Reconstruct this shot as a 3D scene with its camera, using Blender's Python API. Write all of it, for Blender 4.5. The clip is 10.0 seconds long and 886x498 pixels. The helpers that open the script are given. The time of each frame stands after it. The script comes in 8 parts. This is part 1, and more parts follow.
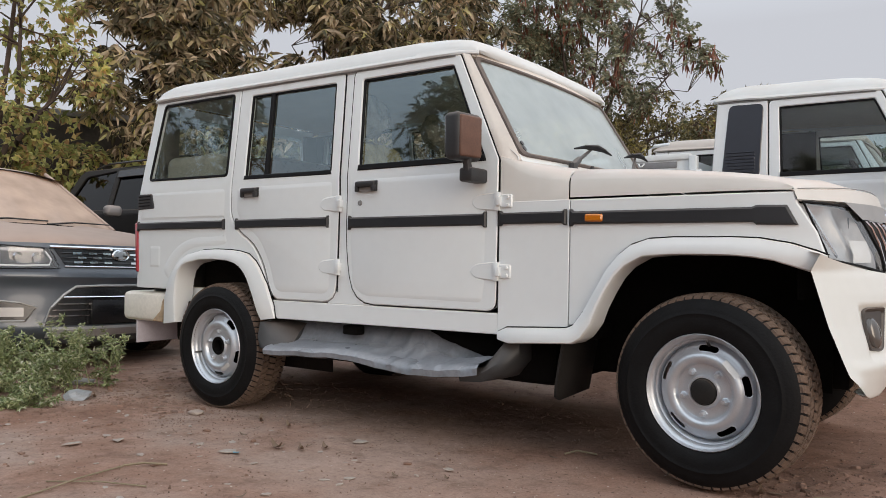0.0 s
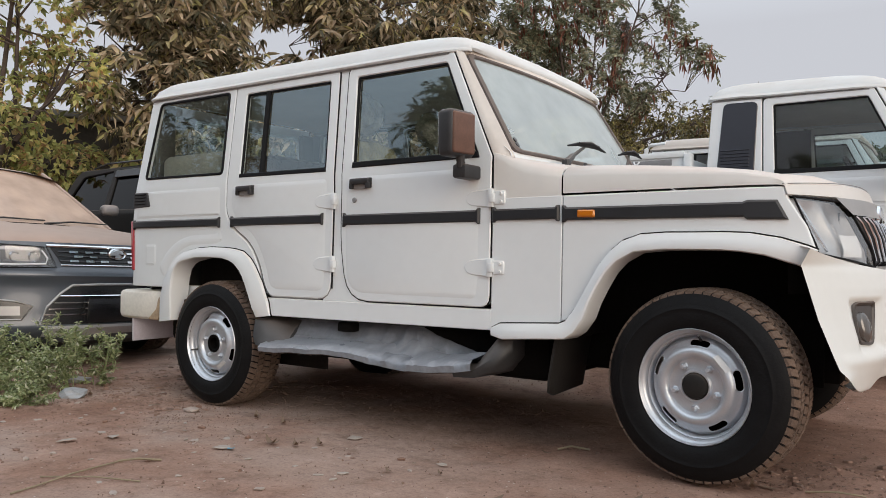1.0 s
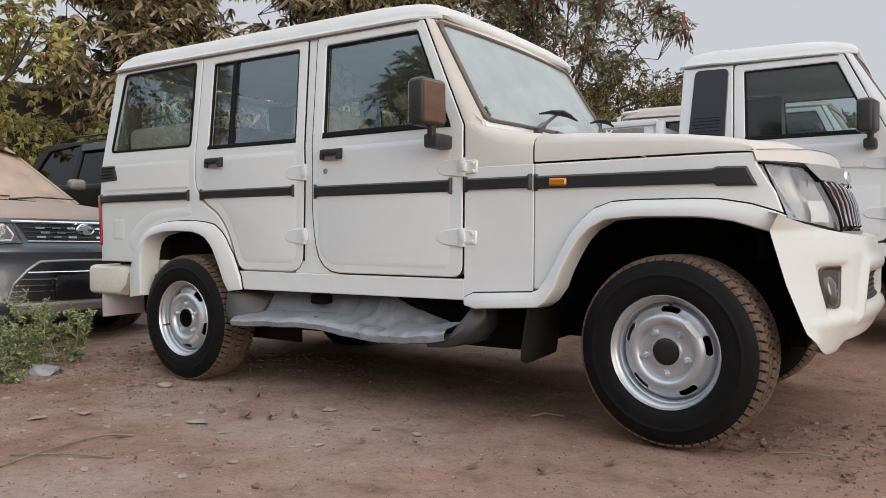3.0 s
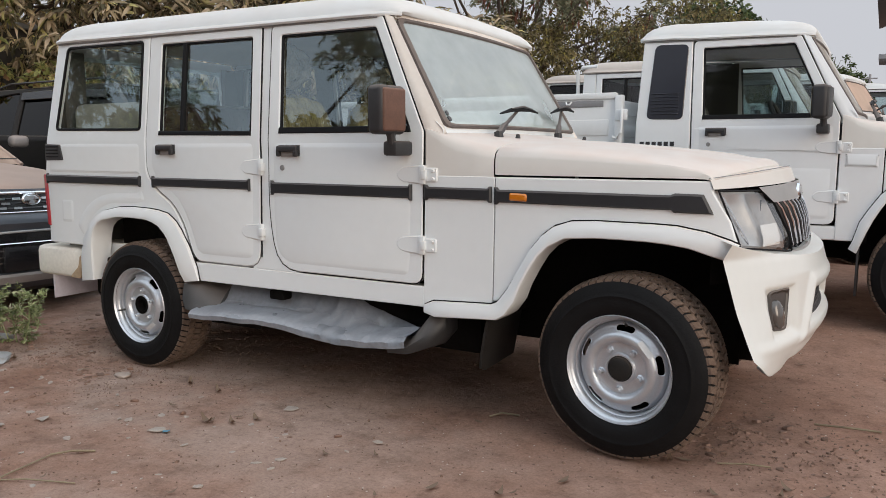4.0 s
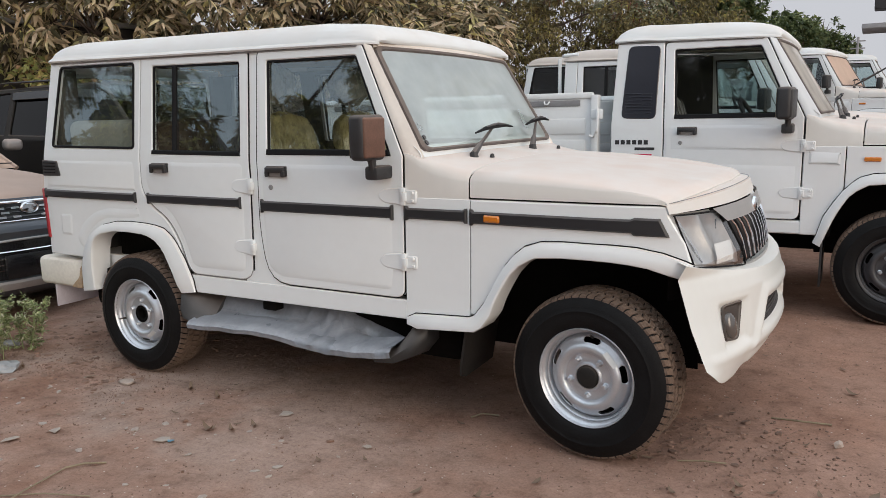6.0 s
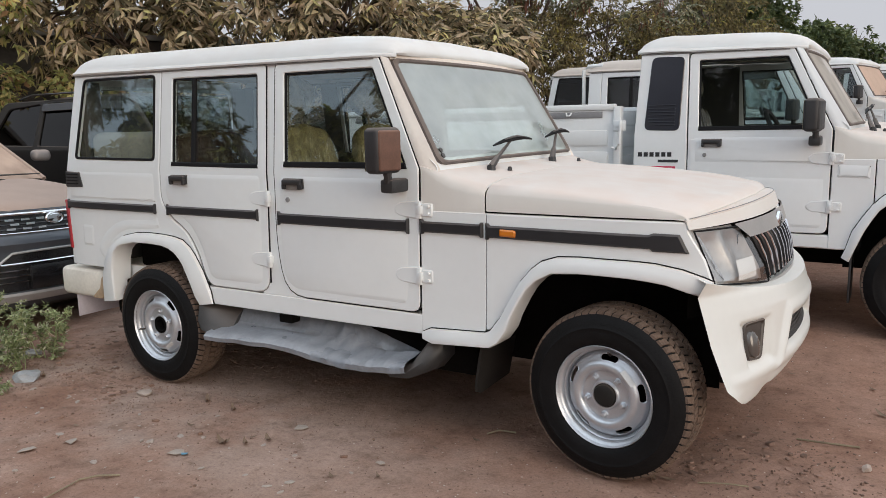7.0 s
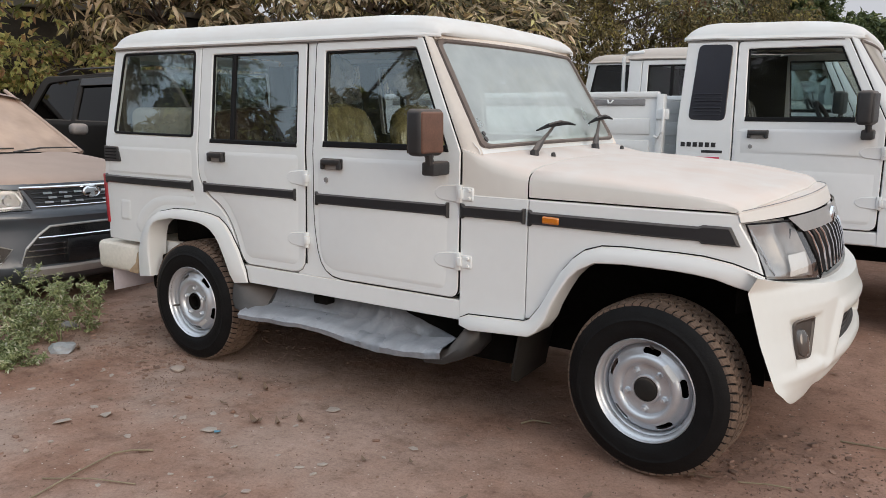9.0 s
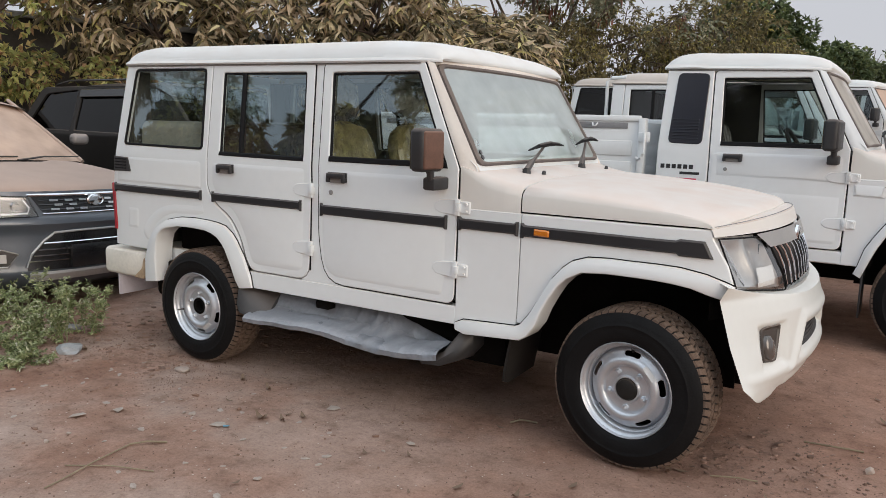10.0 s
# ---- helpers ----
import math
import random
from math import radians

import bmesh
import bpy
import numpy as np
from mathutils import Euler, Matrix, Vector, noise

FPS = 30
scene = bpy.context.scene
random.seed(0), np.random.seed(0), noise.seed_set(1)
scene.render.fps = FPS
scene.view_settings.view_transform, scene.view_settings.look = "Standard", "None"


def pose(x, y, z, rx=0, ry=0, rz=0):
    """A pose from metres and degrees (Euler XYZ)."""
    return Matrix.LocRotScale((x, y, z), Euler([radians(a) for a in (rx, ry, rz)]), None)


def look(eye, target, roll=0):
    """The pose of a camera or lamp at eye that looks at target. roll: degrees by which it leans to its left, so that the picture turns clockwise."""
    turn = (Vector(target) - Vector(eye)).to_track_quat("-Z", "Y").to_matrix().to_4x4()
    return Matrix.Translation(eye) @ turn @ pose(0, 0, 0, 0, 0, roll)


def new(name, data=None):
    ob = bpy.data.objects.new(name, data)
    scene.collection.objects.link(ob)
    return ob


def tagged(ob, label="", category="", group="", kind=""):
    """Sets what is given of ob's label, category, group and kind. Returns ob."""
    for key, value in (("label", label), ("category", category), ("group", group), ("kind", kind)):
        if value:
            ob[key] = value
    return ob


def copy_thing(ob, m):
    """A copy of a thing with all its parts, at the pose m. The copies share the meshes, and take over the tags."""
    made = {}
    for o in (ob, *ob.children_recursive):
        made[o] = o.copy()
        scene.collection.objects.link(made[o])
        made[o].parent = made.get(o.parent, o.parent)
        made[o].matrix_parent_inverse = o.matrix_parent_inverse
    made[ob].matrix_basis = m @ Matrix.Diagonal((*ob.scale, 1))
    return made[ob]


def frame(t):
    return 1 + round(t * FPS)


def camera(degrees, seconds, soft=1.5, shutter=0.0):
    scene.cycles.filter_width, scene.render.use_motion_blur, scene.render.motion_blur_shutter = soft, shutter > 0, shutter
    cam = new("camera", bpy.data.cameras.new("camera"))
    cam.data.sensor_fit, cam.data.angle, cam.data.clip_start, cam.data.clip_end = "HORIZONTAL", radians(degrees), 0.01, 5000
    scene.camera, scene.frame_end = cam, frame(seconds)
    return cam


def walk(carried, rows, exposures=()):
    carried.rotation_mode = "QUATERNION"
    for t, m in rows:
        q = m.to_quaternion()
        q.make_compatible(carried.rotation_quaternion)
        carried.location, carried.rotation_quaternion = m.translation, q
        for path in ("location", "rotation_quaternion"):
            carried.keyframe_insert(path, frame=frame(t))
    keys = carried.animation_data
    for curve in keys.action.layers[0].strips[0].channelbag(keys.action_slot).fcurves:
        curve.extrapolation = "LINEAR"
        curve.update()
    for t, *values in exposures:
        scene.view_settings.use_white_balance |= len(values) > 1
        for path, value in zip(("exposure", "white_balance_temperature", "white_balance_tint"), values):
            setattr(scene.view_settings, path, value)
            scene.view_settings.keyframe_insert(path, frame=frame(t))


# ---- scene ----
cam = camera(60.4, 10.0, soft=0.35)
PATH = [
    (0, (3.493, -3.541, 0.772), (2.337, -1.91, 0.83), 1.3),
    (0.5, (3.514, -3.545, 0.767), (2.355, -1.917, 0.831), 1.2),
    (1, (3.519, -3.536, 0.752), (2.365, -1.904, 0.813), 1.2),
    (1.5, (3.516, -3.537, 0.743), (2.363, -1.904, 0.801), 1.3),
    (2, (3.526, -3.532, 0.741), (2.387, -1.889, 0.792), 1.2),
    (2.5, (3.525, -3.519, 0.74), (2.406, -1.862, 0.785), 0.7),
    (2.7, (3.53, -3.521, 0.742), (2.414, -1.862, 0.779), 0.5),
    (3.8, (3.497, -3.494, 0.939), (2.484, -1.782, 0.732), 0.9),
    (4, (3.499, -3.512, 1.118), (2.503, -1.792, 0.895), 0.7),
    (4.5, (3.558, -3.629, 1.351), (2.59, -1.897, 1.098), 0.4),
    (5, (3.598, -3.691, 1.373), (2.628, -1.964, 1.098), -0.1),
    (5.5, (3.626, -3.663, 1.356), (2.666, -1.936, 1.043), -0.4),
    (7, (3.666, -3.586, 1.373), (2.628, -1.9, 1.09), -0.5),
    (7.5, (3.559, -3.479, 1.37), (2.515, -1.794, 1.105), 0.1),
    (8, (3.476, -3.405, 1.362), (2.441, -1.72, 1.061), 0.5),
    (8.5, (3.49, -3.455, 1.36), (2.43, -1.789, 1.042), 0.8),
    (9, (3.586, -3.571, 1.362), (2.494, -1.926, 1.041), 1.0),
    (9.5, (3.639, -3.694, 1.371), (2.553, -2.041, 1.075), 1.9),
    (10, (3.661, -3.834, 1.368), (2.608, -2.156, 1.091), 2.2),
]
walk(cam, [(t, look(eye, target, roll)) for t, eye, target, roll in PATH])

# ---- world, sun ----
SUN_EL, SUN_AZ = radians(15), radians(112)   # azimuth from +y towards +x
world = bpy.data.worlds.new("sky")
scene.world = world
world.use_nodes = True
wn = world.node_tree
sky = wn.nodes.new("ShaderNodeTexSky")
sky.sky_type = "NISHITA"
sky.sun_disc = False
sky.sun_elevation, sky.sun_rotation = SUN_EL, SUN_AZ
sky.air_density, sky.dust_density, sky.ozone_density = 1.0, 6.0, 1.0
haze = wn.nodes.new("ShaderNodeMix")
haze.data_type = "RGBA"
haze.inputs[0].default_value = 0.9
haze.inputs[7].default_value = (5.65, 5.75, 6.05, 1)
wn.links.new(sky.outputs[0], haze.inputs[6])
# a thick haze: brighter above than near the horizon
where, part_z, climb, tone, lift = (wn.nodes.new("ShaderNode" + k) for k in ("TexCoord", "SeparateXYZ", "MapRange", "Mix", "VectorMath"))
wn.links.new(where.outputs["Generated"], part_z.inputs[0])
wn.links.new(part_z.outputs[2], climb.inputs[0])
climb.inputs[1].default_value, climb.inputs[2].default_value = 0.30, 0.62
tone.data_type = "RGBA"
tone.inputs[6].default_value, tone.inputs[7].default_value = (0.98, 0.98, 1.0, 1), (1.92, 2.08, 2.17, 1)
wn.links.new(climb.outputs[0], tone.inputs[0])
lift.operation = "MULTIPLY"
wn.links.new(haze.outputs[2], lift.inputs[0])
wn.links.new(tone.outputs[2], lift.inputs[1])
wn.links.new(lift.outputs[0], wn.nodes["Background"].inputs[0])
wn.nodes["Background"].inputs[1].default_value = 0.12
sun = new("sun", bpy.data.lights.new("sun", "SUN"))
sun.data.energy, sun.data.angle, sun.data.color = 1.2, radians(34), (1.0, 0.86, 0.72)
sun.matrix_world = look((0, 0, 0), (-math.sin(SUN_AZ) * math.cos(SUN_EL), -math.cos(SUN_AZ) * math.cos(SUN_EL), -math.sin(SUN_EL)))
scene.view_settings.exposure = -0.06


# ---- materials ----
def material(name, color, rough=0.5, metal=0.0, vary=0.0, scale=8.0, bump=0.0, bump_scale=60.0, dust=None, dust_amount=0.0,
             coat=0.0, island=0.0, obj=0.0, spec=0.5, stretch=None):
    """A surface with colour drift at two scales, fine relief, and dust on what faces up."""
    m = bpy.data.materials.new(name)
    m.use_nodes = True
    n, l = m.node_tree.nodes, m.node_tree.links
    p = n["Principled BSDF"]
    p.inputs["Roughness"].default_value, p.inputs["Metallic"].default_value = rough, metal
    p.inputs["Coat Weight"].default_value, p.inputs["Coat Roughness"].default_value = coat, 0.08
    p.inputs["Specular IOR Level"].default_value = spec
    co = n.new("ShaderNodeTexCoord").outputs["Object"]
    rgb = n.new("ShaderNodeRGB")
    rgb.outputs[0].default_value = (*color, 1)
    out = rgb.outputs[0]

    def noise_at(sc, detail=5.0):
        t = n.new("ShaderNodeTexNoise")
        t.inputs["Scale"].default_value, t.inputs["Detail"].default_value = sc, detail
        l.new(co, t.inputs["Vector"])
        return t.outputs[0]

    def ramp(v, a, b, lo, hi):
        r = n.new("ShaderNodeMapRange")
        for i, x in zip((1, 2, 3, 4), (a, b, lo, hi)):
            r.inputs[i].default_value = x
        l.new(v, r.inputs[0])
        return r.outputs[0]

    def mixed(fac, a, b, mode="MIX"):
        x = n.new("ShaderNodeMix")
        x.data_type, x.blend_type = "RGBA", mode
        for sock, v in ((0, fac), (6, a), (7, b)):
            if isinstance(v, (int, float)):
                x.inputs[sock].default_value = v
            elif isinstance(v, tuple):
                x.inputs[sock].default_value = (*v, 1)
            else:
                l.new(v, x.inputs[sock])
        return x.outputs[2]

    def value(v):
        h = n.new("ShaderNodeHueSaturation")
        l.new(v, h.inputs["Value"])
        l.new(out, h.inputs["Color"])
        return h.outputs[0]
    if vary:
        out = value(ramp(noise_at(scale), 0.25, 0.75, 1 - vary, 1 + vary))
        out = value(ramp(noise_at(scale * 9, 3), 0.25, 0.75, 1 - vary * 0.6, 1 + vary * 0.6))
    if island:
        g = n.new("ShaderNodeNewGeometry")
        out = value(ramp(g.outputs["Random Per Island"], 0, 1, 1 - island, 1 + island))
    if obj:
        g = n.new("ShaderNodeObjectInfo")
        out = value(ramp(g.outputs["Random"], 0, 1, 1 - obj, 1 + obj))
    if dust:
        g = n.new("ShaderNodeNewGeometry")
        s = n.new("ShaderNodeSeparateXYZ")
        l.new(g.outputs["Normal"], s.inputs[0])
        up = ramp(s.outputs[2], 0.15, 0.9, 0.0, 1.0)
        cloud = ramp(noise_at(5.0, 6), 0.3, 0.7, 0.55, 1.0)
        a = n.new("ShaderNodeMath")
        a.operation = "MULTIPLY"
        l.new(up, a.inputs[0]), l.new(cloud, a.inputs[1])
        b = n.new("ShaderNodeMath")
        b.operation = "MULTIPLY"
        b.inputs[1].default_value = dust_amount
        l.new(a.outputs[0], b.inputs[0])
        out = mixed(b.outputs[0], out, dust)
        l.new(ramp(b.outputs[0], 0, 1, rough, 0.9), p.inputs["Roughness"])
    l.new(out, p.inputs["Base Color"])
    if bump:
        bn = n.new("ShaderNodeBump")
        bn.inputs["Strength"].default_value, bn.inputs["Distance"].default_value = bump, 0.01
        if stretch:
            mp = n.new("ShaderNodeMapping")
            mp.inputs["Scale"].default_value = stretch
            l.new(co, mp.inputs["Vector"])
            co = mp.outputs[0]
            bn.inputs["Distance"].default_value = 0.03
        l.new(noise_at(bump_scale, 3 if stretch else 6), bn.inputs["Height"])
        l.new(bn.outputs[0], p.inputs["Normal"])
    return m


def glass(name, tint, base=0.06, rough=0.02, dust=None, dust_amount=0.0, ior=1.75, sheen=(1, 1, 1)):
    m = bpy.data.materials.new(name)
    m.use_nodes = True
    n, l = m.node_tree.nodes, m.node_tree.links
    n.remove(n["Principled BSDF"])
    clear, gloss, mix = n.new("ShaderNodeBsdfTransparent"), n.new("ShaderNodeBsdfGlossy"), n.new("ShaderNodeMixShader")
    clear.inputs[0].default_value = (*tint, 1)
    gloss.inputs["Roughness"].default_value = rough
    gloss.inputs["Color"].default_value = (*sheen, 1)
    f0 = ((ior - 1) / (ior + 1)) ** 2
    view, power, add = n.new("ShaderNodeLayerWeight"), n.new("ShaderNodeMath"), n.new("ShaderNodeMath")
    view.inputs["Blend"].default_value = 0.5
    power.operation, add.operation = "POWER", "MULTIPLY_ADD"
    power.inputs[1].default_value = 5.0
    add.inputs[1].default_value, add.inputs[2].default_value = 1 - f0 - base, f0 + base
    l.new(view.outputs["Facing"], power.inputs[0]), l.new(power.outputs[0], add.inputs[0])
    l.new(add.outputs[0], mix.inputs[0]), l.new(clear.outputs[0], mix.inputs[1]), l.new(gloss.outputs[0], mix.inputs[2])
    last = mix.outputs[0]
    if dust:
        d, m2 = n.new("ShaderNodeBsdfDiffuse"), n.new("ShaderNodeMixShader")
        d.inputs[0].default_value = (*dust, 1)
        t, r = n.new("ShaderNodeTexNoise"), n.new("ShaderNodeMapRange")
        t.inputs["Scale"].default_value, t.inputs["Detail"].default_value = 4.0, 6.0
        l.new(n.new("ShaderNodeTexCoord").outputs["Object"], t.inputs["Vector"])
        for i, x in zip((1, 2, 3, 4), (0.3, 0.7, dust_amount * 0.8, dust_amount * 1.15)):
            r.inputs[i].default_value = x
        l.new(t.outputs[0], r.inputs[0])
        l.new(r.outputs[0], m2.inputs[0]), l.new(last, m2.inputs[1]), l.new(d.outputs[0], m2.inputs[2])
        last = m2.outputs[0]
    l.new(last, n["Material Output"].inputs[0])
    return m


DUST = (0.50, 0.36, 0.27)
M_WHITE = material("white_paint", (0.765, 0.80, 0.81), 0.28, vary=0.02, scale=2.0, dust=(0.71, 0.60, 0.51), dust_amount=0.7, coat=0.6)
M_ROOF = material("dusty_roof_paint", (0.74, 0.765, 0.77), 0.5, vary=0.03, scale=1.5, dust=(0.62, 0.55, 0.49), dust_amount=0.75)
# pillar dust, with the sun's tan warmth also put into the colour
M_HEADER = material("dusty_sun_tinted_paint", (0.76, 0.71, 0.65), 0.4, vary=0.06, scale=6.0, dust=(0.68, 0.53, 0.41), dust_amount=0.8, coat=0.2)
M_BONNET = material("dusty_white_paint", (0.69, 0.675, 0.64), 0.35, vary=0.03, scale=2.0, dust=(0.66, 0.525, 0.45), dust_amount=0.92, coat=0.15)
M_BUMPER = material("bumper_paint", (0.69, 0.70, 0.675), 0.32, vary=0.02, scale=3.0, dust=(0.72, 0.60, 0.50), dust_amount=0.4, coat=0.4)
M_BLACK = material("black_plastic", (0.025, 0.025, 0.027), 0.5, vary=0.15, scale=12, bump=0.1, bump_scale=300, dust=DUST, dust_amount=0.25)
M_SEAL = material("rubber_seal", (0.008, 0.008, 0.009), 0.7, vary=0.1, spec=0.2)
M_WSEAL = material("dusty_rubber_seal", (0.105, 0.088, 0.082), 0.8, vary=0.2, scale=20, dust=DUST, dust_amount=0.3)
M_STRIP = material("grey_strip", (0.018, 0.019, 0.022), 0.42, vary=0.12, scale=15, dust=DUST, dust_amount=0.15)
M_TYRE = material("tyre_rubber", (0.0065, 0.0065, 0.007), 0.65, spec=0.18, vary=0.25, scale=14, bump=0.2, bump_scale=90)
M_TREAD = material("dusty_tread", (0.135, 0.092, 0.068), 0.9, vary=0.35, scale=14, bump=0.6, bump_scale=70)
M_RIM = material("silver_steel", (0.55, 0.58, 0.62), 0.36, 0.6, vary=0.07, scale=20, bump=0.05, bump_scale=200)
M_JOINT = material("grey_joint", (0.22, 0.22, 0.22), 0.7)
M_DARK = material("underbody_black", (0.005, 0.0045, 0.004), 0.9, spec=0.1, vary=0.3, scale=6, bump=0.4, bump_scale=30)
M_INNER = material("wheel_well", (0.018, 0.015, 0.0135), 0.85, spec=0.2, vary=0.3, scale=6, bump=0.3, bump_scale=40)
M_MIRROR = material("dusty_mirror_cap", (0.125, 0.062, 0.042), 0.6, vary=0.2, scale=14, dust=(0.40, 0.22, 0.15), dust_amount=0.4)
M_AMBER = material("amber_lens", (0.56, 0.17, 0.012), 0.2, coat=0.5)
M_RED = material("red_lens", (0.36, 0.02, 0.03), 0.2, coat=0.6, vary=0.1)
M_CHROME = material("chrome", (0.78, 0.78, 0.80), 0.16, 1.0, vary=0.04, scale=30)
M_SILVER = material("satin_silver", (0.40, 0.39, 0.38), 0.42, 0.6, vary=0.05, dust=DUST, dust_amount=0.25)
M_PLASTIC_WRAP = material("milky_plastic_wrap", (0.23, 0.255, 0.29), 0.22, vary=0.22, scale=5, bump=0.25, bump_scale=14, dust=DUST, dust_amount=0.12, coat=0.3)
M_GREYPL = material("grey_step_plastic", (0.05, 0.052, 0.055), 0.5, vary=0.12, scale=8, dust=DUST, dust_amount=0.2)
M_TRIM = material("beige_interior", (0.58, 0.52, 0.43), 0.7, vary=0.08, scale=6)
M_SEAT = material("seat_in_clear_wrap", (0.37, 0.325, 0.16), 0.07, vary=0.4, scale=14, bump=1.0, bump_scale=9, coat=1.0, stretch=(3.0, 3.0, 0.45))
M_HEADREST = material("headrest_in_clear_wrap", (0.34, 0.32, 0.27), 0.06, vary=0.5, scale=14, bump=1.0, bump_scale=9, coat=1.0, stretch=(1.2, 1.2, 0.8))
M_SEATBEIGE = material("beige_seat_cloth", (0.30, 0.285, 0.235), 0.7, vary=0.12, scale=6)
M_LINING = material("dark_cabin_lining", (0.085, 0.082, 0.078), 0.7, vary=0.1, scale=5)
M_DASH = material("dark_interior", (0.03, 0.03, 0.033), 0.7, vary=0.15)
# blue of the reflected sky put into the gloss colour of the panes
G_SIDE = glass("side_glass", (0.90, 0.95, 0.94), 0.165, sheen=(0.74, 0.92, 1.0))
M_RUBBERFLAP = material("rubber_flap", (0.018, 0.017, 0.016), 0.6, vary=0.2, scale=10, spec=0.25, dust=DUST, dust_amount=0.1)
# pale greenish film: dust plus the sky's reflection put into its colour
G_WIND = glass("windscreen_glass", (0.74, 0.84, 0.82), 0.12, dust=(0.66, 0.72, 0.70), dust_amount=0.36)


# ---- mesh tools ----
def part(name, bm, mat, parent, label="", smooth=True, sharp=28, kind=""):
    me = bpy.data.meshes.new(name)
    bm.to_mesh(me)
    bm.free()
    me.materials.append(mat)
    if smooth:
        me.shade_smooth()
        me.set_sharp_from_angle(angle=radians(sharp))
    ob = new(name, me)
    ob.parent = parent
    return tagged(ob, label, kind=kind)


def thing(name, label, category, m=None, group="", kind=""):
    ob = new(name)
    ob.empty_display_size = 0.1
    if m is not None:
        ob.matrix_basis = m
    return tagged(ob, label, category, group, kind)


def fillet(pts, n=4):
    """Rounds the corners of a closed outline; points are (u, v) or (u, v, radius)."""
    out = []
    for i, p in enumerate(pts):
        r = p[2] if len(p) > 2 else 0
        b = Vector(p[:2])
        if not r:
            out.append(tuple(b))
            continue
        a, c = Vector(pts[i - 1][:2]), Vector(pts[(i + 1) % len(pts)][:2])
        d1, d2 = a - b, c - b
        r = min(r, d1.length * 0.49, d2.length * 0.49)
        s, e = b + d1.normalized() * r, b + d2.normalized() * r
        for k in range(n + 1):
            t = k / n
            out.append(tuple(s * (1 - t) ** 2 + b * 2 * t * (1 - t) + e * t * t))
    return out


def inset(loop, d):
    """A closed outline moved to its left by d."""
    out, k = [], len(loop)
    for i in range(k):
        a, b, c = (Vector(loop[j % k]) for j in (i - 1, i, i + 1))
        e1, e2 = (b - a), (c - b)
        if e1.length < 1e-7 or e2.length < 1e-7:
            out.append(tuple(b))
            continue
        n1, n2 = Vector((-e1.y, e1.x)).normalized(), Vector((-e2.y, e2.x)).normalized()
        m = n1 + n2
        if m.length < 1e-6:
            out.append(tuple(b + n1 * d))
            continue
        m.normalize()
        out.append(tuple(b + m * d / max(0.4, m.dot(n1))))
    return out


def area2(loop):
    return sum(loop[i - 1][0] * loop[i][1] - loop[i][0] * loop[i - 1][1] for i in range(len(loop)))


def panel(outline, holes=(), yf=lambda x, z: 0.0, thick=0.03, edge=0.005, sgn=-1, cuts_x=(), cuts_z=(), bm=None, back=True, drop=None):
    """Sheet in the x-z plane with rounded edges and openings, bent to y = yf(x, z); its thickness goes inwards. sgn: -1 near side, 1 far side."""
    from mathutils.geometry import tessellate_polygon
    work = bmesh.new()
    loops = [fillet(outline)] + [fillet(h) for h in holes]
    loops = [lp if (area2(lp) > 0) == (i == 0) else lp[::-1] for i, lp in enumerate(loops)]
    ins = [inset(lp, edge) for lp in loops]
    layer = work.verts.layers.float.new("depth")

    def ring(lps, depth):
        made = []
        for lp in lps:
            row = []
            for x, z in lp:
                v = work.verts.new((x, 0, z))
                v[layer] = depth
                row.append(v)
            made.append(row)
        return made
    front, rim, rear = ring(ins, 0.0), ring(loops, edge if drop is None else drop), ring(loops, thick)
    for a, b in ((front, rim), (rim, rear)):
        for ra, rb in zip(a, b):
            for i in range(len(ra)):
                work.faces.new((ra[i - 1], rb[i - 1], rb[i], ra[i]))
    tris = tessellate_polygon([[Vector((x, z, 0)) for x, z in lp] for lp in ins])
    for rows, flip in ((front, False),) + (((rear, True),) if back else ()):
        flat = [v for row in rows for v in row]
        for tri in tris:
            p = [flat[i].co for i in tri]
            ccw = (p[1].x - p[0].x) * (p[2].z - p[0].z) - (p[2].x - p[0].x) * (p[1].z - p[0].z) > 0
            if abs((p[1].x - p[0].x) * (p[2].z - p[0].z) - (p[2].x - p[0].x) * (p[1].z - p[0].z)) < 1e-10:
                continue
            order = tri if ccw != flip else tri[::-1]
            try:
                work.faces.new([flat[i] for i in order])
            except ValueError:
                pass
    for val, co, no in [(c, (c, 0, 0), (1, 0, 0)) for c in cuts_x] + [(c, (0, 0, c), (0, 0, 1)) for c in cuts_z]:
        bmesh.ops.bisect_plane(work, geom=work.verts[:] + work.edges[:] + work.faces[:], plane_co=co, plane_no=no, dist=1e-5)
    bmesh.ops.recalc_face_normals(work, faces=work.faces[:])
    for v in work.verts:
        v.co.y = (yf(v.co.x, v.co.z) + v[layer])
    if sgn > 0:
        for v in work.verts:
            v.co.y = -v.co.y
        bmesh.ops.reverse_faces(work, faces=work.faces[:])
    if bm is None:
        return work
    me = bpy.data.meshes.new("tmp")
    work.to_mesh(me)
    work.free()
    bm.from_mesh(me)
    bpy.data.meshes.remove(me)
    return bm


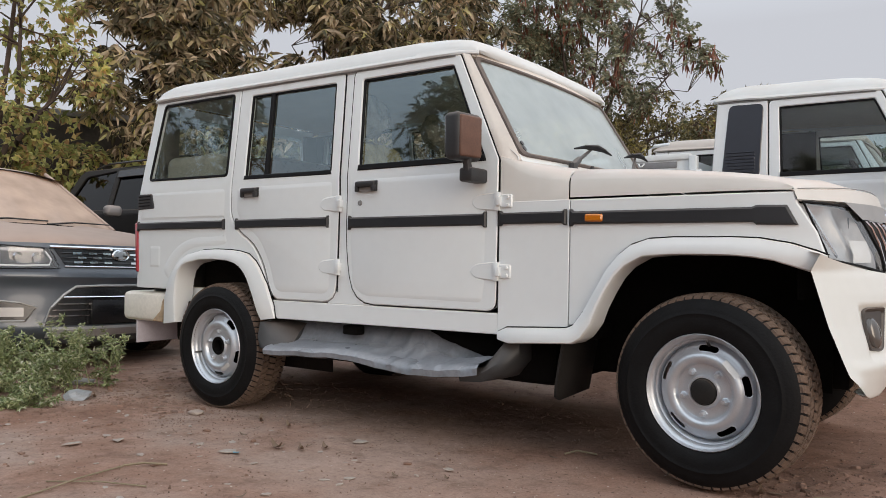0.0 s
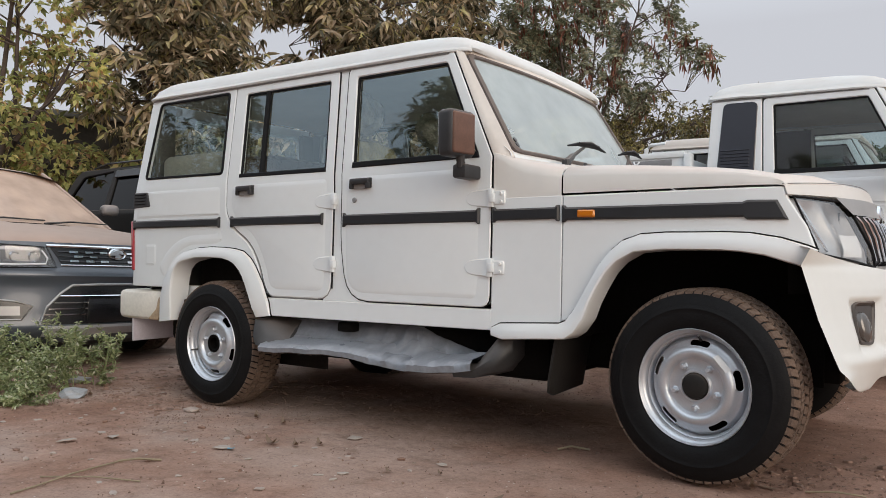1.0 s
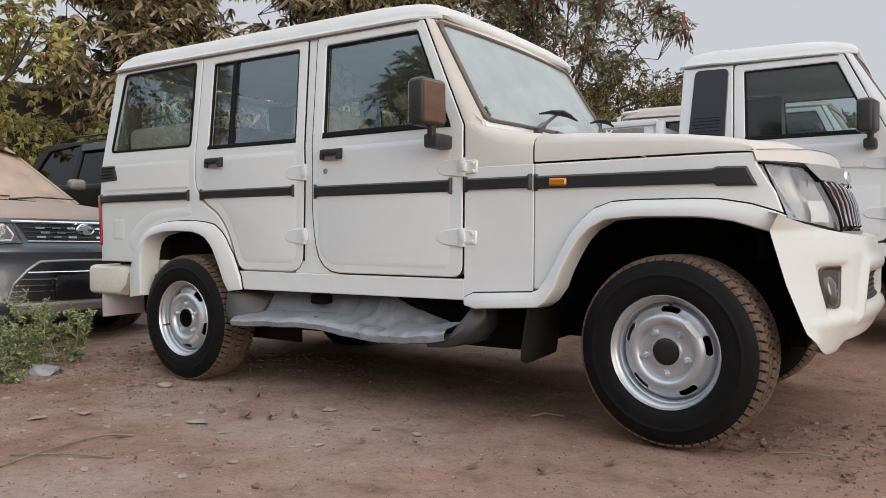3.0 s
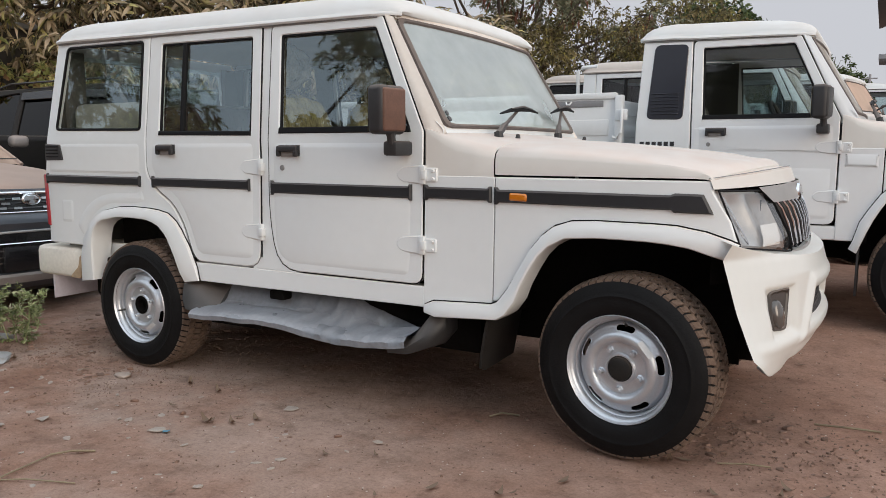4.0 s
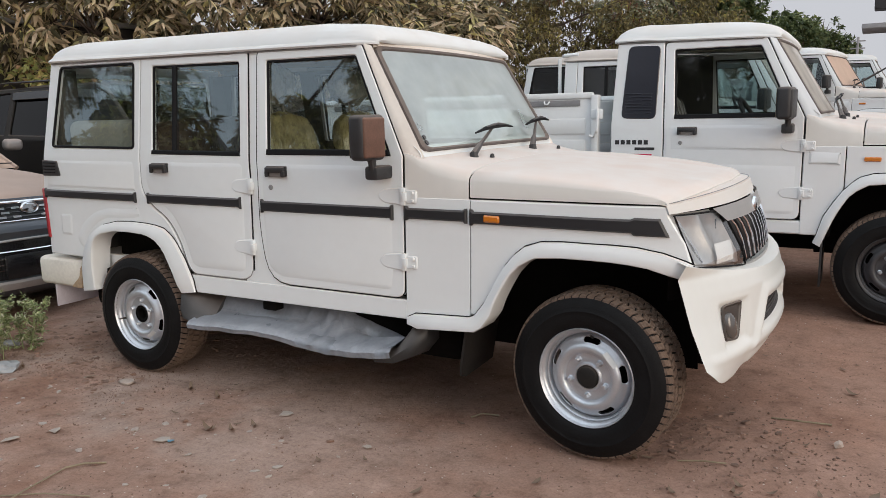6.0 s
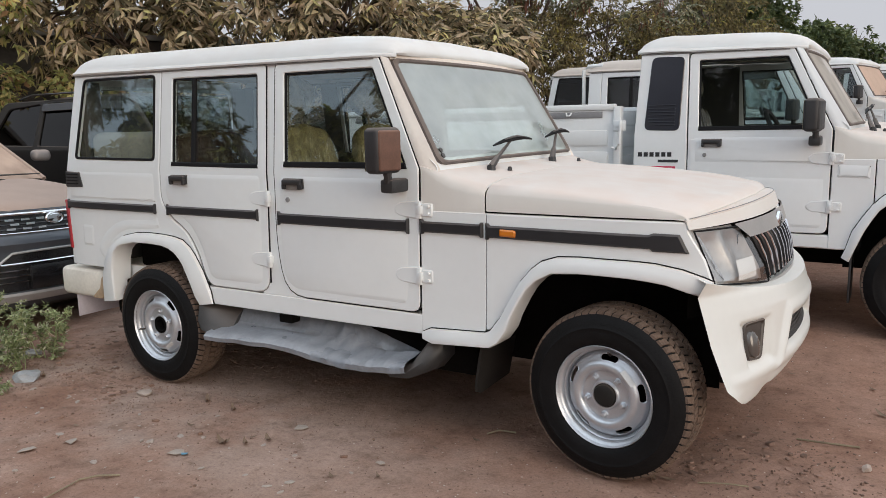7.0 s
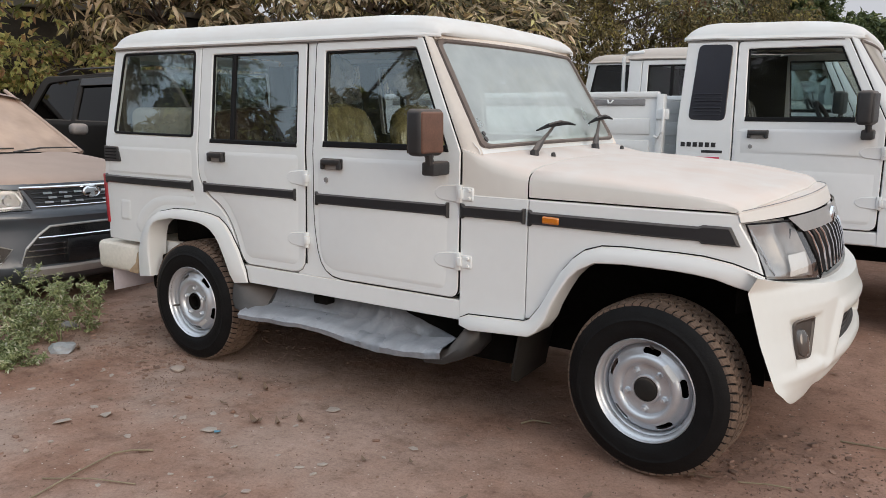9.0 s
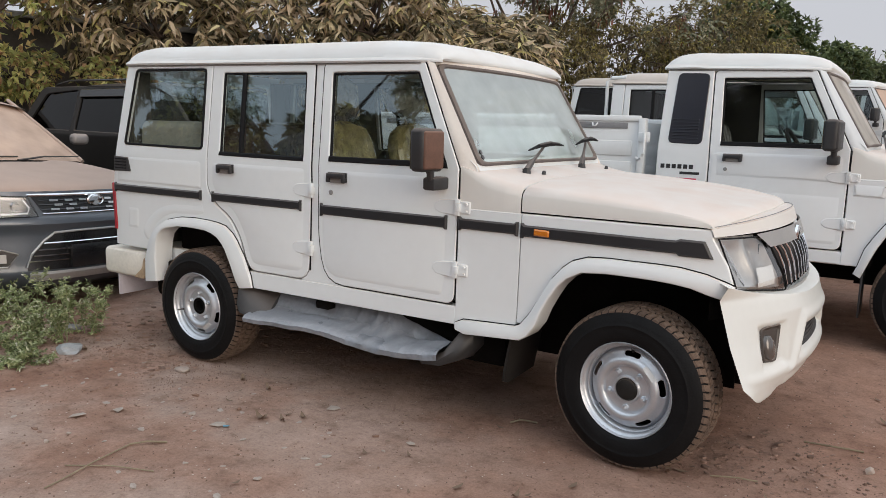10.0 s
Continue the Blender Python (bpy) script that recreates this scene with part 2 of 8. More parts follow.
def loft(rings, closed=False, caps=False, bm=None):
    """A skin over rows of points; closed: each row is a loop."""
    bm = bm or bmesh.new()
    rows = [[bm.verts.new(p) for p in r] for r in rings]
    k = len(rows[0])
    for a, b in zip(rows, rows[1:]):
        for i in range(k if closed else k - 1):
            j = (i + 1) % k
            try:
                bm.faces.new((a[i], b[i], b[j], a[j]))
            except ValueError:
                pass
    if caps:
        for r in (rows[0], rows[-1]):
            try:
                bm.faces.new(r)
            except ValueError:
                pass
    bmesh.ops.recalc_face_normals(bm, faces=bm.faces[:])
    return bm


def box(x0, y0, z0, x1, y1, z1, bevel=0.0, bm=None, seg=2):
    bm = bm or bmesh.new()
    vs = [bm.verts.new((x, y, z)) for x in (x0, x1) for y in (y0, y1) for z in (z0, z1)]
    fs = [bm.faces.new([vs[i] for i in f]) for f in ((0, 1, 3, 2), (4, 6, 7, 5), (0, 4, 5, 1), (2, 3, 7, 6), (0, 2, 6, 4), (1, 5, 7, 3))]
    bmesh.ops.recalc_face_normals(bm, faces=fs)
    if bevel:
        es = list({e for f in fs for e in f.edges})
        bmesh.ops.bevel(bm, geom=es, offset=bevel, segments=seg, affect="EDGES", profile=0.5)
    return bm


def tube(points, radius, sides=8, bm=None, caps=True):
    """A round bar along points; radius: one number or one a point."""
    pts = [Vector(p) for p in points]
    rad = radius if isinstance(radius, (list, tuple)) else [radius] * len(pts)
    rings = []
    for i, p in enumerate(pts):
        d = (pts[min(i + 1, len(pts) - 1)] - pts[max(i - 1, 0)]).normalized()
        u = d.cross(Vector((0, 0, 1)) if abs(d.z) < 0.9 else Vector((1, 0, 0))).normalized()
        w = d.cross(u)
        rings.append([p + (u * math.cos(a) + w * math.sin(a)) * rad[i] for a in (2 * math.pi * k / sides for k in range(sides))])
    return loft(rings, True, caps, bm)


def lathe(profile, n=48, axis_y=True, bm=None, a0=0.0, a1=2 * math.pi):
    """A turned body about the y axis; profile points are (radius, y)."""
    full = abs(a1 - a0 - 2 * math.pi) < 1e-6
    rings = []
    for k in range(n if full else n + 1):
        a = a0 + (a1 - a0) * k / n
        rings.append([(r * math.cos(a), y, r * math.sin(a)) for r, y in profile])
    if full:
        rings.append(rings[0])
    bm = loft(rings, False, False, bm)
    bmesh.ops.remove_doubles(bm, verts=bm.verts[:], dist=1e-5)
    return bm


def lerp(a, b, t):
    return a + (b - a) * t


def clamp(v):
    return min(1.0, max(0.0, v))


def ease(v):
    v = clamp(v)
    return v * v * (3 - 2 * v)


def interp(x, xs, ys):
    return float(np.interp(x, xs, ys))


# ---- ground ----
def ground_z(x, y):
    slope = interp(y, [-0.8, 0.8, 1.6, 4.0, 9.0, 11.0, 14.0], [0.0, 0.036, 0.145, 0.255, 0.58, 0.70, 0.78])
    bumps = 0.010 * noise.noise((x * 0.9, y * 0.9, 0.3)) + 0.005 * noise.noise((x * 3.1, y * 3.1, 1.7)) + 0.0025 * noise.noise((x * 9, y * 9, 4.1))
    slope -= 0.018 * math.exp(-((x / 0.35) ** 2 + ((y + 0.75) / 0.35) ** 2))
    churn = math.exp(-(((x - 3.2) / 0.42) ** 2 + ((y + 0.32) / 0.40) ** 2))
    bumps += churn * (0.020 * noise.noise((x * 11, y * 11, 8.0)) + 0.012 * noise.noise((x * 19, y * 19, 2.0)))
    near = max(0.0, 1 - max(abs(x - 1.0) - 5, abs(y + 0.5) - 4, 0) / 6)
    return slope + bumps * near


def axis_steps(lo, hi, far, step):
    out = [lo - (far ** (k / 8) - 1) * 4 for k in range(16, 0, -1)] + list(np.arange(lo, hi, step)) + [hi + (far ** (k / 8) - 1) * 4 for k in range(0, 17)]
    return out


def build_ground():
    xs, ys = axis_steps(-4.5, 5.5, 12.0, 0.045), axis_steps(-4.2, 3.0, 12.0, 0.045)
    verts = [(x, y, ground_z(x, y)) for y in ys for x in xs]
    w = len(xs)
    faces = [(j * w + i, j * w + i + 1, (j + 1) * w + i + 1, (j + 1) * w + i) for j in range(len(ys) - 1) for i in range(w - 1)]
    me = bpy.data.meshes.new("ground")
    me.from_pydata(verts, [], faces)
    me.shade_smooth()
    m = bpy.data.materials.new("red_earth")
    m.use_nodes = True
    n, l = m.node_tree.nodes, m.node_tree.links
    p = n["Principled BSDF"]
    p.inputs["Roughness"].default_value = 0.95
    p.inputs["Specular IOR Level"].default_value = 0.15
    co = n.new("ShaderNodeTexCoord").outputs["Object"]

    def noisy(scale, detail=8, rough=0.6):
        t = n.new("ShaderNodeTexNoise")
        t.inputs["Scale"].default_value, t.inputs["Detail"].default_value, t.inputs["Roughness"].default_value = scale, detail, rough
        l.new(co, t.inputs["Vector"])
        return t.outputs[0]

    def ramp(v, stops):
        r = n.new("ShaderNodeValToRGB")
        r.color_ramp.elements.remove(r.color_ramp.elements[1])
        for i, (pos, c) in enumerate(stops):
            e = r.color_ramp.elements[0] if i == 0 else r.color_ramp.elements.new(pos)
            e.position, e.color = pos, (*c, 1)
        l.new(v, r.inputs[0])
        return r.outputs[0]

    def mul(a, b, fac=1.0, mode="MULTIPLY"):
        x = n.new("ShaderNodeMix")
        x.data_type, x.blend_type = "RGBA", mode
        x.inputs[0].default_value = fac
        l.new(a, x.inputs[6]), l.new(b, x.inputs[7])
        return x.outputs[2]
    base = ramp(noisy(0.9, 6), [(0.36, (0.245, 0.138, 0.098)), (0.46, (0.318, 0.203, 0.156)), (0.54, (0.338, 0.240, 0.194)), (0.64, (0.395, 0.292, 0.244))])
    mid = ramp(noisy(5.5, 8, 0.68), [(0.28, (0.60, 0.57, 0.55)), (0.46, (0.97, 0.97, 0.97)), (0.60, (1.08, 1.08, 1.08)), (0.74, (1.36, 1.36, 1.38))])
    clumps = ramp(noisy(24, 6, 0.7), [(0.30, (0.66, 0.63, 0.60)), (0.45, (1, 1, 1)), (0.60, (1.04, 1.04, 1.04)), (0.72, (1.28, 1.27, 1.26))])
    fine = ramp(noisy(85, 5, 0.7), [(0.3, (0.74, 0.72, 0.70)), (0.5, (1, 1, 1)), (0.75, (1.25, 1.24, 1.22))])
    # redder soil towards the front of the row, its shade put into the colour
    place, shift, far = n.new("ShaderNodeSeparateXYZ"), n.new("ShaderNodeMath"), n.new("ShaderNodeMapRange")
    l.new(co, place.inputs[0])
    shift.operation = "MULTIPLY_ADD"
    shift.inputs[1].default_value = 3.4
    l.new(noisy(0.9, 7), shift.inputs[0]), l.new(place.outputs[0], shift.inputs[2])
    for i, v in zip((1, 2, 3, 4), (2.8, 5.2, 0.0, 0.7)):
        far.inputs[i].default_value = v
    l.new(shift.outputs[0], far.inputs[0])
    soil_shade = n.new("ShaderNodeMix")
    soil_shade.data_type = "RGBA"
    soil_shade.inputs[7].default_value = (0.300, 0.162, 0.112, 1)
    l.new(far.outputs[0], soil_shade.inputs[0]), l.new(base, soil_shade.inputs[6])
    base = soil_shade.outputs[2]
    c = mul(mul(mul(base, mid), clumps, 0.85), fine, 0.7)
    # small pale grit and dark crumbs trodden in
    cells, edge = n.new("ShaderNodeTexVoronoi"), n.new("ShaderNodeTexVoronoi")
    for t, sc in ((cells, 34.0), (edge, 21.0)):
        t.inputs["Scale"].default_value = sc
        l.new(co, t.inputs["Vector"])
    for t, lo, hi, tone, far in ((cells, 0.10, 0.17, (0.52, 0.43, 0.37), 0.55), (edge, 0.09, 0.15, (0.15, 0.095, 0.07), 0.50)):
        r, pick, both, x = n.new("ShaderNodeMapRange"), n.new("ShaderNodeMath"), n.new("ShaderNodeMath"), n.new("ShaderNodeMix")
        for i, v in zip((1, 2, 3, 4), (lo, hi, 1.0, 0.0)):
            r.inputs[i].default_value = v
        l.new(t.outputs["Distance"], r.inputs[0])
        hue = n.new("ShaderNodeSeparateColor")
        l.new(t.outputs["Color"], hue.inputs[0])
        pick.operation, both.operation = "GREATER_THAN", "MULTIPLY"
        pick.inputs[1].default_value = 0.82
        l.new(hue.outputs[0], pick.inputs[0])
        l.new(pick.outputs[0], both.inputs[0]), l.new(r.outputs[0], both.inputs[1])
        x.data_type = "RGBA"
        x.inputs[7].default_value = (*tone, 1)
        l.new(both.outputs[0], x.inputs[0]), l.new(c, x.inputs[6])
        c = x.outputs[2]
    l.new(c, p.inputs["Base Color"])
    b1, b2 = n.new("ShaderNodeBump"), n.new("ShaderNodeBump")
    b1.inputs["Strength"].default_value, b1.inputs["Distance"].default_value = 0.55, 0.03
    b2.inputs["Strength"].default_value, b2.inputs["Distance"].default_value = 0.5, 0.010
    l.new(noisy(7, 8, 0.7), b1.inputs["Height"])
    l.new(noisy(34, 6, 0.65), b2.inputs["Height"])
    l.new(b1.outputs[0], b2.inputs["Normal"]), l.new(b2.outputs[0], p.inputs["Normal"])
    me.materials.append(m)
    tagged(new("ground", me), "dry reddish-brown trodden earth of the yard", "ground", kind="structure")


build_ground()


# ---- the white utility vehicles ----
YS = 0.79
M_HANDLECUP = material("handle_recess", (0.24, 0.23, 0.22), 0.6)


def side_y(x, z):
    """The near flank of the body."""
    y = -YS + (0.1227 * (z - 1.22) if z > 1.22 else -0.0227 * (1.22 - z))
    if x > 2.7:
        y += 0.035 * ((x - 2.7) / 0.33) ** 2
    if x < -0.55:
        y += 0.02 * ((-0.55 - x) / 0.25) ** 2
    return y


CX = (2.7, 2.78, 2.86, 2.94, 3.02, -0.55, -0.62, -0.69, -0.76)
CZ = (1.22,)


def skin(outline, holes=(), d=0.0, sgn=-1, thick=0.03, edge=0.005, bm=None, drop=None):
    return panel(outline, holes, lambda x, z: side_y(x, z) + d, thick, edge, sgn, CX, CZ, bm, drop=drop)


FD_OUT = [(0.948, 1.752, 0.03), (0.966, 1.138), (0.966, 0.86, 0.2), (1.02, 0.607, 0.16), (1.72, 0.607), (1.824, 0.607, 0.09), (1.824, 1.249), (1.580, 1.746, 0.01)]
FD_WIN = [(1.01, 1.704, 0.012), (1.031, 1.264, 0.012), (1.753, 1.264, 0.012), (1.549, 1.701, 0.012)]
RD_OUT = [(0.104, 1.768, 0.02), (0.104, 1.05, 0.06), (0.18, 0.965, 0.05), (0.30, 0.90, 0.06), (0.385, 0.79, 0.1), (0.435, 0.655, 0.06), (0.475, 0.607, 0.04), (0.906, 0.607, 0.09), (0.914, 1.135), (0.888, 1.755, 0.03)]
RD_WIN = [(0.194, 1.716, 0.012), (0.204, 1.259, 0.012), (0.850, 1.253, 0.012), (0.830, 1.708, 0.012)]
Q_OUT = [(-0.70, 1.782), (-0.785, 1.235), (-0.815, 1.03), (-0.79, 0.73), (-0.79, 0.63), (-0.43, 0.63), (-0.41, 0.70), (-0.34, 0.80, 0.05), (-0.24, 0.835, 0.04), (0.13, 0.835, 0.04), (0.26, 0.82, 0.05), (0.35, 0.74, 0.04),
         (0.40, 0.62), (0.425, 0.62), (0.38, 0.775, 0.1), (0.295, 0.89, 0.06), (0.174, 0.957, 0.05), (0.098, 1.045, 0.06), (0.098, 1.772)]
Q_WIN = [(-0.605, 1.749, 0.03), (-0.686, 1.280, 0.03), (0.058, 1.272, 0.03), (0.050, 1.743, 0.03)]


def outline_strip(loop, width, d, sgn, mat, name, parent, depth=0.012):
    """A rubber frame that runs round an opening."""
    outer = fillet(loop)
    if area2(outer) < 0:
        outer = outer[::-1]
    inner = inset(outer, width)
    bm = panel(outer, [inner], lambda x, z: side_y(x, z) + d, depth, 0.003, sgn, CX, CZ)
    return part(name, bm, mat, parent)


def pane(loop, d, sgn, mat, name, parent):
    lp = inset(fillet(loop) if area2(fillet(loop)) > 0 else fillet(loop)[::-1], 0.004)
    bm = panel(lp, [], lambda x, z: side_y(x, z) + d, 0.004, 0.001, sgn, CX, CZ, back=False)
    ob = part(name, bm, mat, parent)
    ob.visible_shadow = False
    return ob


def joint(loop, sgn, parent, mat=None):
    """The dark shut line round a door."""
    lp = fillet(loop)
    lp = lp if area2(lp) > 0 else lp[::-1]
    part("shut_line", panel(inset(lp, -0.0045), [inset(lp, 0.002)], lambda x, z: side_y(x, z) + 0.0045, 0.004, 0.0005, sgn, CX, CZ), mat or M_SEAL, parent)


def bar_strip(x0, x1, z0, z1, sgn, parent, name="side_moulding", flag=False):
    """Raised rubbing strip with upturned ends."""
    zm, h = (z0 + z1) / 2, (z1 - z0) / 2
    k = h * 0.74
    out = [(x0, z0), (x0 + 0.012, z0), (x0 + 0.02, zm - k), (x1 - 0.02, zm - k), (x1 - 0.012, z0), (x1, z0), (x1, z1), (x1 - 0.012, z1), (x1 - 0.02, zm + k), (x0 + 0.02, zm + k), (x0 + 0.012, z1), (x0, z1)]
    if flag:
        out = [(x0, z0), (x0 + 0.012, z0), (x0 + 0.02, zm - k), (2.85, zm - k - 0.004), (2.86, z0 - 0.004), (2.99, z0 - 0.006), (2.955, z1 - 0.006), (2.86, z1 - 0.004), (2.845, zm + k - 0.002), (x0 + 0.02, zm + k), (x0 + 0.012, z1), (x0, z1)]
    bm = skin(out, d=-0.014, sgn=sgn, thick=0.016, edge=0.007)
    return part(name, bm, M_STRIP, parent, "dark grey rubbing strip")


def door_handle(x, z, sgn, parent, lock=True):
    y = side_y(x, z) - 0.006
    h = part("door_handle", box(x, y - 0.005, z - 0.024, x + 0.128, y + 0.01, z + 0.027, 0.005), M_BLACK, parent, "black pull handle")
    part("recess", box(x + 0.022, y - 0.0075, z - 0.027, x + 0.104, y - 0.004, z - 0.004, 0.001), M_HANDLECUP, h)
    g = box(x + 0.006, y - 0.026, z - 0.004, x + 0.124, y - 0.004, z + 0.024, 0.008)
    box(x + 0.104, y - 0.024, z - 0.026, x + 0.126, y - 0.003, z + 0.006, 0.006, g)
    box(x + 0.002, y - 0.022, z - 0.026, x + 0.022, y - 0.003, z + 0.006, 0.006, g)
    part("grip", g, M_BLACK, h)
    if lock:
        c = lathe([(0.0, -0.006), (0.010, -0.006), (0.013, -0.002), (0.014, 0.004)], 16)
        for v in c.verts:
            v.co += Vector((x + 0.022, y, z - 0.078))
        part("lock", c, M_JOINT, parent, "round key lock")


def hinge(x, z, sgn, parent, body_plate=True):
    """Strap hinge: a leaf on the door, a knuckle over the gap and a plate on the body."""
    y = side_y(x, z)
    bm = bmesh.new()
    leaf = [(x - 0.148, z, 0.02), (x - 0.12, z - 0.032, 0.03), (x - 0.022, z - 0.040), (x - 0.022, z + 0.040), (x - 0.12, z + 0.032, 0.03)]
    skin(leaf, d=-0.007, sgn=-1, thick=0.012, edge=0.005, bm=bm)
    box(x - 0.024, y - 0.016, z - 0.040, x + 0.002, y + 0.005, z + 0.040, 0.004, bm)
    box(x - 0.012, y - 0.022, z - 0.020, x + 0.010, y + 0.005, z + 0.020, 0.004, bm)
    if body_plate:
        plate = [(x + 0.002, z - 0.030, 0.004), (x + 0.058, z - 0.030, 0.012), (x + 0.058, z + 0.030, 0.012), (x + 0.002, z + 0.030, 0.004)]
        skin(plate, d=-0.006, sgn=-1, thick=0.010, edge=0.004, bm=bm)
    ob = part("hinge", bm, M_WHITE, parent, "white strap hinge")
    for dx, dz in ((0.040, 0.017), (0.040, -0.017)) if body_plate else ():
        c = lathe([(0.0, -0.007), (0.006, -0.007), (0.008, -0.004), (0.008, 0.003)], 8)
        for v in c.verts:
            v.co += Vector((x + dx, y - 0.008, z + dz))
        part("bolt", c, M_WHITE, ob)


def pressing(loop, d, sgn, bm):
    skin(loop, d=d * 1.2, sgn=sgn, thick=0.010, edge=0.017, bm=bm, drop=-d * 1.2 + 0.0004)


def front_door(car, sgn, strip=True, handle_dx=0.0):
    bm = skin(FD_OUT, [FD_WIN], sgn=sgn)
    if sgn < 0:
        if strip:
            pressing([(1.0, 1.205, 0.03), (1.0, 0.9), (1.012, 0.70, 0.12), (1.08, 0.645, 0.06), (1.70, 0.640), (1.755, 0.640, 0.03), (1.765, 0.72), (1.765, 1.205, 0.03)], -0.0032, sgn, bm)
        else:
            pressing([(1.0, 1.205, 0.03), (1.0, 0.9), (1.012, 0.70, 0.12), (1.08, 0.645, 0.06), (1.70, 0.640), (1.79, 0.640, 0.03), (1.79, 0.945), (1.0, 0.955)], -0.0032, sgn, bm)
            pressing([(1.0, 1.205, 0.03), (1.0, 1.045), (1.79, 1.035, 0.01), (1.79, 1.205, 0.03)], -0.0032, sgn, bm)
    door = part("front_door", bm, M_WHITE, car, "white front door, shut")
    outline_strip([(p[0], p[1], 0.012) for p in FD_WIN], 0.011, 0.004, sgn, M_SEAL, "window_seal", door)
    if sgn < 0:
        part("window_sill_rubber", skin([(1.028, 1.248), (1.762, 1.248), (1.752, 1.276), (1.03, 1.276)], d=-0.006, sgn=sgn, thick=0.012, edge=0.004), M_SEAL, door)
    pane(FD_WIN, 0.018, sgn, G_SIDE, "window_pane", door)
    if sgn < 0:
        door_handle(1.034 + handle_dx, 1.168, sgn, door)
        hinge(1.838, 1.071, sgn, door)
        hinge(1.838, 0.776, sgn, door)
        if strip:
            bar_strip(0.983, 1.773, 0.962, 1.030, sgn, door)
    return door


def wing_and_flare(car, sgn, strip=True):
    bm = skin([(2.160, 1.068), (2.160, 0.57), (2.19, 0.57), (2.25, 0.64), (2.34, 0.80, 0.04), (2.43, 0.875, 0.04), (2.6, 0.885), (2.87, 0.885), (2.98, 0.865), (3.075, 0.84), (3.045, 0.93), (2.985, 1.03), (2.975, 1.068)], sgn=sgn)
    part("front_wing", bm, M_WHITE, car)
    part("scuttle_side", skin([(1.8345, 1.068), (1.8345, 0.512), (1.90, 0.512), (2.157, 0.53), (2.157, 1.068)], sgn=sgn, edge=0.002), M_WHITE, car)
    out = [(1.840, 0.526), (1.885, 0.546), (2.02, 0.553), (2.156, 0.560), (2.185, 0.573), (2.231, 0.633), (2.28, 0.72), (2.325, 0.797), (2.37, 0.850), (2.417, 0.887), (2.486, 0.910), (2.58, 0.915), (2.686, 0.914), (2.78, 0.914), (2.871, 0.910), (2.97, 0.892), (3.047, 0.866), (3.080, 0.852)]
    inn = [(1.845, 0.492), (1.905, 0.480), (2.04, 0.490), (2.190, 0.500), (2.228, 0.525), (2.268, 0.580), (2.29, 0.64), (2.325, 0.708), (2.36, 0.765), (2.40, 0.806), (2.466, 0.842), (2.58, 0.851), (2.69, 0.851), (2.78, 0.849), (2.85, 0.843), (2.916, 0.832), (2.99, 0.808), (3.030, 0.795)]
    flare(out, inn, car, "front_wheel_arch", sgn)
    if strip and sgn < 0:
        bar_strip(1.835, 2.148, 0.966, 1.030, sgn, car)
        bar_strip(2.160, 2.99, 0.960, 1.028, sgn, car, flag=True)


def flare(outer, inner, car, name, sgn):
    rings = []
    n = len(outer)
    for i, ((ox, oz), (ix, iz)) in enumerate(zip(outer, inner)):
        e = min(1.0, min(i, n - 1 - i) / 2 + 0.45)
        y0 = side_y(ox, oz)
        prof = ((0.02, 0.002), (0.02, -0.004), (0.02, -0.014 * e), (0.05, -0.021 * e), (0.35, -0.030 * e), (0.75, -0.037 * e), (0.94, -0.035 * e), (1.0, -0.026 * e), (1.01, -0.012), (1.03, 0.09))
        rings.append([(lerp(ox, ix, t), (y0 + d) * (-sgn), lerp(oz, iz, t)) for t, d in prof])
    bm = loft(rings)
    for r in (rings[0], rings[-1]):
        bm.faces.new([bm.verts.new(p) for p in r])
    bmesh.ops.recalc_face_normals(bm, faces=bm.faces[:])
    dark = []
    for (ox, oz), (ix, iz) in zip(outer, inner):
        dark.append([(lerp(ox, ix, t), (side_y(ox, oz) - 0.003) * (-sgn), lerp(oz, iz, t)) for t in (-0.055, 0.03)])
    part("joint_line", loft(dark), M_SEAL, car)
    return part(name, bm, M_WHITE, car, "white wheel-arch flare", sharp=30)


def hood_section(x, ztop, zlow, crown, half=None, k=1.0):
    h = half if half is not None else -side_y(x, 1.07)
    pts = [(h - 0.004, zlow), (h - 0.004 - 0.001 * k, lerp(zlow, ztop, lerp(0.9, 0.62, k))), (h - 0.004 - 0.008 * k, lerp(zlow, ztop, lerp(0.97, 0.82, k))), (h - 0.004 - 0.026 * k, ztop - 0.005 * k), (h - 0.012 - 0.043 * k, ztop + 0.002), (h - 0.14, ztop + crown * 0.40), (h - 0.35, ztop + crown * 0.8), (0.0, ztop + crown)]
    return [(x, -y, z) for y, z in pts] + [(x, y, z) for y, z in pts[-2::-1]]


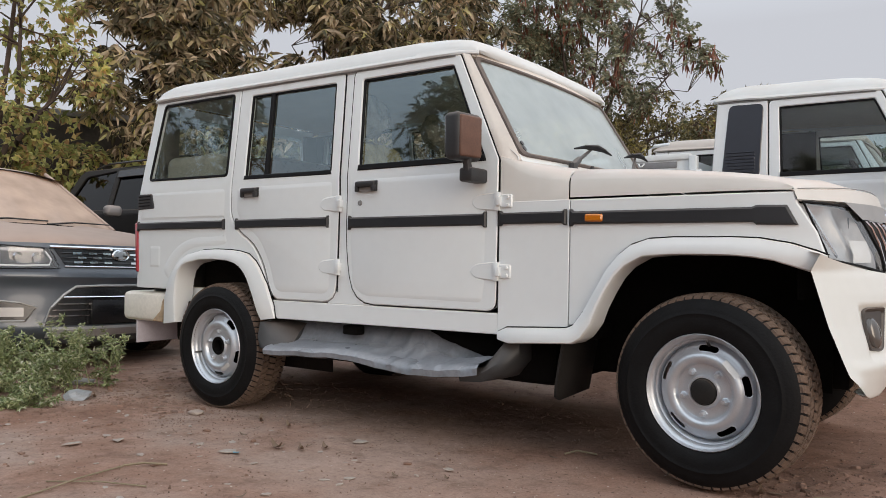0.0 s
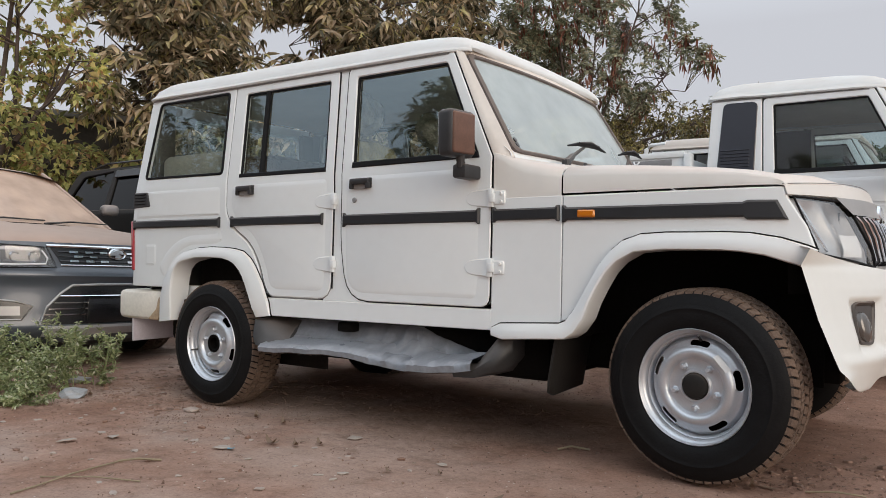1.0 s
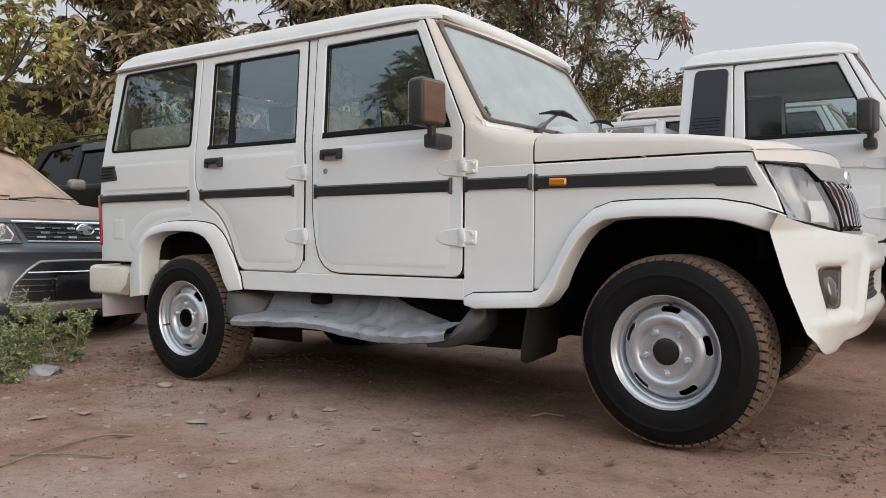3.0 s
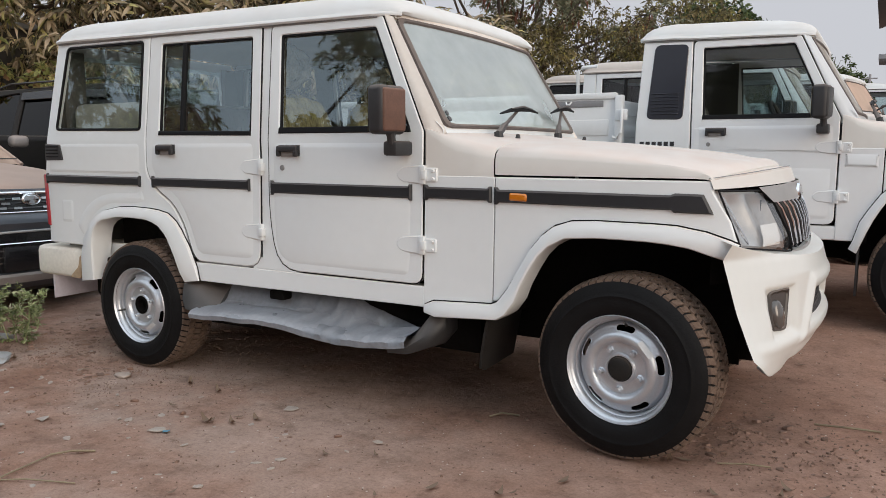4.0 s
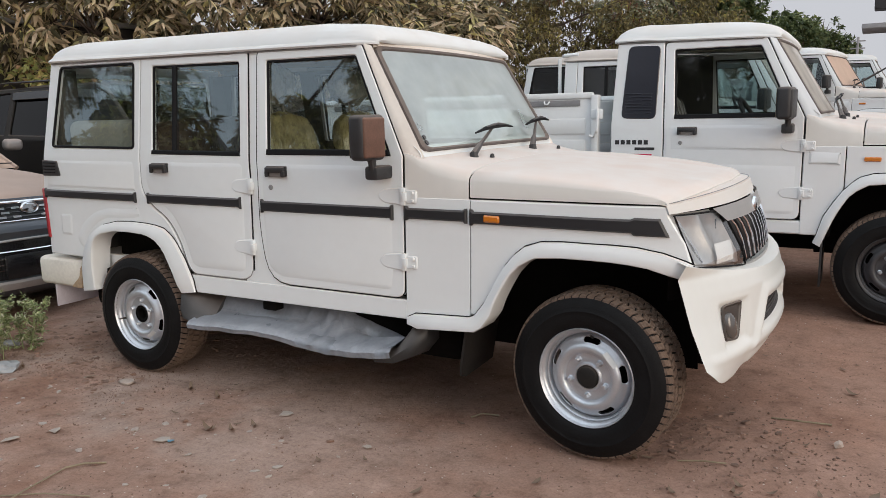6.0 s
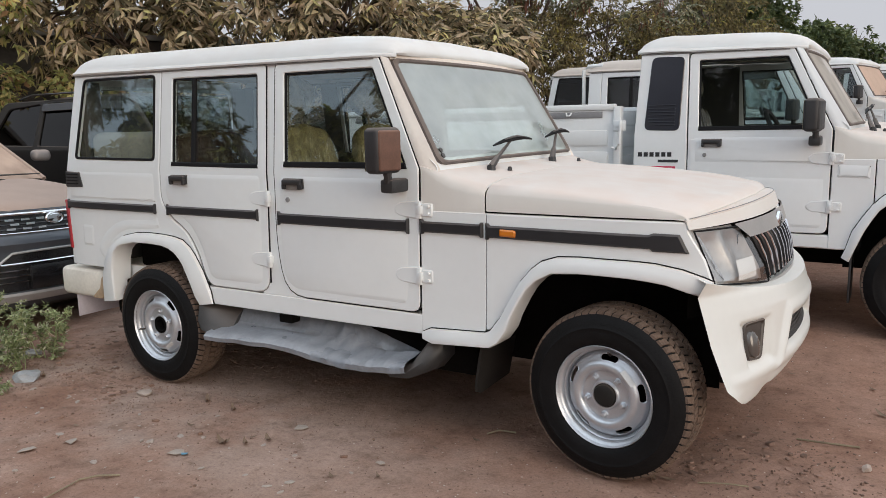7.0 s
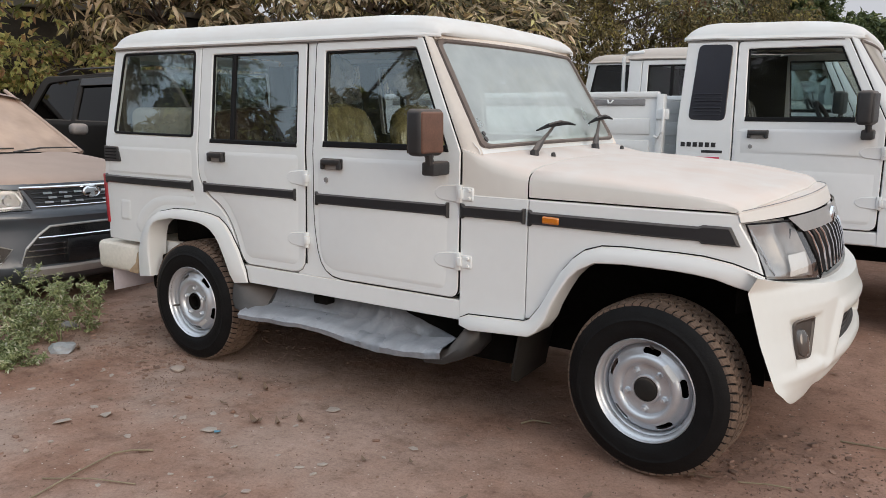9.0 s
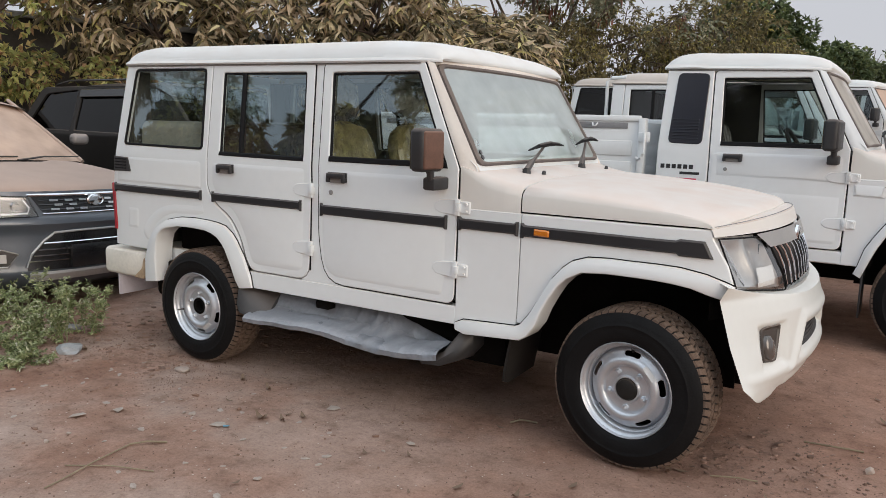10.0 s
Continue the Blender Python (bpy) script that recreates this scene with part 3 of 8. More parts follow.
def bonnet(car):
    st = []
    for x, ztop, zlow, crown in ((2.158, 1.178, 1.078, 0.036), (2.166, 1.186, 1.076, 0.036), (2.35, 1.178, 1.076, 0.034), (2.55, 1.163, 1.076, 0.032), (2.72, 1.146, 1.076, 0.032), (2.85, 1.129, 1.076, 0.033), (2.93, 1.112, 1.075, 0.034)):
        st.append(hood_section(x, ztop, zlow, crown))

    def bulge(rows, dx, drop):
        out = []
        for x, y, z in rows:
            t = 1 - (abs(y) / 0.79) ** 2.2
            out.append((x + dx * t, y, max(z - drop, 1.066)))
        return out
    st.append(bulge(hood_section(2.952, 1.102, 1.074, 0.038), 0.07, 0.0))
    st.append(bulge(hood_section(2.966, 1.093, 1.072, 0.036), 0.100, 0.002))
    st.append(bulge(hood_section(2.972, 1.084, 1.070, 0.034), 0.110, 0.008))
    st.append(bulge(hood_section(2.970, 1.078, 1.066, 0.030), 0.108, 0.014))
    st.append(bulge(hood_section(2.955, 1.074, 1.060, 0.024), 0.100, 0.016))
    part("bonnet", loft(st), M_BONNET, car, "dusty white bonnet", sharp=40)
    sc = []
    for x, ztop, crown, k in ((1.836, 1.262, 0.0, 0.0), (1.875, 1.252, 0.004, 0.25), (1.92, 1.238, 0.014, 0.6), (1.98, 1.220, 0.024, 0.9), (2.06, 1.202, 0.032, 1.0), (2.148, 1.184, 0.036, 1.0), (2.152, 1.176, 0.036, 1.0)):
        sc.append(hood_section(x, ztop, 1.066, crown, k=k))
    part("scuttle_top", loft(sc), M_BONNET, car, "dusty white scuttle panel", sharp=40)
    for y in (-0.42, 0.43):
        c = lathe([(0.0, -0.020), (0.008, -0.017), (0.012, 0.0)], 10)
        c.transform(Matrix.Translation((2.085, y, 1.224)) @ pose(0, 0, 0, -90))
        part("washer_jet", c, M_BLACK, car, "black washer jet")


WS_T, WS_B = (1.625, 1.735), (1.905, 1.262)


def ws_point(u, v, out=0.0):
    """A point of the windscreen plane: u -1..1 across, v 0..1 from the foot to the head."""
    x, z = lerp(WS_B[0], WS_T[0], v), lerp(WS_B[1], WS_T[1], v)
    half = lerp(0.748, 0.702, v)
    nx, nz = 0.861, 0.509
    bow = 0.035 * (1 - u * u)
    return (x + nx * (out + bow), u * half, z + nz * (out + bow) * 0.3)


def windscreen(car, glass_mat=None):
    us = [-1 + 2 * k / 10 for k in range(11)]
    g = part("windscreen", loft([[ws_point(u * 0.97, v, 0.004) for u in us] for v in (0.03, 0.35, 0.68, 0.97)]), glass_mat or G_WIND, car, "dusty windscreen glass")
    g.visible_shadow = False
    mid = [u * 0.93 for u in us]
    path = [(u, 0.0) for u in mid] + [(0.975, 0.012), (0.996, 0.045), (1.0, 0.1), (1.0, 0.35), (1.0, 0.65), (1.0, 0.92), (0.994, 0.965), (0.97, 0.992)] + [(u, 1.0) for u in mid[::-1]] + [(-0.97, 0.992), (-0.994, 0.965), (-1.0, 0.92), (-1.0, 0.65), (-1.0, 0.35), (-1.0, 0.1), (-0.996, 0.045), (-0.975, 0.012)]
    rings = []
    for u, v in path:
        iu, iv = u * 0.955, 0.5 + (v - 0.5) * 0.93
        a, b = Vector(ws_point(u, v, 0.0)), Vector(ws_point(iu, iv, 0.0))
        n = Vector((0.861, 0, 0.509))
        rings.append([a - n * 0.004, a + n * 0.010, lerp(a, b, 0.35) + n * 0.014, lerp(a, b, 0.8) + n * 0.012, b + n * 0.003])
    rings.append(rings[0])
    part("windscreen_seal", loft(rings), M_WSEAL, car, "dusty rubber windscreen surround")
    # pillars, header and foot of the frame
    for s in (-1, 1):
        rows = []
        for v in (-0.05, 0.0, 0.17, 0.34, 0.5, 0.67, 0.84, 1.0):
            x0, z0 = lerp(1.832, 1.588, v), lerp(1.249, 1.748, v)
            y0 = -side_y(x0, z0)
            a = Vector(ws_point(0.995, v, -0.012))
            e = Vector(ws_point(1.0, v, 0.0))
            rows.append([(x0, s * (y0 - 0.03), z0), (x0, s * (y0 - 0.002), z0), (x0 + 0.006, s * y0, z0 + 0.002), (lerp(x0, e.x, 0.55), s * lerp(y0, e.y, 0.32), lerp(z0, e.z, 0.5) + 0.004), (e.x + 0.004, s * (e.y + 0.012), e.z + 0.004), (a.x, s * (a.y - 0.01), a.z)])
        part("windscreen_pillar", loft(rows), M_HEADER, car, sharp=50)
    part("windscreen_header", loft([[(p[0] + dx, p[1], p[2] + dz) for p in [ws_point(u * 1.0, 1.0) for u in us]] for dx, dz in ((-0.03, -0.02), (0.004, 0.0), (0.0, 0.02), (-0.02, 0.045), (-0.06, 0.05))]), M_HEADER, car, "dusty windscreen header")
    part("windscreen_foot", loft([[(p[0] + dx, p[1] * k, p[2] + dz) for p in [ws_point(u * 1.03, 0.0) for u in us]] for dx, dz, k in ((-0.03, 0.03, 1), (0.0, 0.002, 1), (0.006, -0.010, 1.0), (0.010, -0.05, 1.0))]), M_WHITE, car)
    for v, r in ((0.085, 0.013), (0.135, 0.012)):
        c = lathe([(0.0, -0.002), (r, -0.002), (r, 0.001)], 16)
        c.transform(Matrix.Translation(ws_point(-0.925, v, 0.008)) @ pose(0, 0, 0, 0, 0, 90) @ pose(0, 0, 0, -30))
        part("round_sticker", c, M_STRIP, g, "small round grey sticker")
    # wipers
    for base, mid in (((2.015, -0.465, 1.252), (1.958, -0.140, 1.362)), ((2.015, 0.230, 1.258), (1.955, 0.420, 1.388))):
        base, mid = Vector(base), Vector(mid)
        w = part("wiper", tube([base + Vector((0.006, -0.02, -0.012)), lerp(base, mid, 0.28), lerp(base, mid, 0.33), mid], [0.017, 0.014, 0.009, 0.006], 8), M_BLACK, car, "black windscreen wiper")
        half = 0.222 if base.y < 0 else 0.175
        part("blade", tube([mid + Vector((0.012, -half, -0.026)), mid + Vector((0.014, -half * 0.5, -0.006)), mid + Vector((0.014, 0, 0.004)), mid + Vector((0.010, half * 0.5, 0.004)), mid + Vector((0.004, half, -0.006))], [0.004, 0.010, 0.014, 0.010, 0.004], 6), M_SEAL, w)
        part("wiper_claw", tube([mid + Vector((0.022, -half * 0.55, 0.0)), mid + Vector((0.026, 0, 0.014)), mid + Vector((0.018, half * 0.55, 0.008))], [0.003, 0.006, 0.003], 6), M_BLACK, w)
        part("spindle_cap", tube([base + Vector((0.010, -0.02, -0.036)), base + Vector((0.006, -0.02, 0.0))], [0.022, 0.019], 10), M_BLACK, w)


def roof_panel(car, x_rear, x_front, zr, zf):
    def section(x, zd, rise, half, fl=1.0):
        p = [(half - 0.02, zd - 0.012), (half - 0.008 + 0.016 * fl, zd - 0.012), (half - 0.008 + 0.022 * fl, zd - 0.004), (half - 0.008 + 0.016 * fl, zd + 0.006 * fl), (half - 0.008 + 0.004 * fl, zd + 0.012 * fl), (half - 0.008, zd + 0.03 * rise), (half - 0.022, zd + 0.060 * rise), (half - 0.055, zd + 0.087 * rise), (half - 0.11, zd + 0.104 * rise), (half - 0.25, zd + 0.117 * rise), (0.0, zd + 0.128 * rise)]
        return [(x, -y, z) for y, z in p] + [(x, y, z) for y, z in p[-2::-1]]
    L = x_front - x_rear
    st = []
    for dx, rise, dh in ((-0.022, 0.02, -0.045), (-0.018, 0.10, -0.03), (-0.010, 0.30, -0.018), (0.012, 0.56, -0.008), (0.05, 0.78, 0.0), (0.11, 0.92, 0.0), (0.2, 0.985, 0.0)):
        x = x_rear + dx
        st.append(section(x, zr, rise, 0.729 + dh))
    for t in (0.3, 0.45, 0.6, 0.75, 0.87):
        if x_rear + 0.22 < x_rear + L * t < x_front - 0.29:
            st.append(section(x_rear + L * t, lerp(zr, zf, t), 1.0, 0.729))
    for dx, rise, dh, fl in ((-0.28, 0.975, 0.0, 1.0), (-0.18, 0.93, 0.0, 1.0), (-0.10, 0.85, 0.0, 0.9), (-0.04, 0.74, -0.003, 0.6), (0.005, 0.59, -0.009, 0.3), (0.030, 0.42, -0.017, 0.1), (0.042, 0.25, -0.024, 0.0), (0.042, 0.09, -0.030, 0.0), (0.028, -0.02, -0.034, 0.0)):
        st.append(section(x_front + dx, lerp(zr, zf, 1 + dx / L), rise, 0.729 + dh, fl))
    bm = loft(st)
    part("roof", bm, M_ROOF, car, "white pressed steel roof", sharp=50)
    inner = loft([[(x, y * 0.97, z - 0.03) for x, y, z in r[5:-5]] for r in st[2:-3]])
    part("headlining", inner, M_TRIM, car, "beige headlining")
    for s in (-1, 1):
        part("drip_rail", tube([(x_rear + 0.02, s * 0.726, zr - 0.018), (x_front - 0.06, s * 0.728, zf - 0.016)], 0.0035, 6), M_JOINT, car, "dark gutter joint")


def front_x(y, z):
    return 3.222 - 0.165 * (abs(y) / 0.76) ** 2.3 - (0.36 * (z - 0.85) if z > 0.85 else 0.0)


def front_patch(y0, y1, z0, z1, ny=8, nz=4, out=0.0, shape=None):
    rows = []
    for j in range(nz + 1):
        v = j / nz
        row = []
        for i in range(ny + 1):
            u = i / ny
            y, z = (shape(u, v) if shape else (lerp(y0, y1, u), lerp(z0, z1, v)))
            row.append((front_x(y, z) + out, y, z))
        rows.append(row)
    return rows


def front_end(car, grille_mat=None):
    part("front_panel", loft(front_patch(-0.74, 0.74, 0.70, 1.06, 24, 6, -0.085)), M_DARK, car)
    band = lambda u, v: (lerp(-0.772, 0.772, u), lerp(1.040 + 0.006 * (1 - (2 * u - 1) ** 2), 1.070 + 0.030 * (1 - (2 * u - 1) ** 2), v))
    rows = front_patch(0, 0, 0, 0, 28, 3, 0.004, band)
    part("front_trim", loft([[(x - 0.03, y, z - 0.004) for x, y, z in rows[0]]] + rows + [[(x - 0.012, y, z + 0.004) for x, y, z in rows[-1]], [(x - 0.09, y, z + 0.006) for x, y, z in rows[-1]]]), M_BONNET, car)
    top = lambda u, v: (lerp(-0.53, 0.53, u) * lerp(0.84, 1.0, v), lerp(0.982, 1.040 + 0.006 * (1 - (2 * u - 1) ** 2), v))
    part("shut_line", tube([(x - 0.006, y, z + 0.007) for x, y, z in rows[-1]], 0.0016, 5), M_JOINT, car)
    part("grille_trim", loft(front_patch(0, 0, 0, 0, 16, 2, 0.017, top)), M_SILVER, car, "satin silver trim over the grille")
    fan = lambda z: lerp(0.86, 1.0, (z - 0.785) / 0.2)
    rear = lambda u, v: (lerp(-0.42, 0.42, u) * fan(lerp(0.76, 0.985, v)), lerp(0.76, 0.985, v))
    grille = part("grille", loft(front_patch(0, 0, 0, 0, 16, 3, -0.03, rear)), M_DARK, car, "black grille with bright vertical bars")
    for k in range(11):
        y0 = -0.375 + 0.75 * k / 10
        rows, edge = [], []
        for z, back in ((0.792, 0.020), (0.815, 0.0), (0.90, -0.004), (0.955, -0.004), (0.980, 0.004)):
            y = y0 * fan(z)
            x = front_x(y, z) - back
            rows.append([(x - 0.026, y - 0.013, z), (x - 0.006, y - 0.012, z), (x + 0.008, y - 0.004, z), (x + 0.004, y + 0.010, z), (x - 0.026, y + 0.013, z)])
            edge.append((x + 0.007, y - 0.006, z))
        bar = part("grille_bar", loft(rows, True, True), M_STRIP, grille, "black grille bar with a bright edge")
        part("bright_edge", tube(edge, 0.0042, 5), M_CHROME, bar)
    foot = lambda u, v: (lerp(-0.355, 0.355, u), lerp(0.768, 0.796, v))
    part("grille_frame", loft(front_patch(0, 0, 0, 0, 16, 2, 0.012, foot)), M_SILVER, grille, "satin silver lower frame")
    bd = lathe([(0.0, -0.006), (0.03, -0.006), (0.042, 0.0), (0.045, 0.01)], 20)
    bd.transform(Matrix.Translation((front_x(0, 1.0) + 0.02, 0, 1.0)) @ pose(0, 0, 0, 0, 0, 90) @ Matrix.Diagonal((1.25, 1, 0.9, 1)))
    part("badge", bd, M_CHROME, car, "oval chrome emblem")
    for s in (-1, 1):
        def quad(u, v, s=s):
            tl, tr, bl, br = (0.756, 1.034), (0.440, 1.026), (0.736, 0.838), (0.345, 0.792)
            a = (lerp(tl[0], tr[0], u), lerp(tl[1], tr[1], u))
            b = (lerp(bl[0], br[0], u), lerp(bl[1], br[1], u))
            return (s * lerp(b[0], a[0], v), lerp(b[1], a[1], v))
        lamp = part("headlamp", loft(front_patch(0, 0, 0, 0, 10, 5, -0.045, quad)), M_LAMPBOWL, car, "clear headlamp with chrome reflector")
        lens = loft(front_patch(0, 0, 0, 0, 12, 6, 0.006, quad))
        ob = part("lens", lens, G_LAMP, lamp)
        ob.visible_shadow = False
        rim = front_patch(0, 0, 0, 0, 12, 6, 0.008, quad)
        loop = rim[0] + [r[-1] for r in rim[1:]] + rim[-1][-2::-1] + [r[0] for r in rim[-2:0:-1]]
        part("rim_seal", tube(loop + [loop[0]], 0.0038, 6, caps=False), M_SEAL, lamp)
        # faceted reflector cells and the light guide behind the lens
        rows = []
        for j in range(9):
            row = []
            for i in range(25):
                u, v = i / 24, j / 8
                y, z = quad(0.03 + 0.94 * u, 0.05 + 0.90 * v)
                row.append((front_x(y, z) - 0.016 - 0.028 * abs(math.sin(math.pi * 2.0 * u)) * (1 - (2 * v - 1) ** 2) ** 0.5, y, z))
            rows.append(row)
        part("reflector", loft(rows), M_SILVERBOWL, lamp, sharp=60)
        guide = [(0.728, 1.012), (0.708, 0.95), (0.688, 0.89), (0.668, 0.846)]
        part("light_guide", tube([(front_x(y, z) - 0.008, s * y, z) for y, z in guide], [0.006, 0.008, 0.008, 0.005], 6), M_CHROME, lamp, "bright light guide")
        cell = lambda u, v: (s * lerp(0.575, 0.440, u) - s * 0.012 * v, lerp(0.828, 0.905, v))
        part("park_lens", loft(front_patch(0, 0, 0, 0, 6, 3, -0.006, cell)), M_LIGHTG, lamp, "pale square lamp cell")


def _placed(bm, m):
    bm.transform(m)
    return bm


M_LAMPBOWL = material("lamp_housing", (0.62, 0.60, 0.58), 0.3, 0.3, vary=0.1, scale=20)
M_SILVERBOWL = material("bright_reflector", (0.62, 0.61, 0.60), 0.28, 0.8, vary=0.08, scale=30)
M_FOG = material("fog_glass", (0.10, 0.09, 0.083), 0.15, 0.2, coat=0.6)
M_FOGFRAME = material("fog_recess", (0.05, 0.042, 0.037), 0.4, vary=0.2, scale=30, dust=DUST, dust_amount=0.3)
M_LIGHTG = material("white_light_guide", (0.85, 0.86, 0.86), 0.25)
G_LAMP = glass("lamp_lens", (0.88, 0.88, 0.87), 0.09)


def bumper_x(y, z):
    """The face of the bumper: a ridge round the sunken mouth, shallow beds for the fog lamps, a crease below them."""
    xs = interp(z, [0.36, 0.43, 0.50, 0.62, 0.80, 0.86], [3.178, 3.165, 3.135, 3.088, 3.035, 3.065])
    xc = interp(z, [0.36, 0.43, 0.47, 0.55, 0.62, 0.72, 0.78, 0.86], [3.240, 3.284, 3.300, 3.306, 3.304, 3.300, 3.283, 3.232])
    a = min(abs(y), 0.81)
    x = xs + (xc - xs) * (1 - (a / 0.81) ** 2.2)
    mouth = min(lerp(0.372, 0.290, (z - 0.522) / 0.13) - a, z - 0.520, 0.652 - z)
    x += 0.016 * ease(1 - abs(mouth + 0.022) / 0.05) - 0.038 * ease(mouth / 0.028)
    bed = min(a - 0.452, 0.660 - a, z - 0.500, 0.692 - z)
    x -= 0.020 * ease(bed / 0.030)
    x += 0.007 * ease(1 - abs(z - 0.486) / 0.030) * ease((a - 0.40) / 0.08) * ease((0.80 - a) / 0.06)
    x -= 0.010 * ease((0.470 - z) / 0.05) * ease((a - 0.44) / 0.06) * ease((0.80 - a) / 0.12)
    return x


def front_bumper(car):
    ys = [-0.812, -0.810, -0.804] + [-0.794 + 0.794 * k / 64 for k in range(65)]
    ys = ys + [-y for y in ys[-2::-1]]
    rows = []
    for k in range(49):
        v = k / 48
        row = []
        for y in ys:
            a = (abs(y) / 0.81)
            zt, zb = 0.772 + 0.084 * a ** 2.5, 0.418 - 0.036 * ease((abs(y) - 0.46) / 0.09) + 0.080 * max(0.0, (a - 0.78) / 0.22) ** 2.4
            z = lerp(zb, zt, v)
            row.append((bumper_x(y, z), y, z))
        rows.append(row)
    lip = [(x - 0.035, y * 0.97, z + 0.008) for x, y, z in rows[-1]]
    lip2 = [(x - 0.11, y * 0.93, z + 0.006) for x, y, z in rows[-1]]
    inward = lambda y: 1 - ease((abs(y) - 0.60) / 0.12)
    curl = [[(x - dx * inward(y), y * lerp(1.0, k, inward(y)), z + dz * inward(y)) for x, y, z in rows[0]] for dx, dz, k in ((0.07, 0.004, 0.965), (0.035, -0.012, 0.978), (0.014, -0.012, 0.990), (0.004, -0.007, 0.997))]
    b = part("front_bumper", loft(curl + rows + [lip, lip2]), M_BUMPER, car, "white moulded front bumper", sharp=40)
    for s in (-1, 1):
        def at(y, z, out):
            return (bumper_x(y, z) + out, s * y, z)
        surround = [(0.618, 0.676), (0.482, 0.676), (0.542, 0.524), (0.636, 0.534)]
        inn = []
        for sc, out in ((1.0, 0.002), (0.95, 0.010), (0.86, 0.009), (0.80, 0.004), (0.5, 0.004), (0.2, 0.004), (0.02, 0.004)):
            cy, cz = 0.568, 0.602
            inn.append([at(cy + (y - cy) * sc, cz + (z - cz) * sc, out) for y, z in fillet([(y, z, 0.022) for y, z in surround])])
        bmf = loft(inn, True)
        f = part("fog_lamp", bmf, M_FOGFRAME, b, "tall fog lamp in a dark recess")
        rings = []
        for sc, out in ((1.0, 0.004), (0.96, 0.014), (0.8, 0.020), (0.45, 0.024), (0.02, 0.025)):
            rings.append([at(0.586 + 0.030 * sc * math.cos(q), 0.590 + 0.052 * sc * math.sin(q), out) for q in (2 * math.pi * k / 20 for k in range(20))])
        part("lamp_glass", loft(rings, True), M_FOG, f)
    rows = []
    hw = lambda z: lerp(0.372, 0.290, (z - 0.522) / 0.13) - 0.020
    for z in (0.536, 0.56, 0.585, 0.61, 0.636):
        rows.append([(bumper_x(y, z) + 0.006, y, z) for y in np.linspace(-hw(z), hw(z), 25)])
    intake = part("air_intake", loft(rows), M_INTAKE, b, "dark mesh air intake")
    for z in (0.552, 0.572, 0.592, 0.612):
        part("intake_rib", tube([(bumper_x(y, z) + 0.010, y, z) for y in np.linspace(-hw(z) + 0.01, hw(z) - 0.01, 17)], 0.0035, 5), M_STRIP, intake)
    return b


M_INTAKE = material("dusty_black_mesh", (0.030, 0.028, 0.027), 0.7, vary=0.2, scale=60, bump=0.6, bump_scale=160)


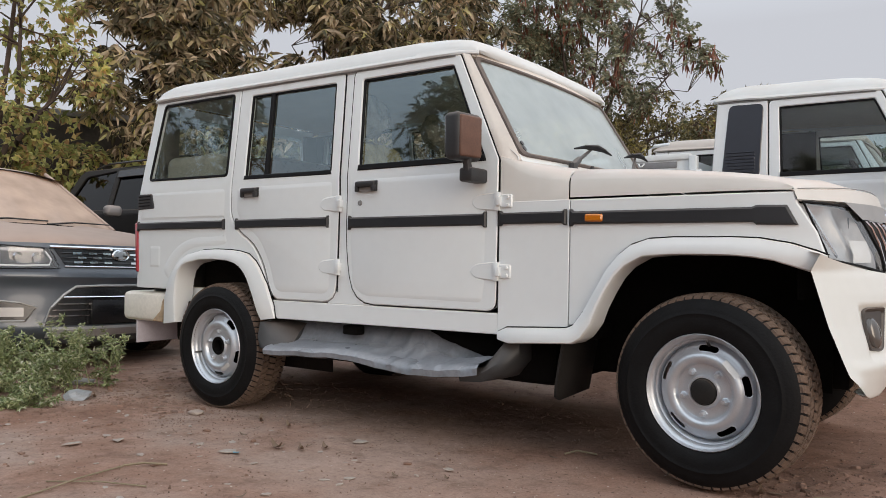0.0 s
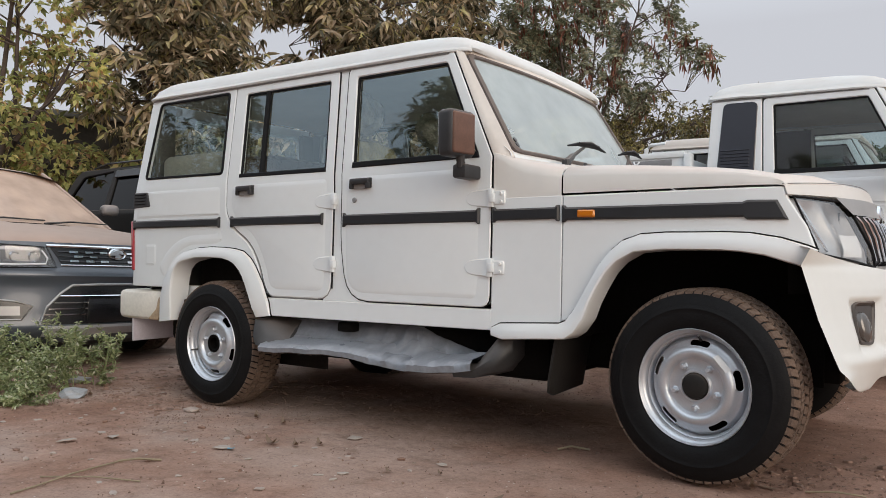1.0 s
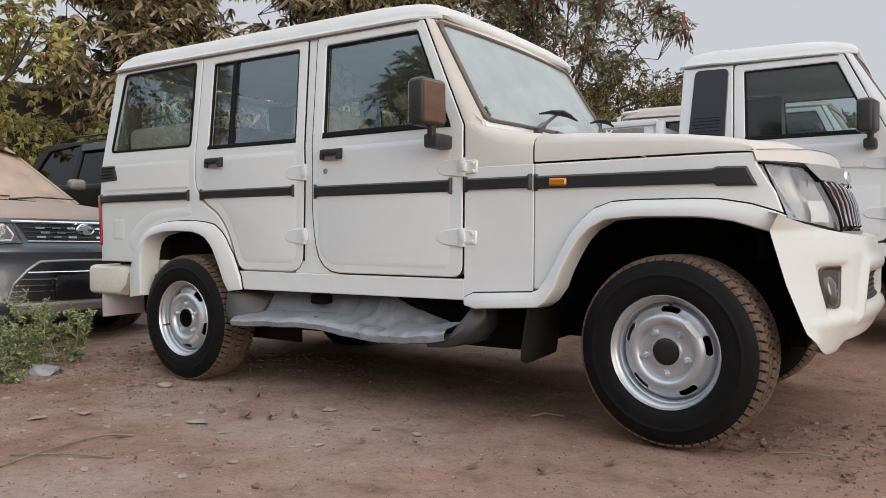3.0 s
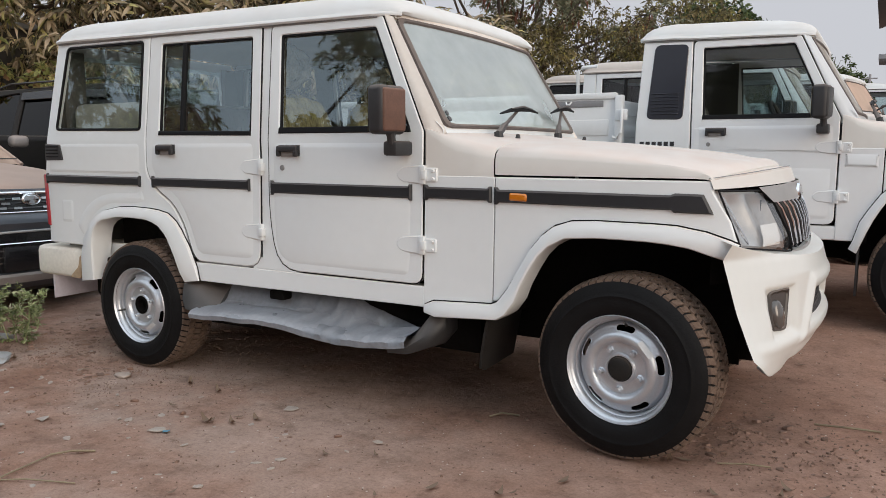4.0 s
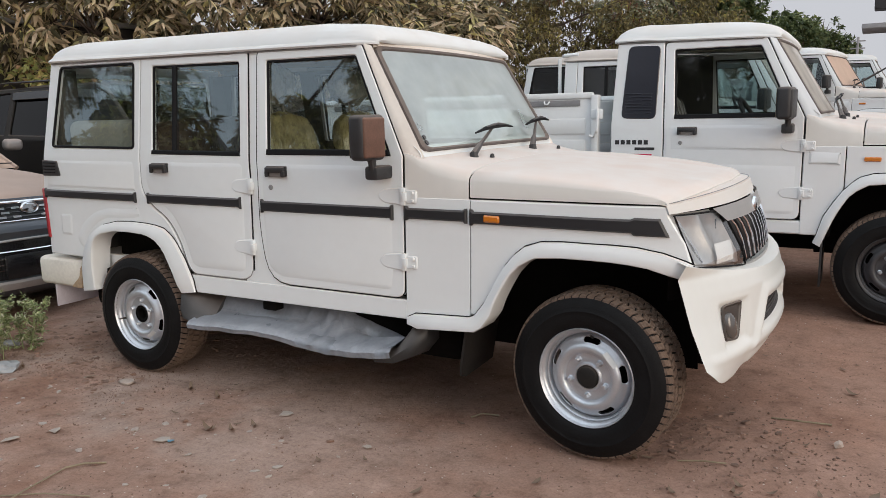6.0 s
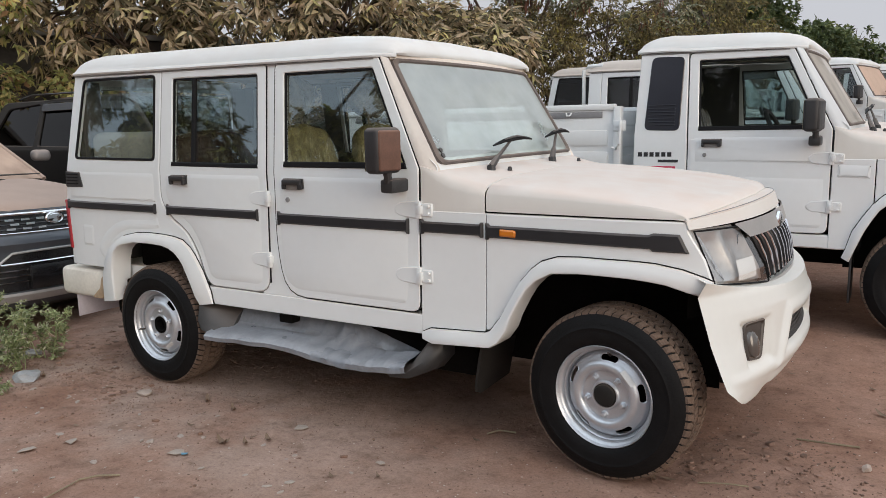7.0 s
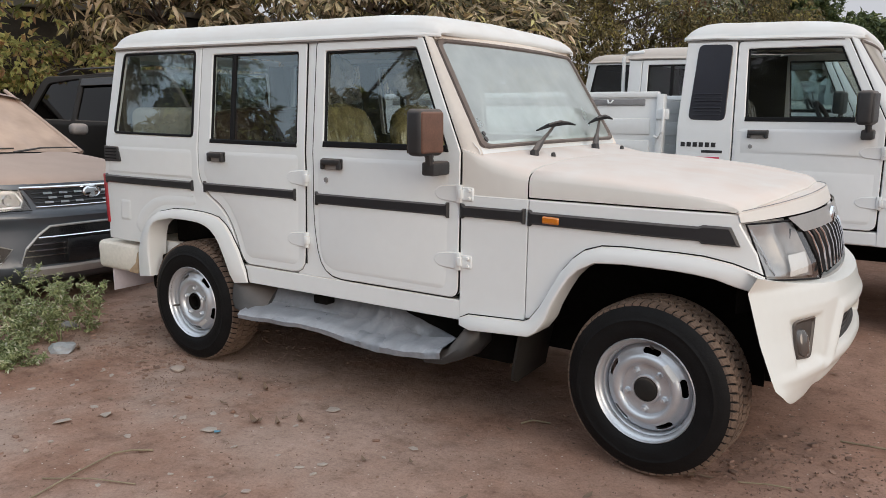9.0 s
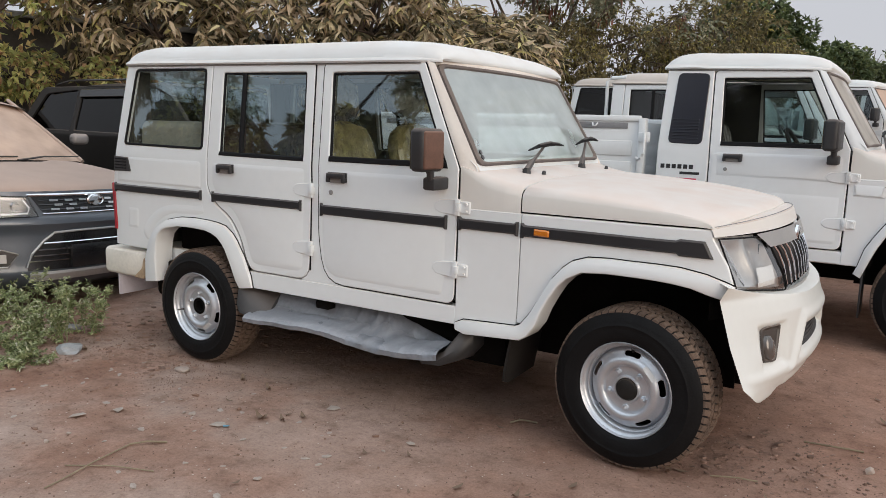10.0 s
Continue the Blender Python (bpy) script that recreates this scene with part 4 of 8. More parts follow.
def wheel(car, x, z, side, steer=0.0, hub_cap=True, track=0.80, roll=0.0, rim_mat=None, radius=0.352, sticker=42):
    """Steel wheel: y = 0 is the rim's outer face, the tyre reaches inwards."""
    e = new("wheel")
    e.parent = car
    e.matrix_basis = pose(x, side * track, z, 0, 0, steer) @ (pose(0, 0, 0, 0, 0, 180) if side > 0 else Matrix()) @ pose(0, 0, 0, 0, roll, 0)
    r, w = radius, 0.215
    tyre = lathe([(0.196, 0.012), (0.208, -0.004), (0.220, -0.012), (0.232, -0.0165), (0.246, -0.0195), (0.262, -0.0205), (0.278, -0.0195), (0.279, -0.0203), (0.2815, -0.0203), (0.2825, -0.0190), (r - 0.056, -0.016), (r - 0.042, -0.0105), (r - 0.030, -0.0035), (r - 0.020, 0.004), (r - 0.011, 0.014), (r - 0.0085, 0.022), (r - 0.0085, w - 0.022), (r - 0.011, w - 0.014), (r - 0.020, w - 0.004), (0.29, w + 0.016), (0.22, w + 0.01), (0.205, w - 0.006)], 64)
    t = part("tyre", tyre, M_TYRE, e, "black all-terrain tyre, tread caked with dust", sharp=60)
    # tread blocks in staggered rows
    rows = [(0.004, 0.040, 0.0, 0.011), (0.0445, 0.080, 0.5, 0.0), (0.0845, 0.131, 0.0, 0.0), (0.1355, 0.171, 0.5, 0.0), (0.1755, 0.211, 0.0, 0.011)]
    vs, fs = [], []
    n = 64
    for y0, y1, sh, drop in rows:
        for k in range(n):
            a0 = 2 * math.pi * (k + sh + 0.04) / n
            a1 = 2 * math.pi * (k + sh + 0.90) / n
            skew = 0.014
            b = len(vs)
            for rr, ins in ((r - 0.011, 0.0), (r, 0.002)):
                for (a, y, q) in ((a0, y0, -skew), (a1, y0, -skew), (a1, y1, skew), (a0, y1, skew)):
                    am = a + q * (1 if sh else -1) + (0.006 if a == a0 else -0.006) * (ins > 0)
                    yy = y + (ins if y == y0 else -ins)
                    edge = drop if (y in (0.004, 0.211)) else 0.0
                    vs.append(((rr - edge) * math.cos(am), yy, (rr - edge) * math.sin(am)))
            fs += [(b + 4, b + 5, b + 6, b + 7)] + [(b + i, b + (i + 1) % 4, b + 4 + (i + 1) % 4, b + 4 + i) for i in range(4)]
    me = bpy.data.meshes.new("tread")
    me.from_pydata(vs, [], fs)
    bmt = bmesh.new()
    bmt.from_mesh(me)
    bpy.data.meshes.remove(me)
    bmesh.ops.recalc_face_normals(bmt, faces=bmt.faces[:])
    part("tread", bmt, M_TREAD, t, "dust-filled tread blocks", smooth=False)
    rm = rim_mat or M_RIM
    well = lathe([(0.200, 0.0), (0.206, -0.010), (0.209, -0.006), (0.206, 0.001), (0.199, 0.006), (0.193, 0.011), (0.189, 0.021), (0.1875, 0.030), (0.183, 0.032), (0.180, 0.042), (0.177, 0.060), (0.172, 0.12), (0.18, 0.19)], 56)
    rim = part("rim", well, rm, e, "silver painted steel rim", sharp=50)
    # the disc, with five slots near its edge
    disc = bmesh.new()
    prof = [(0.046, 0.024), (0.050, 0.016), (0.055, 0.016), (0.061, 0.024), (0.076, 0.027), (0.093, 0.027), (0.099, 0.025), (0.103, 0.016), (0.108, 0.009), (0.115, 0.005), (0.123, 0.004), (0.131, 0.006), (0.139, 0.012), (0.147, 0.021), (0.156, 0.028), (0.165, 0.033), (0.170, 0.041), (0.178, 0.056)]
    qs, ys_ = [q for q, _ in prof], [y for _, y in prof]
    fine = [(q, interp(q, qs, ys_)) for q in [0.046, 0.050, 0.055, 0.061, 0.068, 0.076, 0.085, 0.093, 0.099, 0.103, 0.108, 0.115, 0.123, 0.131, 0.137] + [0.142 + 0.0023 * i for i in range(13)] + [0.173, 0.178]]
    slots, sub = 5, 60
    grid = []
    nn = slots * sub
    half, mid_r, wide, mid_a = 0.245, 0.1555, 0.0118, radians(13)

    def in_slot(a, q):
        da = abs((a % (2 * math.pi / slots)) - mid_a) * mid_r
        u = max(0.0, da - half * mid_r + wide)
        return math.hypot(u, q - mid_r) < wide
    for k in range(nn):
        a = 2 * math.pi * k / nn
        grid.append([disc.verts.new((q * math.cos(a), y, q * math.sin(a))) for q, y in fine])
    for k in range(nn):
        a, b = grid[k], grid[(k + 1) % nn]
        for i in range(len(fine) - 1):
            if in_slot(2 * math.pi * (k + 0.5) / nn, (fine[i][0] + fine[i + 1][0]) / 2):
                continue
            disc.faces.new((a[i], b[i], b[i + 1], a[i + 1]))
    for k in range(slots):
        lip = []
        for j in range(36):
            tt = j / 36 * 4
            if tt < 1:
                da, q = lerp(-1, 1, tt) * (half * mid_r - wide), wide
            elif tt < 2:
                da, q = half * mid_r - wide + wide * math.sin(math.pi * (tt - 1)), wide * math.cos(math.pi * (tt - 1))
            elif tt < 3:
                da, q = lerp(1, -1, tt - 2) * (half * mid_r - wide), -wide
            else:
                da, q = -(half * mid_r - wide) - wide * math.sin(math.pi * (tt - 3)), -wide * math.cos(math.pi * (tt - 3))
            a, q = mid_a + 2 * math.pi * k / slots + da / mid_r, mid_r + q
            lip.append((q * math.cos(a), interp(q, qs, ys_) + 0.0006, q * math.sin(a)))
        tube(lip + [lip[0]], 0.0026, 5, disc, caps=False)
    bmesh.ops.recalc_face_normals(disc, faces=disc.faces[:])
    part("disc", disc, rm, rim, sharp=40)
    # near-black disc painted in for the shade behind the slots
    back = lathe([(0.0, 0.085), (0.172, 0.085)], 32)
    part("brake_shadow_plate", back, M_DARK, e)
    for k in range(5):
        a = 2 * math.pi * k / 5 + radians(52)
        c = lathe([(0.0, -0.016), (0.006, -0.016), (0.0095, -0.010), (0.010, 0.0), (0.015, 0.003), (0.016, 0.006)], 6)
        c.transform(Matrix.Translation((0.080 * math.cos(a), 0.024, 0.080 * math.sin(a))) @ Matrix.Scale(1.15, 4))
        part("wheel_nut", c, M_RIM, rim)
    if hub_cap:
        c = lathe([(0.0, 0.004), (0.034, 0.004), (0.043, 0.008), (0.047, 0.018), (0.054, 0.020), (0.055, 0.032)], 28)
        part("hub_cap", c, M_RUBBERFLAP, rim, "black hub cap")
    else:
        c = lathe([(0.0, 0.05), (0.034, 0.05), (0.036, 0.014), (0.050, 0.012), (0.052, 0.031)], 28)
        part("hub_bore", c, M_DARK, rim, "dark open hub")
    st = _placed(box(-0.011, -0.001, -0.034, 0.011, 0.0015, 0.034), pose(0, 0, 0, 0, -sticker, 0) @ Matrix.Translation((0.136, 0.0045, 0)) @ pose(0, 0, 0, 0, 0, 38))
    part("paper_sticker", st, M_STICKER, rim, "white paper sticker")
    v = tube([(0.02, -0.004, 0.184), (0.018, 0.01, 0.176), (0.015, 0.03, 0.165)], [0.004, 0.005, 0.006], 6)
    part("valve", v, M_BLACK, rim)
    return e


M_STICKER = material("paper_sticker", (0.60, 0.61, 0.61), 0.7, vary=0.1, scale=60)


def door_mirror(car, sgn=-1):
    y = -0.93
    arm = part("mirror_arm", box(1.705, -0.915, 1.150, 1.772, -0.785, 1.210, 0.012), M_BLACK, car, "black mirror bracket")
    part("mirror_stem", tube([(1.742, -0.900, 1.195), (1.742, -0.905, 1.225), (1.742, -0.91, 1.262)], [0.020, 0.018, 0.028], 10), M_BLACK, arm)
    at = Matrix.Translation((1.727, -0.915, 1.334)) @ pose(0, 0, 0, 0, 0, -8)
    bm = box(-0.040, -0.078, -0.098, 0.036, 0.078, 0.098, 0.022, seg=4)
    for v in bm.verts:
        v.co.x += 0.010 * (1 - (v.co.y / 0.1) ** 2) * (1 if v.co.x > 0 else 0)
        v.co.y *= 1 + 0.5 * v.co.z * (1 if v.co.y < 0 else 0) * 0.6
    bm.transform(at)
    h = part("mirror_housing", bm, M_BLACK, car, "boxy black mirror housing", sharp=60)
    f = box(0.030, -0.066, -0.086, 0.050, 0.066, 0.086, 0.010, seg=3)
    f.transform(at)
    part("mirror_cap", f, M_MIRROR, h, "brown dust-covered mirror face", sharp=60)
    g = box(-0.043, -0.066, -0.086, -0.0395, 0.066, 0.086)
    g.transform(at)
    part("mirror_glass", g, M_CHROME, h)


def seat(parent, x, y, z, w=0.50, mat=None, head=True, tilt=14):
    m = mat or M_SEAT
    c = box(-0.24, -w / 2, -0.07, 0.26, w / 2, 0.07, 0.05, seg=3)
    c.transform(Matrix.Translation((x, y, z)))
    part("seat_cushion", c, m, parent)
    b = box(-0.07, -w / 2, 0.0, 0.07, w / 2, 0.575, 0.065, seg=3)
    crinkle(b, 9, 0.012, (26, 3.0))
    for v in b.verts:
        if v.co.z > 0.30:
            v.co.z -= 0.13 * min(1.0, abs(v.co.y) / (w / 2)) ** 3 * min(1.0, 0.5 / w) * clamp((v.co.z - 0.30) / 0.2)
    b.transform(Matrix.Translation((x - 0.24, y, z)) @ pose(0, 0, 0, 0, -tilt, 0))
    bk = part("seat_back", b, m, parent, "seat back in crinkled clear wrap", sharp=20)
    if head:
        t = bmesh.new()
        bmesh.ops.create_icosphere(t, subdivisions=4, radius=1.0)
        for v in t.verts:
            v.co = Vector((v.co.x * 0.095, v.co.y * 0.165, 0.735 + v.co.z * 0.120))
        crinkle(t, 0, 0.022, (12, 10.0))
        for y0 in (-0.05, 0.05):
            tube([(0, y0, 0.54), (0, y0, 0.64)], 0.008, 6, t)
        t.transform(Matrix.Translation((x - 0.24, y, z)) @ pose(0, 0, 0, 0, -tilt, 0))
        part("headrest", t, M_HEADREST, bk, "headrest in shiny clear wrap", sharp=20)


def crinkle(bm, cuts, depth, scale):
    """Sharp folds of loose plastic film over a padded block, longer upwards than across."""
    if cuts:
        bmesh.ops.subdivide_edges(bm, edges=[e for e in bm.edges if e.calc_length() > 0.05], cuts=cuts, use_grid_fill=True)
    bm.normal_update()
    push = []
    for v in bm.verts:
        q = (v.co.y * scale[0], v.co.x * scale[0], v.co.z * scale[1])
        f = 0.45 - abs(noise.noise(q)) * 1.6 + 0.5 * (0.4 - abs(noise.noise((q[0] * 2.3, q[1] * 2.3, q[2] * 2.0))))
        push.append(v.normal * depth * f)
    for v, d in zip(bm.verts, push):
        v.co += d


def steering(car, x, y, z):
    s = Matrix.Translation((x, y, z)) @ pose(0, 0, 0, 0, 62, 0)
    ring = [s @ Vector((0.19 * math.cos(a), 0.19 * math.sin(a), 0)) for a in np.linspace(0, 2 * math.pi, 25)]
    w = part("steering_wheel", tube(ring, 0.015, 8, caps=False), M_DASH, car, "black steering wheel")
    sp = bmesh.new()
    for a in (0.3, math.pi - 0.3, -math.pi / 2):
        tube([s @ Vector((0, 0, -0.02)), s @ Vector((0.19 * math.cos(a + math.pi / 2), 0.19 * math.sin(a + math.pi / 2), 0))], 0.018, 6, sp)
    part("spokes", sp, M_DASH, w)


def lean_pose(x, y, z, lean, piv=(-0.79, 1.0), yaw=0.0):
    p = Matrix.Translation((0, piv[0], piv[1]))
    return Matrix.Translation((x, y, z)) @ pose(0, 0, 0, 0, 0, yaw) @ p @ pose(0, 0, 0, lean) @ p.inverted()


def station_wagon():
    car = thing("utility_vehicle", "white boxy five-door utility vehicle with steel wheels parked on earth", "car", lean_pose(0, 0, 0, 1.3))
    for s in (-1, 1):
        front_door(car, s)
        bm = skin(RD_OUT, [RD_WIN], sgn=s)
        if s < 0:
            pressing([(0.150, 1.205, 0.03), (0.150, 1.07, 0.04), (0.22, 0.995, 0.05), (0.34, 0.93, 0.06), (0.425, 0.80, 0.08), (0.475, 0.66, 0.04), (0.52, 0.645), (0.862, 0.645, 0.05), (0.868, 1.205, 0.03)], -0.0032, s, bm)
        door = part("rear_door", bm, M_WHITE, car, "white rear door, shut")
        outline_strip([(p[0], p[1], 0.012) for p in RD_WIN], 0.010, 0.004, s, M_SEAL, "window_seal", door)
        pane([(0.194, 1.716), (0.204, 1.259), (0.375, 1.258), (0.365, 1.713)], 0.02, s, G_SIDE, "window_pane", door)
        pane([(0.365, 1.713), (0.375, 1.258), (0.850, 1.253), (0.830, 1.708)], 0.016, s, G_SIDE, "window_pane", door)
        part("window_sill_rubber", skin([(0.200, 1.246), (0.856, 1.240), (0.850, 1.262), (0.203, 1.268)], d=-0.005, sgn=s, thick=0.012, edge=0.004), M_SEAL, door)
        part("window_divider", skin([(0.348, 1.712), (0.357, 1.258), (0.385, 1.258), (0.376, 1.712)], d=0.0, sgn=s, thick=0.016, edge=0.004), M_SEAL, door)
        bm = skin(Q_OUT, [Q_WIN], sgn=s)
        if s < 0:
            pressing([(-0.74, 1.205, 0.03), (-0.765, 1.04), (0.05, 1.04, 0.01), (0.05, 1.205, 0.03)], -0.0032, s, bm)
            pressing([(-0.50, 0.74, 0.04), (-0.44, 0.83, 0.06), (-0.33, 0.905, 0.06), (-0.20, 0.935, 0.04), (0.02, 0.940, 0.02), (0.06, 0.965, 0.02), (0.085, 0.90, 0.02), (0.02, 0.885, 0.02), (-0.20, 0.878, 0.04), (-0.30, 0.845, 0.05), (-0.385, 0.78, 0.05), (-0.44, 0.68, 0.03)], -0.0032, s, bm)
            pressing([(-0.64, 0.885, 0.02), (-0.64, 0.755, 0.02), (-0.53, 0.755, 0.02), (-0.53, 0.885, 0.02)], -0.003, s, bm)
        q = part("rear_quarter", bm, M_WHITE, car)
        outline_strip(Q_WIN, 0.013, -0.004, s, M_SEAL, "window_seal", q)
        pane(Q_WIN, 0.010, s, G_SIDE, "window_pane", q)
        part("centre_pillar", skin([(0.85, 0.598), (1.16, 0.598), (1.02, 0.75), (0.985, 1.138), (0.965, 1.75), (0.87, 1.755), (0.89, 1.135)], d=0.006, sgn=s), M_WHITE, car)
        part("sill", skin([(0.43, 0.60), (0.495, 0.506), (1.834, 0.512), (1.834, 0.60)], sgn=s, thick=0.06, edge=0.003), M_WHITE, car)
        joint(FD_OUT, s, car)
        joint(RD_OUT, s, car, M_JOINT)
        part("shut_line", skin([(0.911, 0.66), (0.918, 0.66), (0.9205, 1.135), (0.896, 1.745), (0.889, 1.745), (0.9145, 1.135)], d=0.001, sgn=s, thick=0.004, edge=0.0005), M_SEAL, car)
        part("joint_lining", skin([(2.12, 1.06), (2.12, 0.58), (2.2, 0.6), (2.2, 1.06)], d=0.006, sgn=s, thick=0.006, edge=0.001), M_JOINT, car)
        wing_and_flare(car, s)
        out = [(-0.470, 0.424), (-0.456, 0.565), (-0.425, 0.671), (-0.362, 0.762), (-0.30, 0.81), (-0.240, 0.838), (-0.118, 0.862), (0.0, 0.867), (0.129, 0.863), (0.20, 0.856), (0.269, 0.842), (0.325, 0.805), (0.362, 0.765), (0.421, 0.680), (0.474, 0.573), (0.489, 0.507)]
        inn = [(-0.346, 0.440), (-0.335, 0.590), (-0.325, 0.68), (-0.305, 0.740), (-0.272, 0.770), (-0.235, 0.786), (-0.122, 0.806), (0.0, 0.808), (0.115, 0.803), (0.175, 0.79), (0.219, 0.770), (0.26, 0.735), (0.286, 0.702), (0.331, 0.620), (0.368, 0.540), (0.384, 0.493)]
        flare(out, inn, car, "rear_wheel_arch", s)
        part("tail_lamp", panel([(-0.835, 1.03, 0.01), (-0.80, 0.725, 0.01), (-0.768, 0.725, 0.01), (-0.795, 1.03, 0.01)], [], lambda x, z: side_y(x, z) - 0.008, 0.05, 0.006, s), M_RED, car, "red tail lamp")
        part("rear_bumper", box(-0.92, s * 0.80 if s < 0 else 0.30, 0.425, -0.475, s * 0.30 if s < 0 else 0.80, 0.605, 0.035, seg=3), M_CREAM, car, "cream-stained rear bumper end")
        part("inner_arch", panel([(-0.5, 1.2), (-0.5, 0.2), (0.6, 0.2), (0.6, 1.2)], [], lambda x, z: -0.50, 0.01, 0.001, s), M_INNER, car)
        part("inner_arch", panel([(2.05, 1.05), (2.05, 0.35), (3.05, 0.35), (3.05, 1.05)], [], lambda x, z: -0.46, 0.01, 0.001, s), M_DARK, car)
    part("bumper_tear", panel([(-0.60, 0.432, 0.02), (-0.495, 0.430, 0.02), (-0.480, 0.50, 0.01), (-0.478, 0.575, 0.01), (-0.500, 0.560, 0.01), (-0.515, 0.50, 0.02), (-0.555, 0.470, 0.02)], [], lambda x, z: -0.805, 0.03, 0.004, -1), M_FOAM, car, "torn brown-stained corner of the bumper")
    part("inner_wing", box(-0.50, -0.70, 0.43, -0.12, -0.66, 0.64, 0.01), M_WHITE, car)
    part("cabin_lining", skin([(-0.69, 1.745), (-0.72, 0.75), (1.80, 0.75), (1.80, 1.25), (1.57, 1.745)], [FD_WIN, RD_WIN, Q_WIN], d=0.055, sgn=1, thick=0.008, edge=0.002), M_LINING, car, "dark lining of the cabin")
    # quarter vent, fuel flap, hinges and strips of the near side
    vent = part("quarter_vent", skin([(-0.79, 1.204, 0.006), (-0.795, 1.108, 0.006), (-0.60, 1.112, 0.012), (-0.628, 1.200, 0.012)], d=-0.010, thick=0.014, edge=0.004), M_BLACK, car, "black louvred vent")
    for k in range(4):
        z = 1.127 + 0.019 * k
        part("louvre", skin([(-0.775, z), (-0.645, z), (-0.645, z + 0.008), (-0.775, z + 0.008)], d=-0.015, thick=0.008, edge=0.002), M_SEAL, vent)
    hinge(0.930, 1.091, -1, car, False)
    hinge(0.930, 0.781, -1, car, False)
    bar_strip(-0.79, 0.058, 0.975, 1.034, -1, car)
    bar_strip(0.150, 0.852, 0.974, 1.035, -1, car)
    door_handle(0.204, 1.172, -1, car, lock=False)
    part("side_indicator", skin([(2.230, 0.978, 0.008), (2.304, 0.976, 0.008), (2.304, 1.006, 0.008), (2.230, 1.008, 0.008)], d=-0.022, thick=0.014, edge=0.006), M_AMBER, car, "amber side indicator")
    roof_panel(car, -0.70, 1.615, 1.786, 1.757)
    windscreen(car)
    bonnet(car)
    front_end(car)
    front_bumper(car)
    # tail, floor and underside
    part("tailgate", panel([(-0.66, 1.78), (-0.66, 0.6), (0.66, 0.6), (0.66, 1.78)], [[(-0.55, 1.70, 0.04), (-0.58, 1.28, 0.04), (0.58, 1.28, 0.04), (0.55, 1.70, 0.04)]], lambda x, z: 0.0, 0.03, 0.004), M_WHITE, car).matrix_basis = pose(-0.76, 0, 0, 0, 0, -90)
    part("rear_glass", loft([[(-0.765 + 0.05 * k, y, 1.26 + 0.46 * k) for y in (-0.6, 0.6)] for k in (0, 1)]), G_SIDE, car).visible_shadow = False
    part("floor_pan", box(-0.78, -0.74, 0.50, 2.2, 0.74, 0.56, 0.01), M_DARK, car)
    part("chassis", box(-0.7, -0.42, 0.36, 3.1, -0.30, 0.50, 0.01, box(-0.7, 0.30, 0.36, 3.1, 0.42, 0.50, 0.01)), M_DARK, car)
    # added block that keeps light from the far side off the ground beneath
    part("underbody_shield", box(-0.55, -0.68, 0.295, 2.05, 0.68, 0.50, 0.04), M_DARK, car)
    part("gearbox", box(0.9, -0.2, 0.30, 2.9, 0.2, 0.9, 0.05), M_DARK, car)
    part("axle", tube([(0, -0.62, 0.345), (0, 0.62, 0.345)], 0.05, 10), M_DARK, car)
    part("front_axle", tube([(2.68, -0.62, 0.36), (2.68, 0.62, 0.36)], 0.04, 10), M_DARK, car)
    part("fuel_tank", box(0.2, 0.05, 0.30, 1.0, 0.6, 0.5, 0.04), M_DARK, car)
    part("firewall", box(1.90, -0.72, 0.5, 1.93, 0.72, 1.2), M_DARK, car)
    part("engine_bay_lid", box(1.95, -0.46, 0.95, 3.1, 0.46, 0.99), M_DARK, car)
    part("dashboard", box(1.55, -0.70, 0.95, 1.93, 0.70, 1.22, 0.05), M_DASH, car)
    steering(car, 1.47, -0.36, 1.16)
    seat(car, 1.12, -0.36, 0.90)
    seat(car, 1.12, 0.36, 0.90)
    seat(car, 0.30, 0.0, 0.88, 1.25, M_SEATDARK, False)
    for y in (-0.63, 0.63):
        b = box(-0.66, y - 0.06, 0.85, -0.08, y + 0.06, 1.435, 0.055, seg=4)
        part("jump_seat", b, M_SEATBEIGE, car, "beige fold-down seat back")
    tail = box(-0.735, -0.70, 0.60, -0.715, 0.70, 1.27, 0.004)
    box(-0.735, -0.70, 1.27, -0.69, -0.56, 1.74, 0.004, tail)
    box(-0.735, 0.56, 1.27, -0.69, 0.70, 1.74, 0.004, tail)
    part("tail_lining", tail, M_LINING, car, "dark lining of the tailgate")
    wheel(car, 0.0, 0.325, -1, 0, False, roll=-111, sticker=-166)
    wheel(car, 0.0, 0.315, 1, 0, False)
    wheel(car, 2.68, 0.362, -1, -6, True)
    wheel(car, 2.68, 0.340, 1, -6, True)
    door_mirror(car)
    # mud flaps
    part("mud_flap", box(-0.80, -0.78, 0.285, -0.788, -0.40, 0.52, 0.004), M_FLAP, car, "grey rubber mud flap")
    fl = loft([[(x, -0.46, z + 0.01), (x, y, z), (x + 0.012, y, z), (x + 0.012, -0.46, z + 0.01)] for x, z, y in ((2.130, 0.50, -0.80), (2.115, 0.42, -0.80), (2.098, 0.33, -0.795), (2.088, 0.275, -0.78), (2.085, 0.258, -0.74))], True, True)
    part("mud_flap", fl, M_RUBBERFLAP, car, "black rubber mud flap")
    side_step(car)
    return car


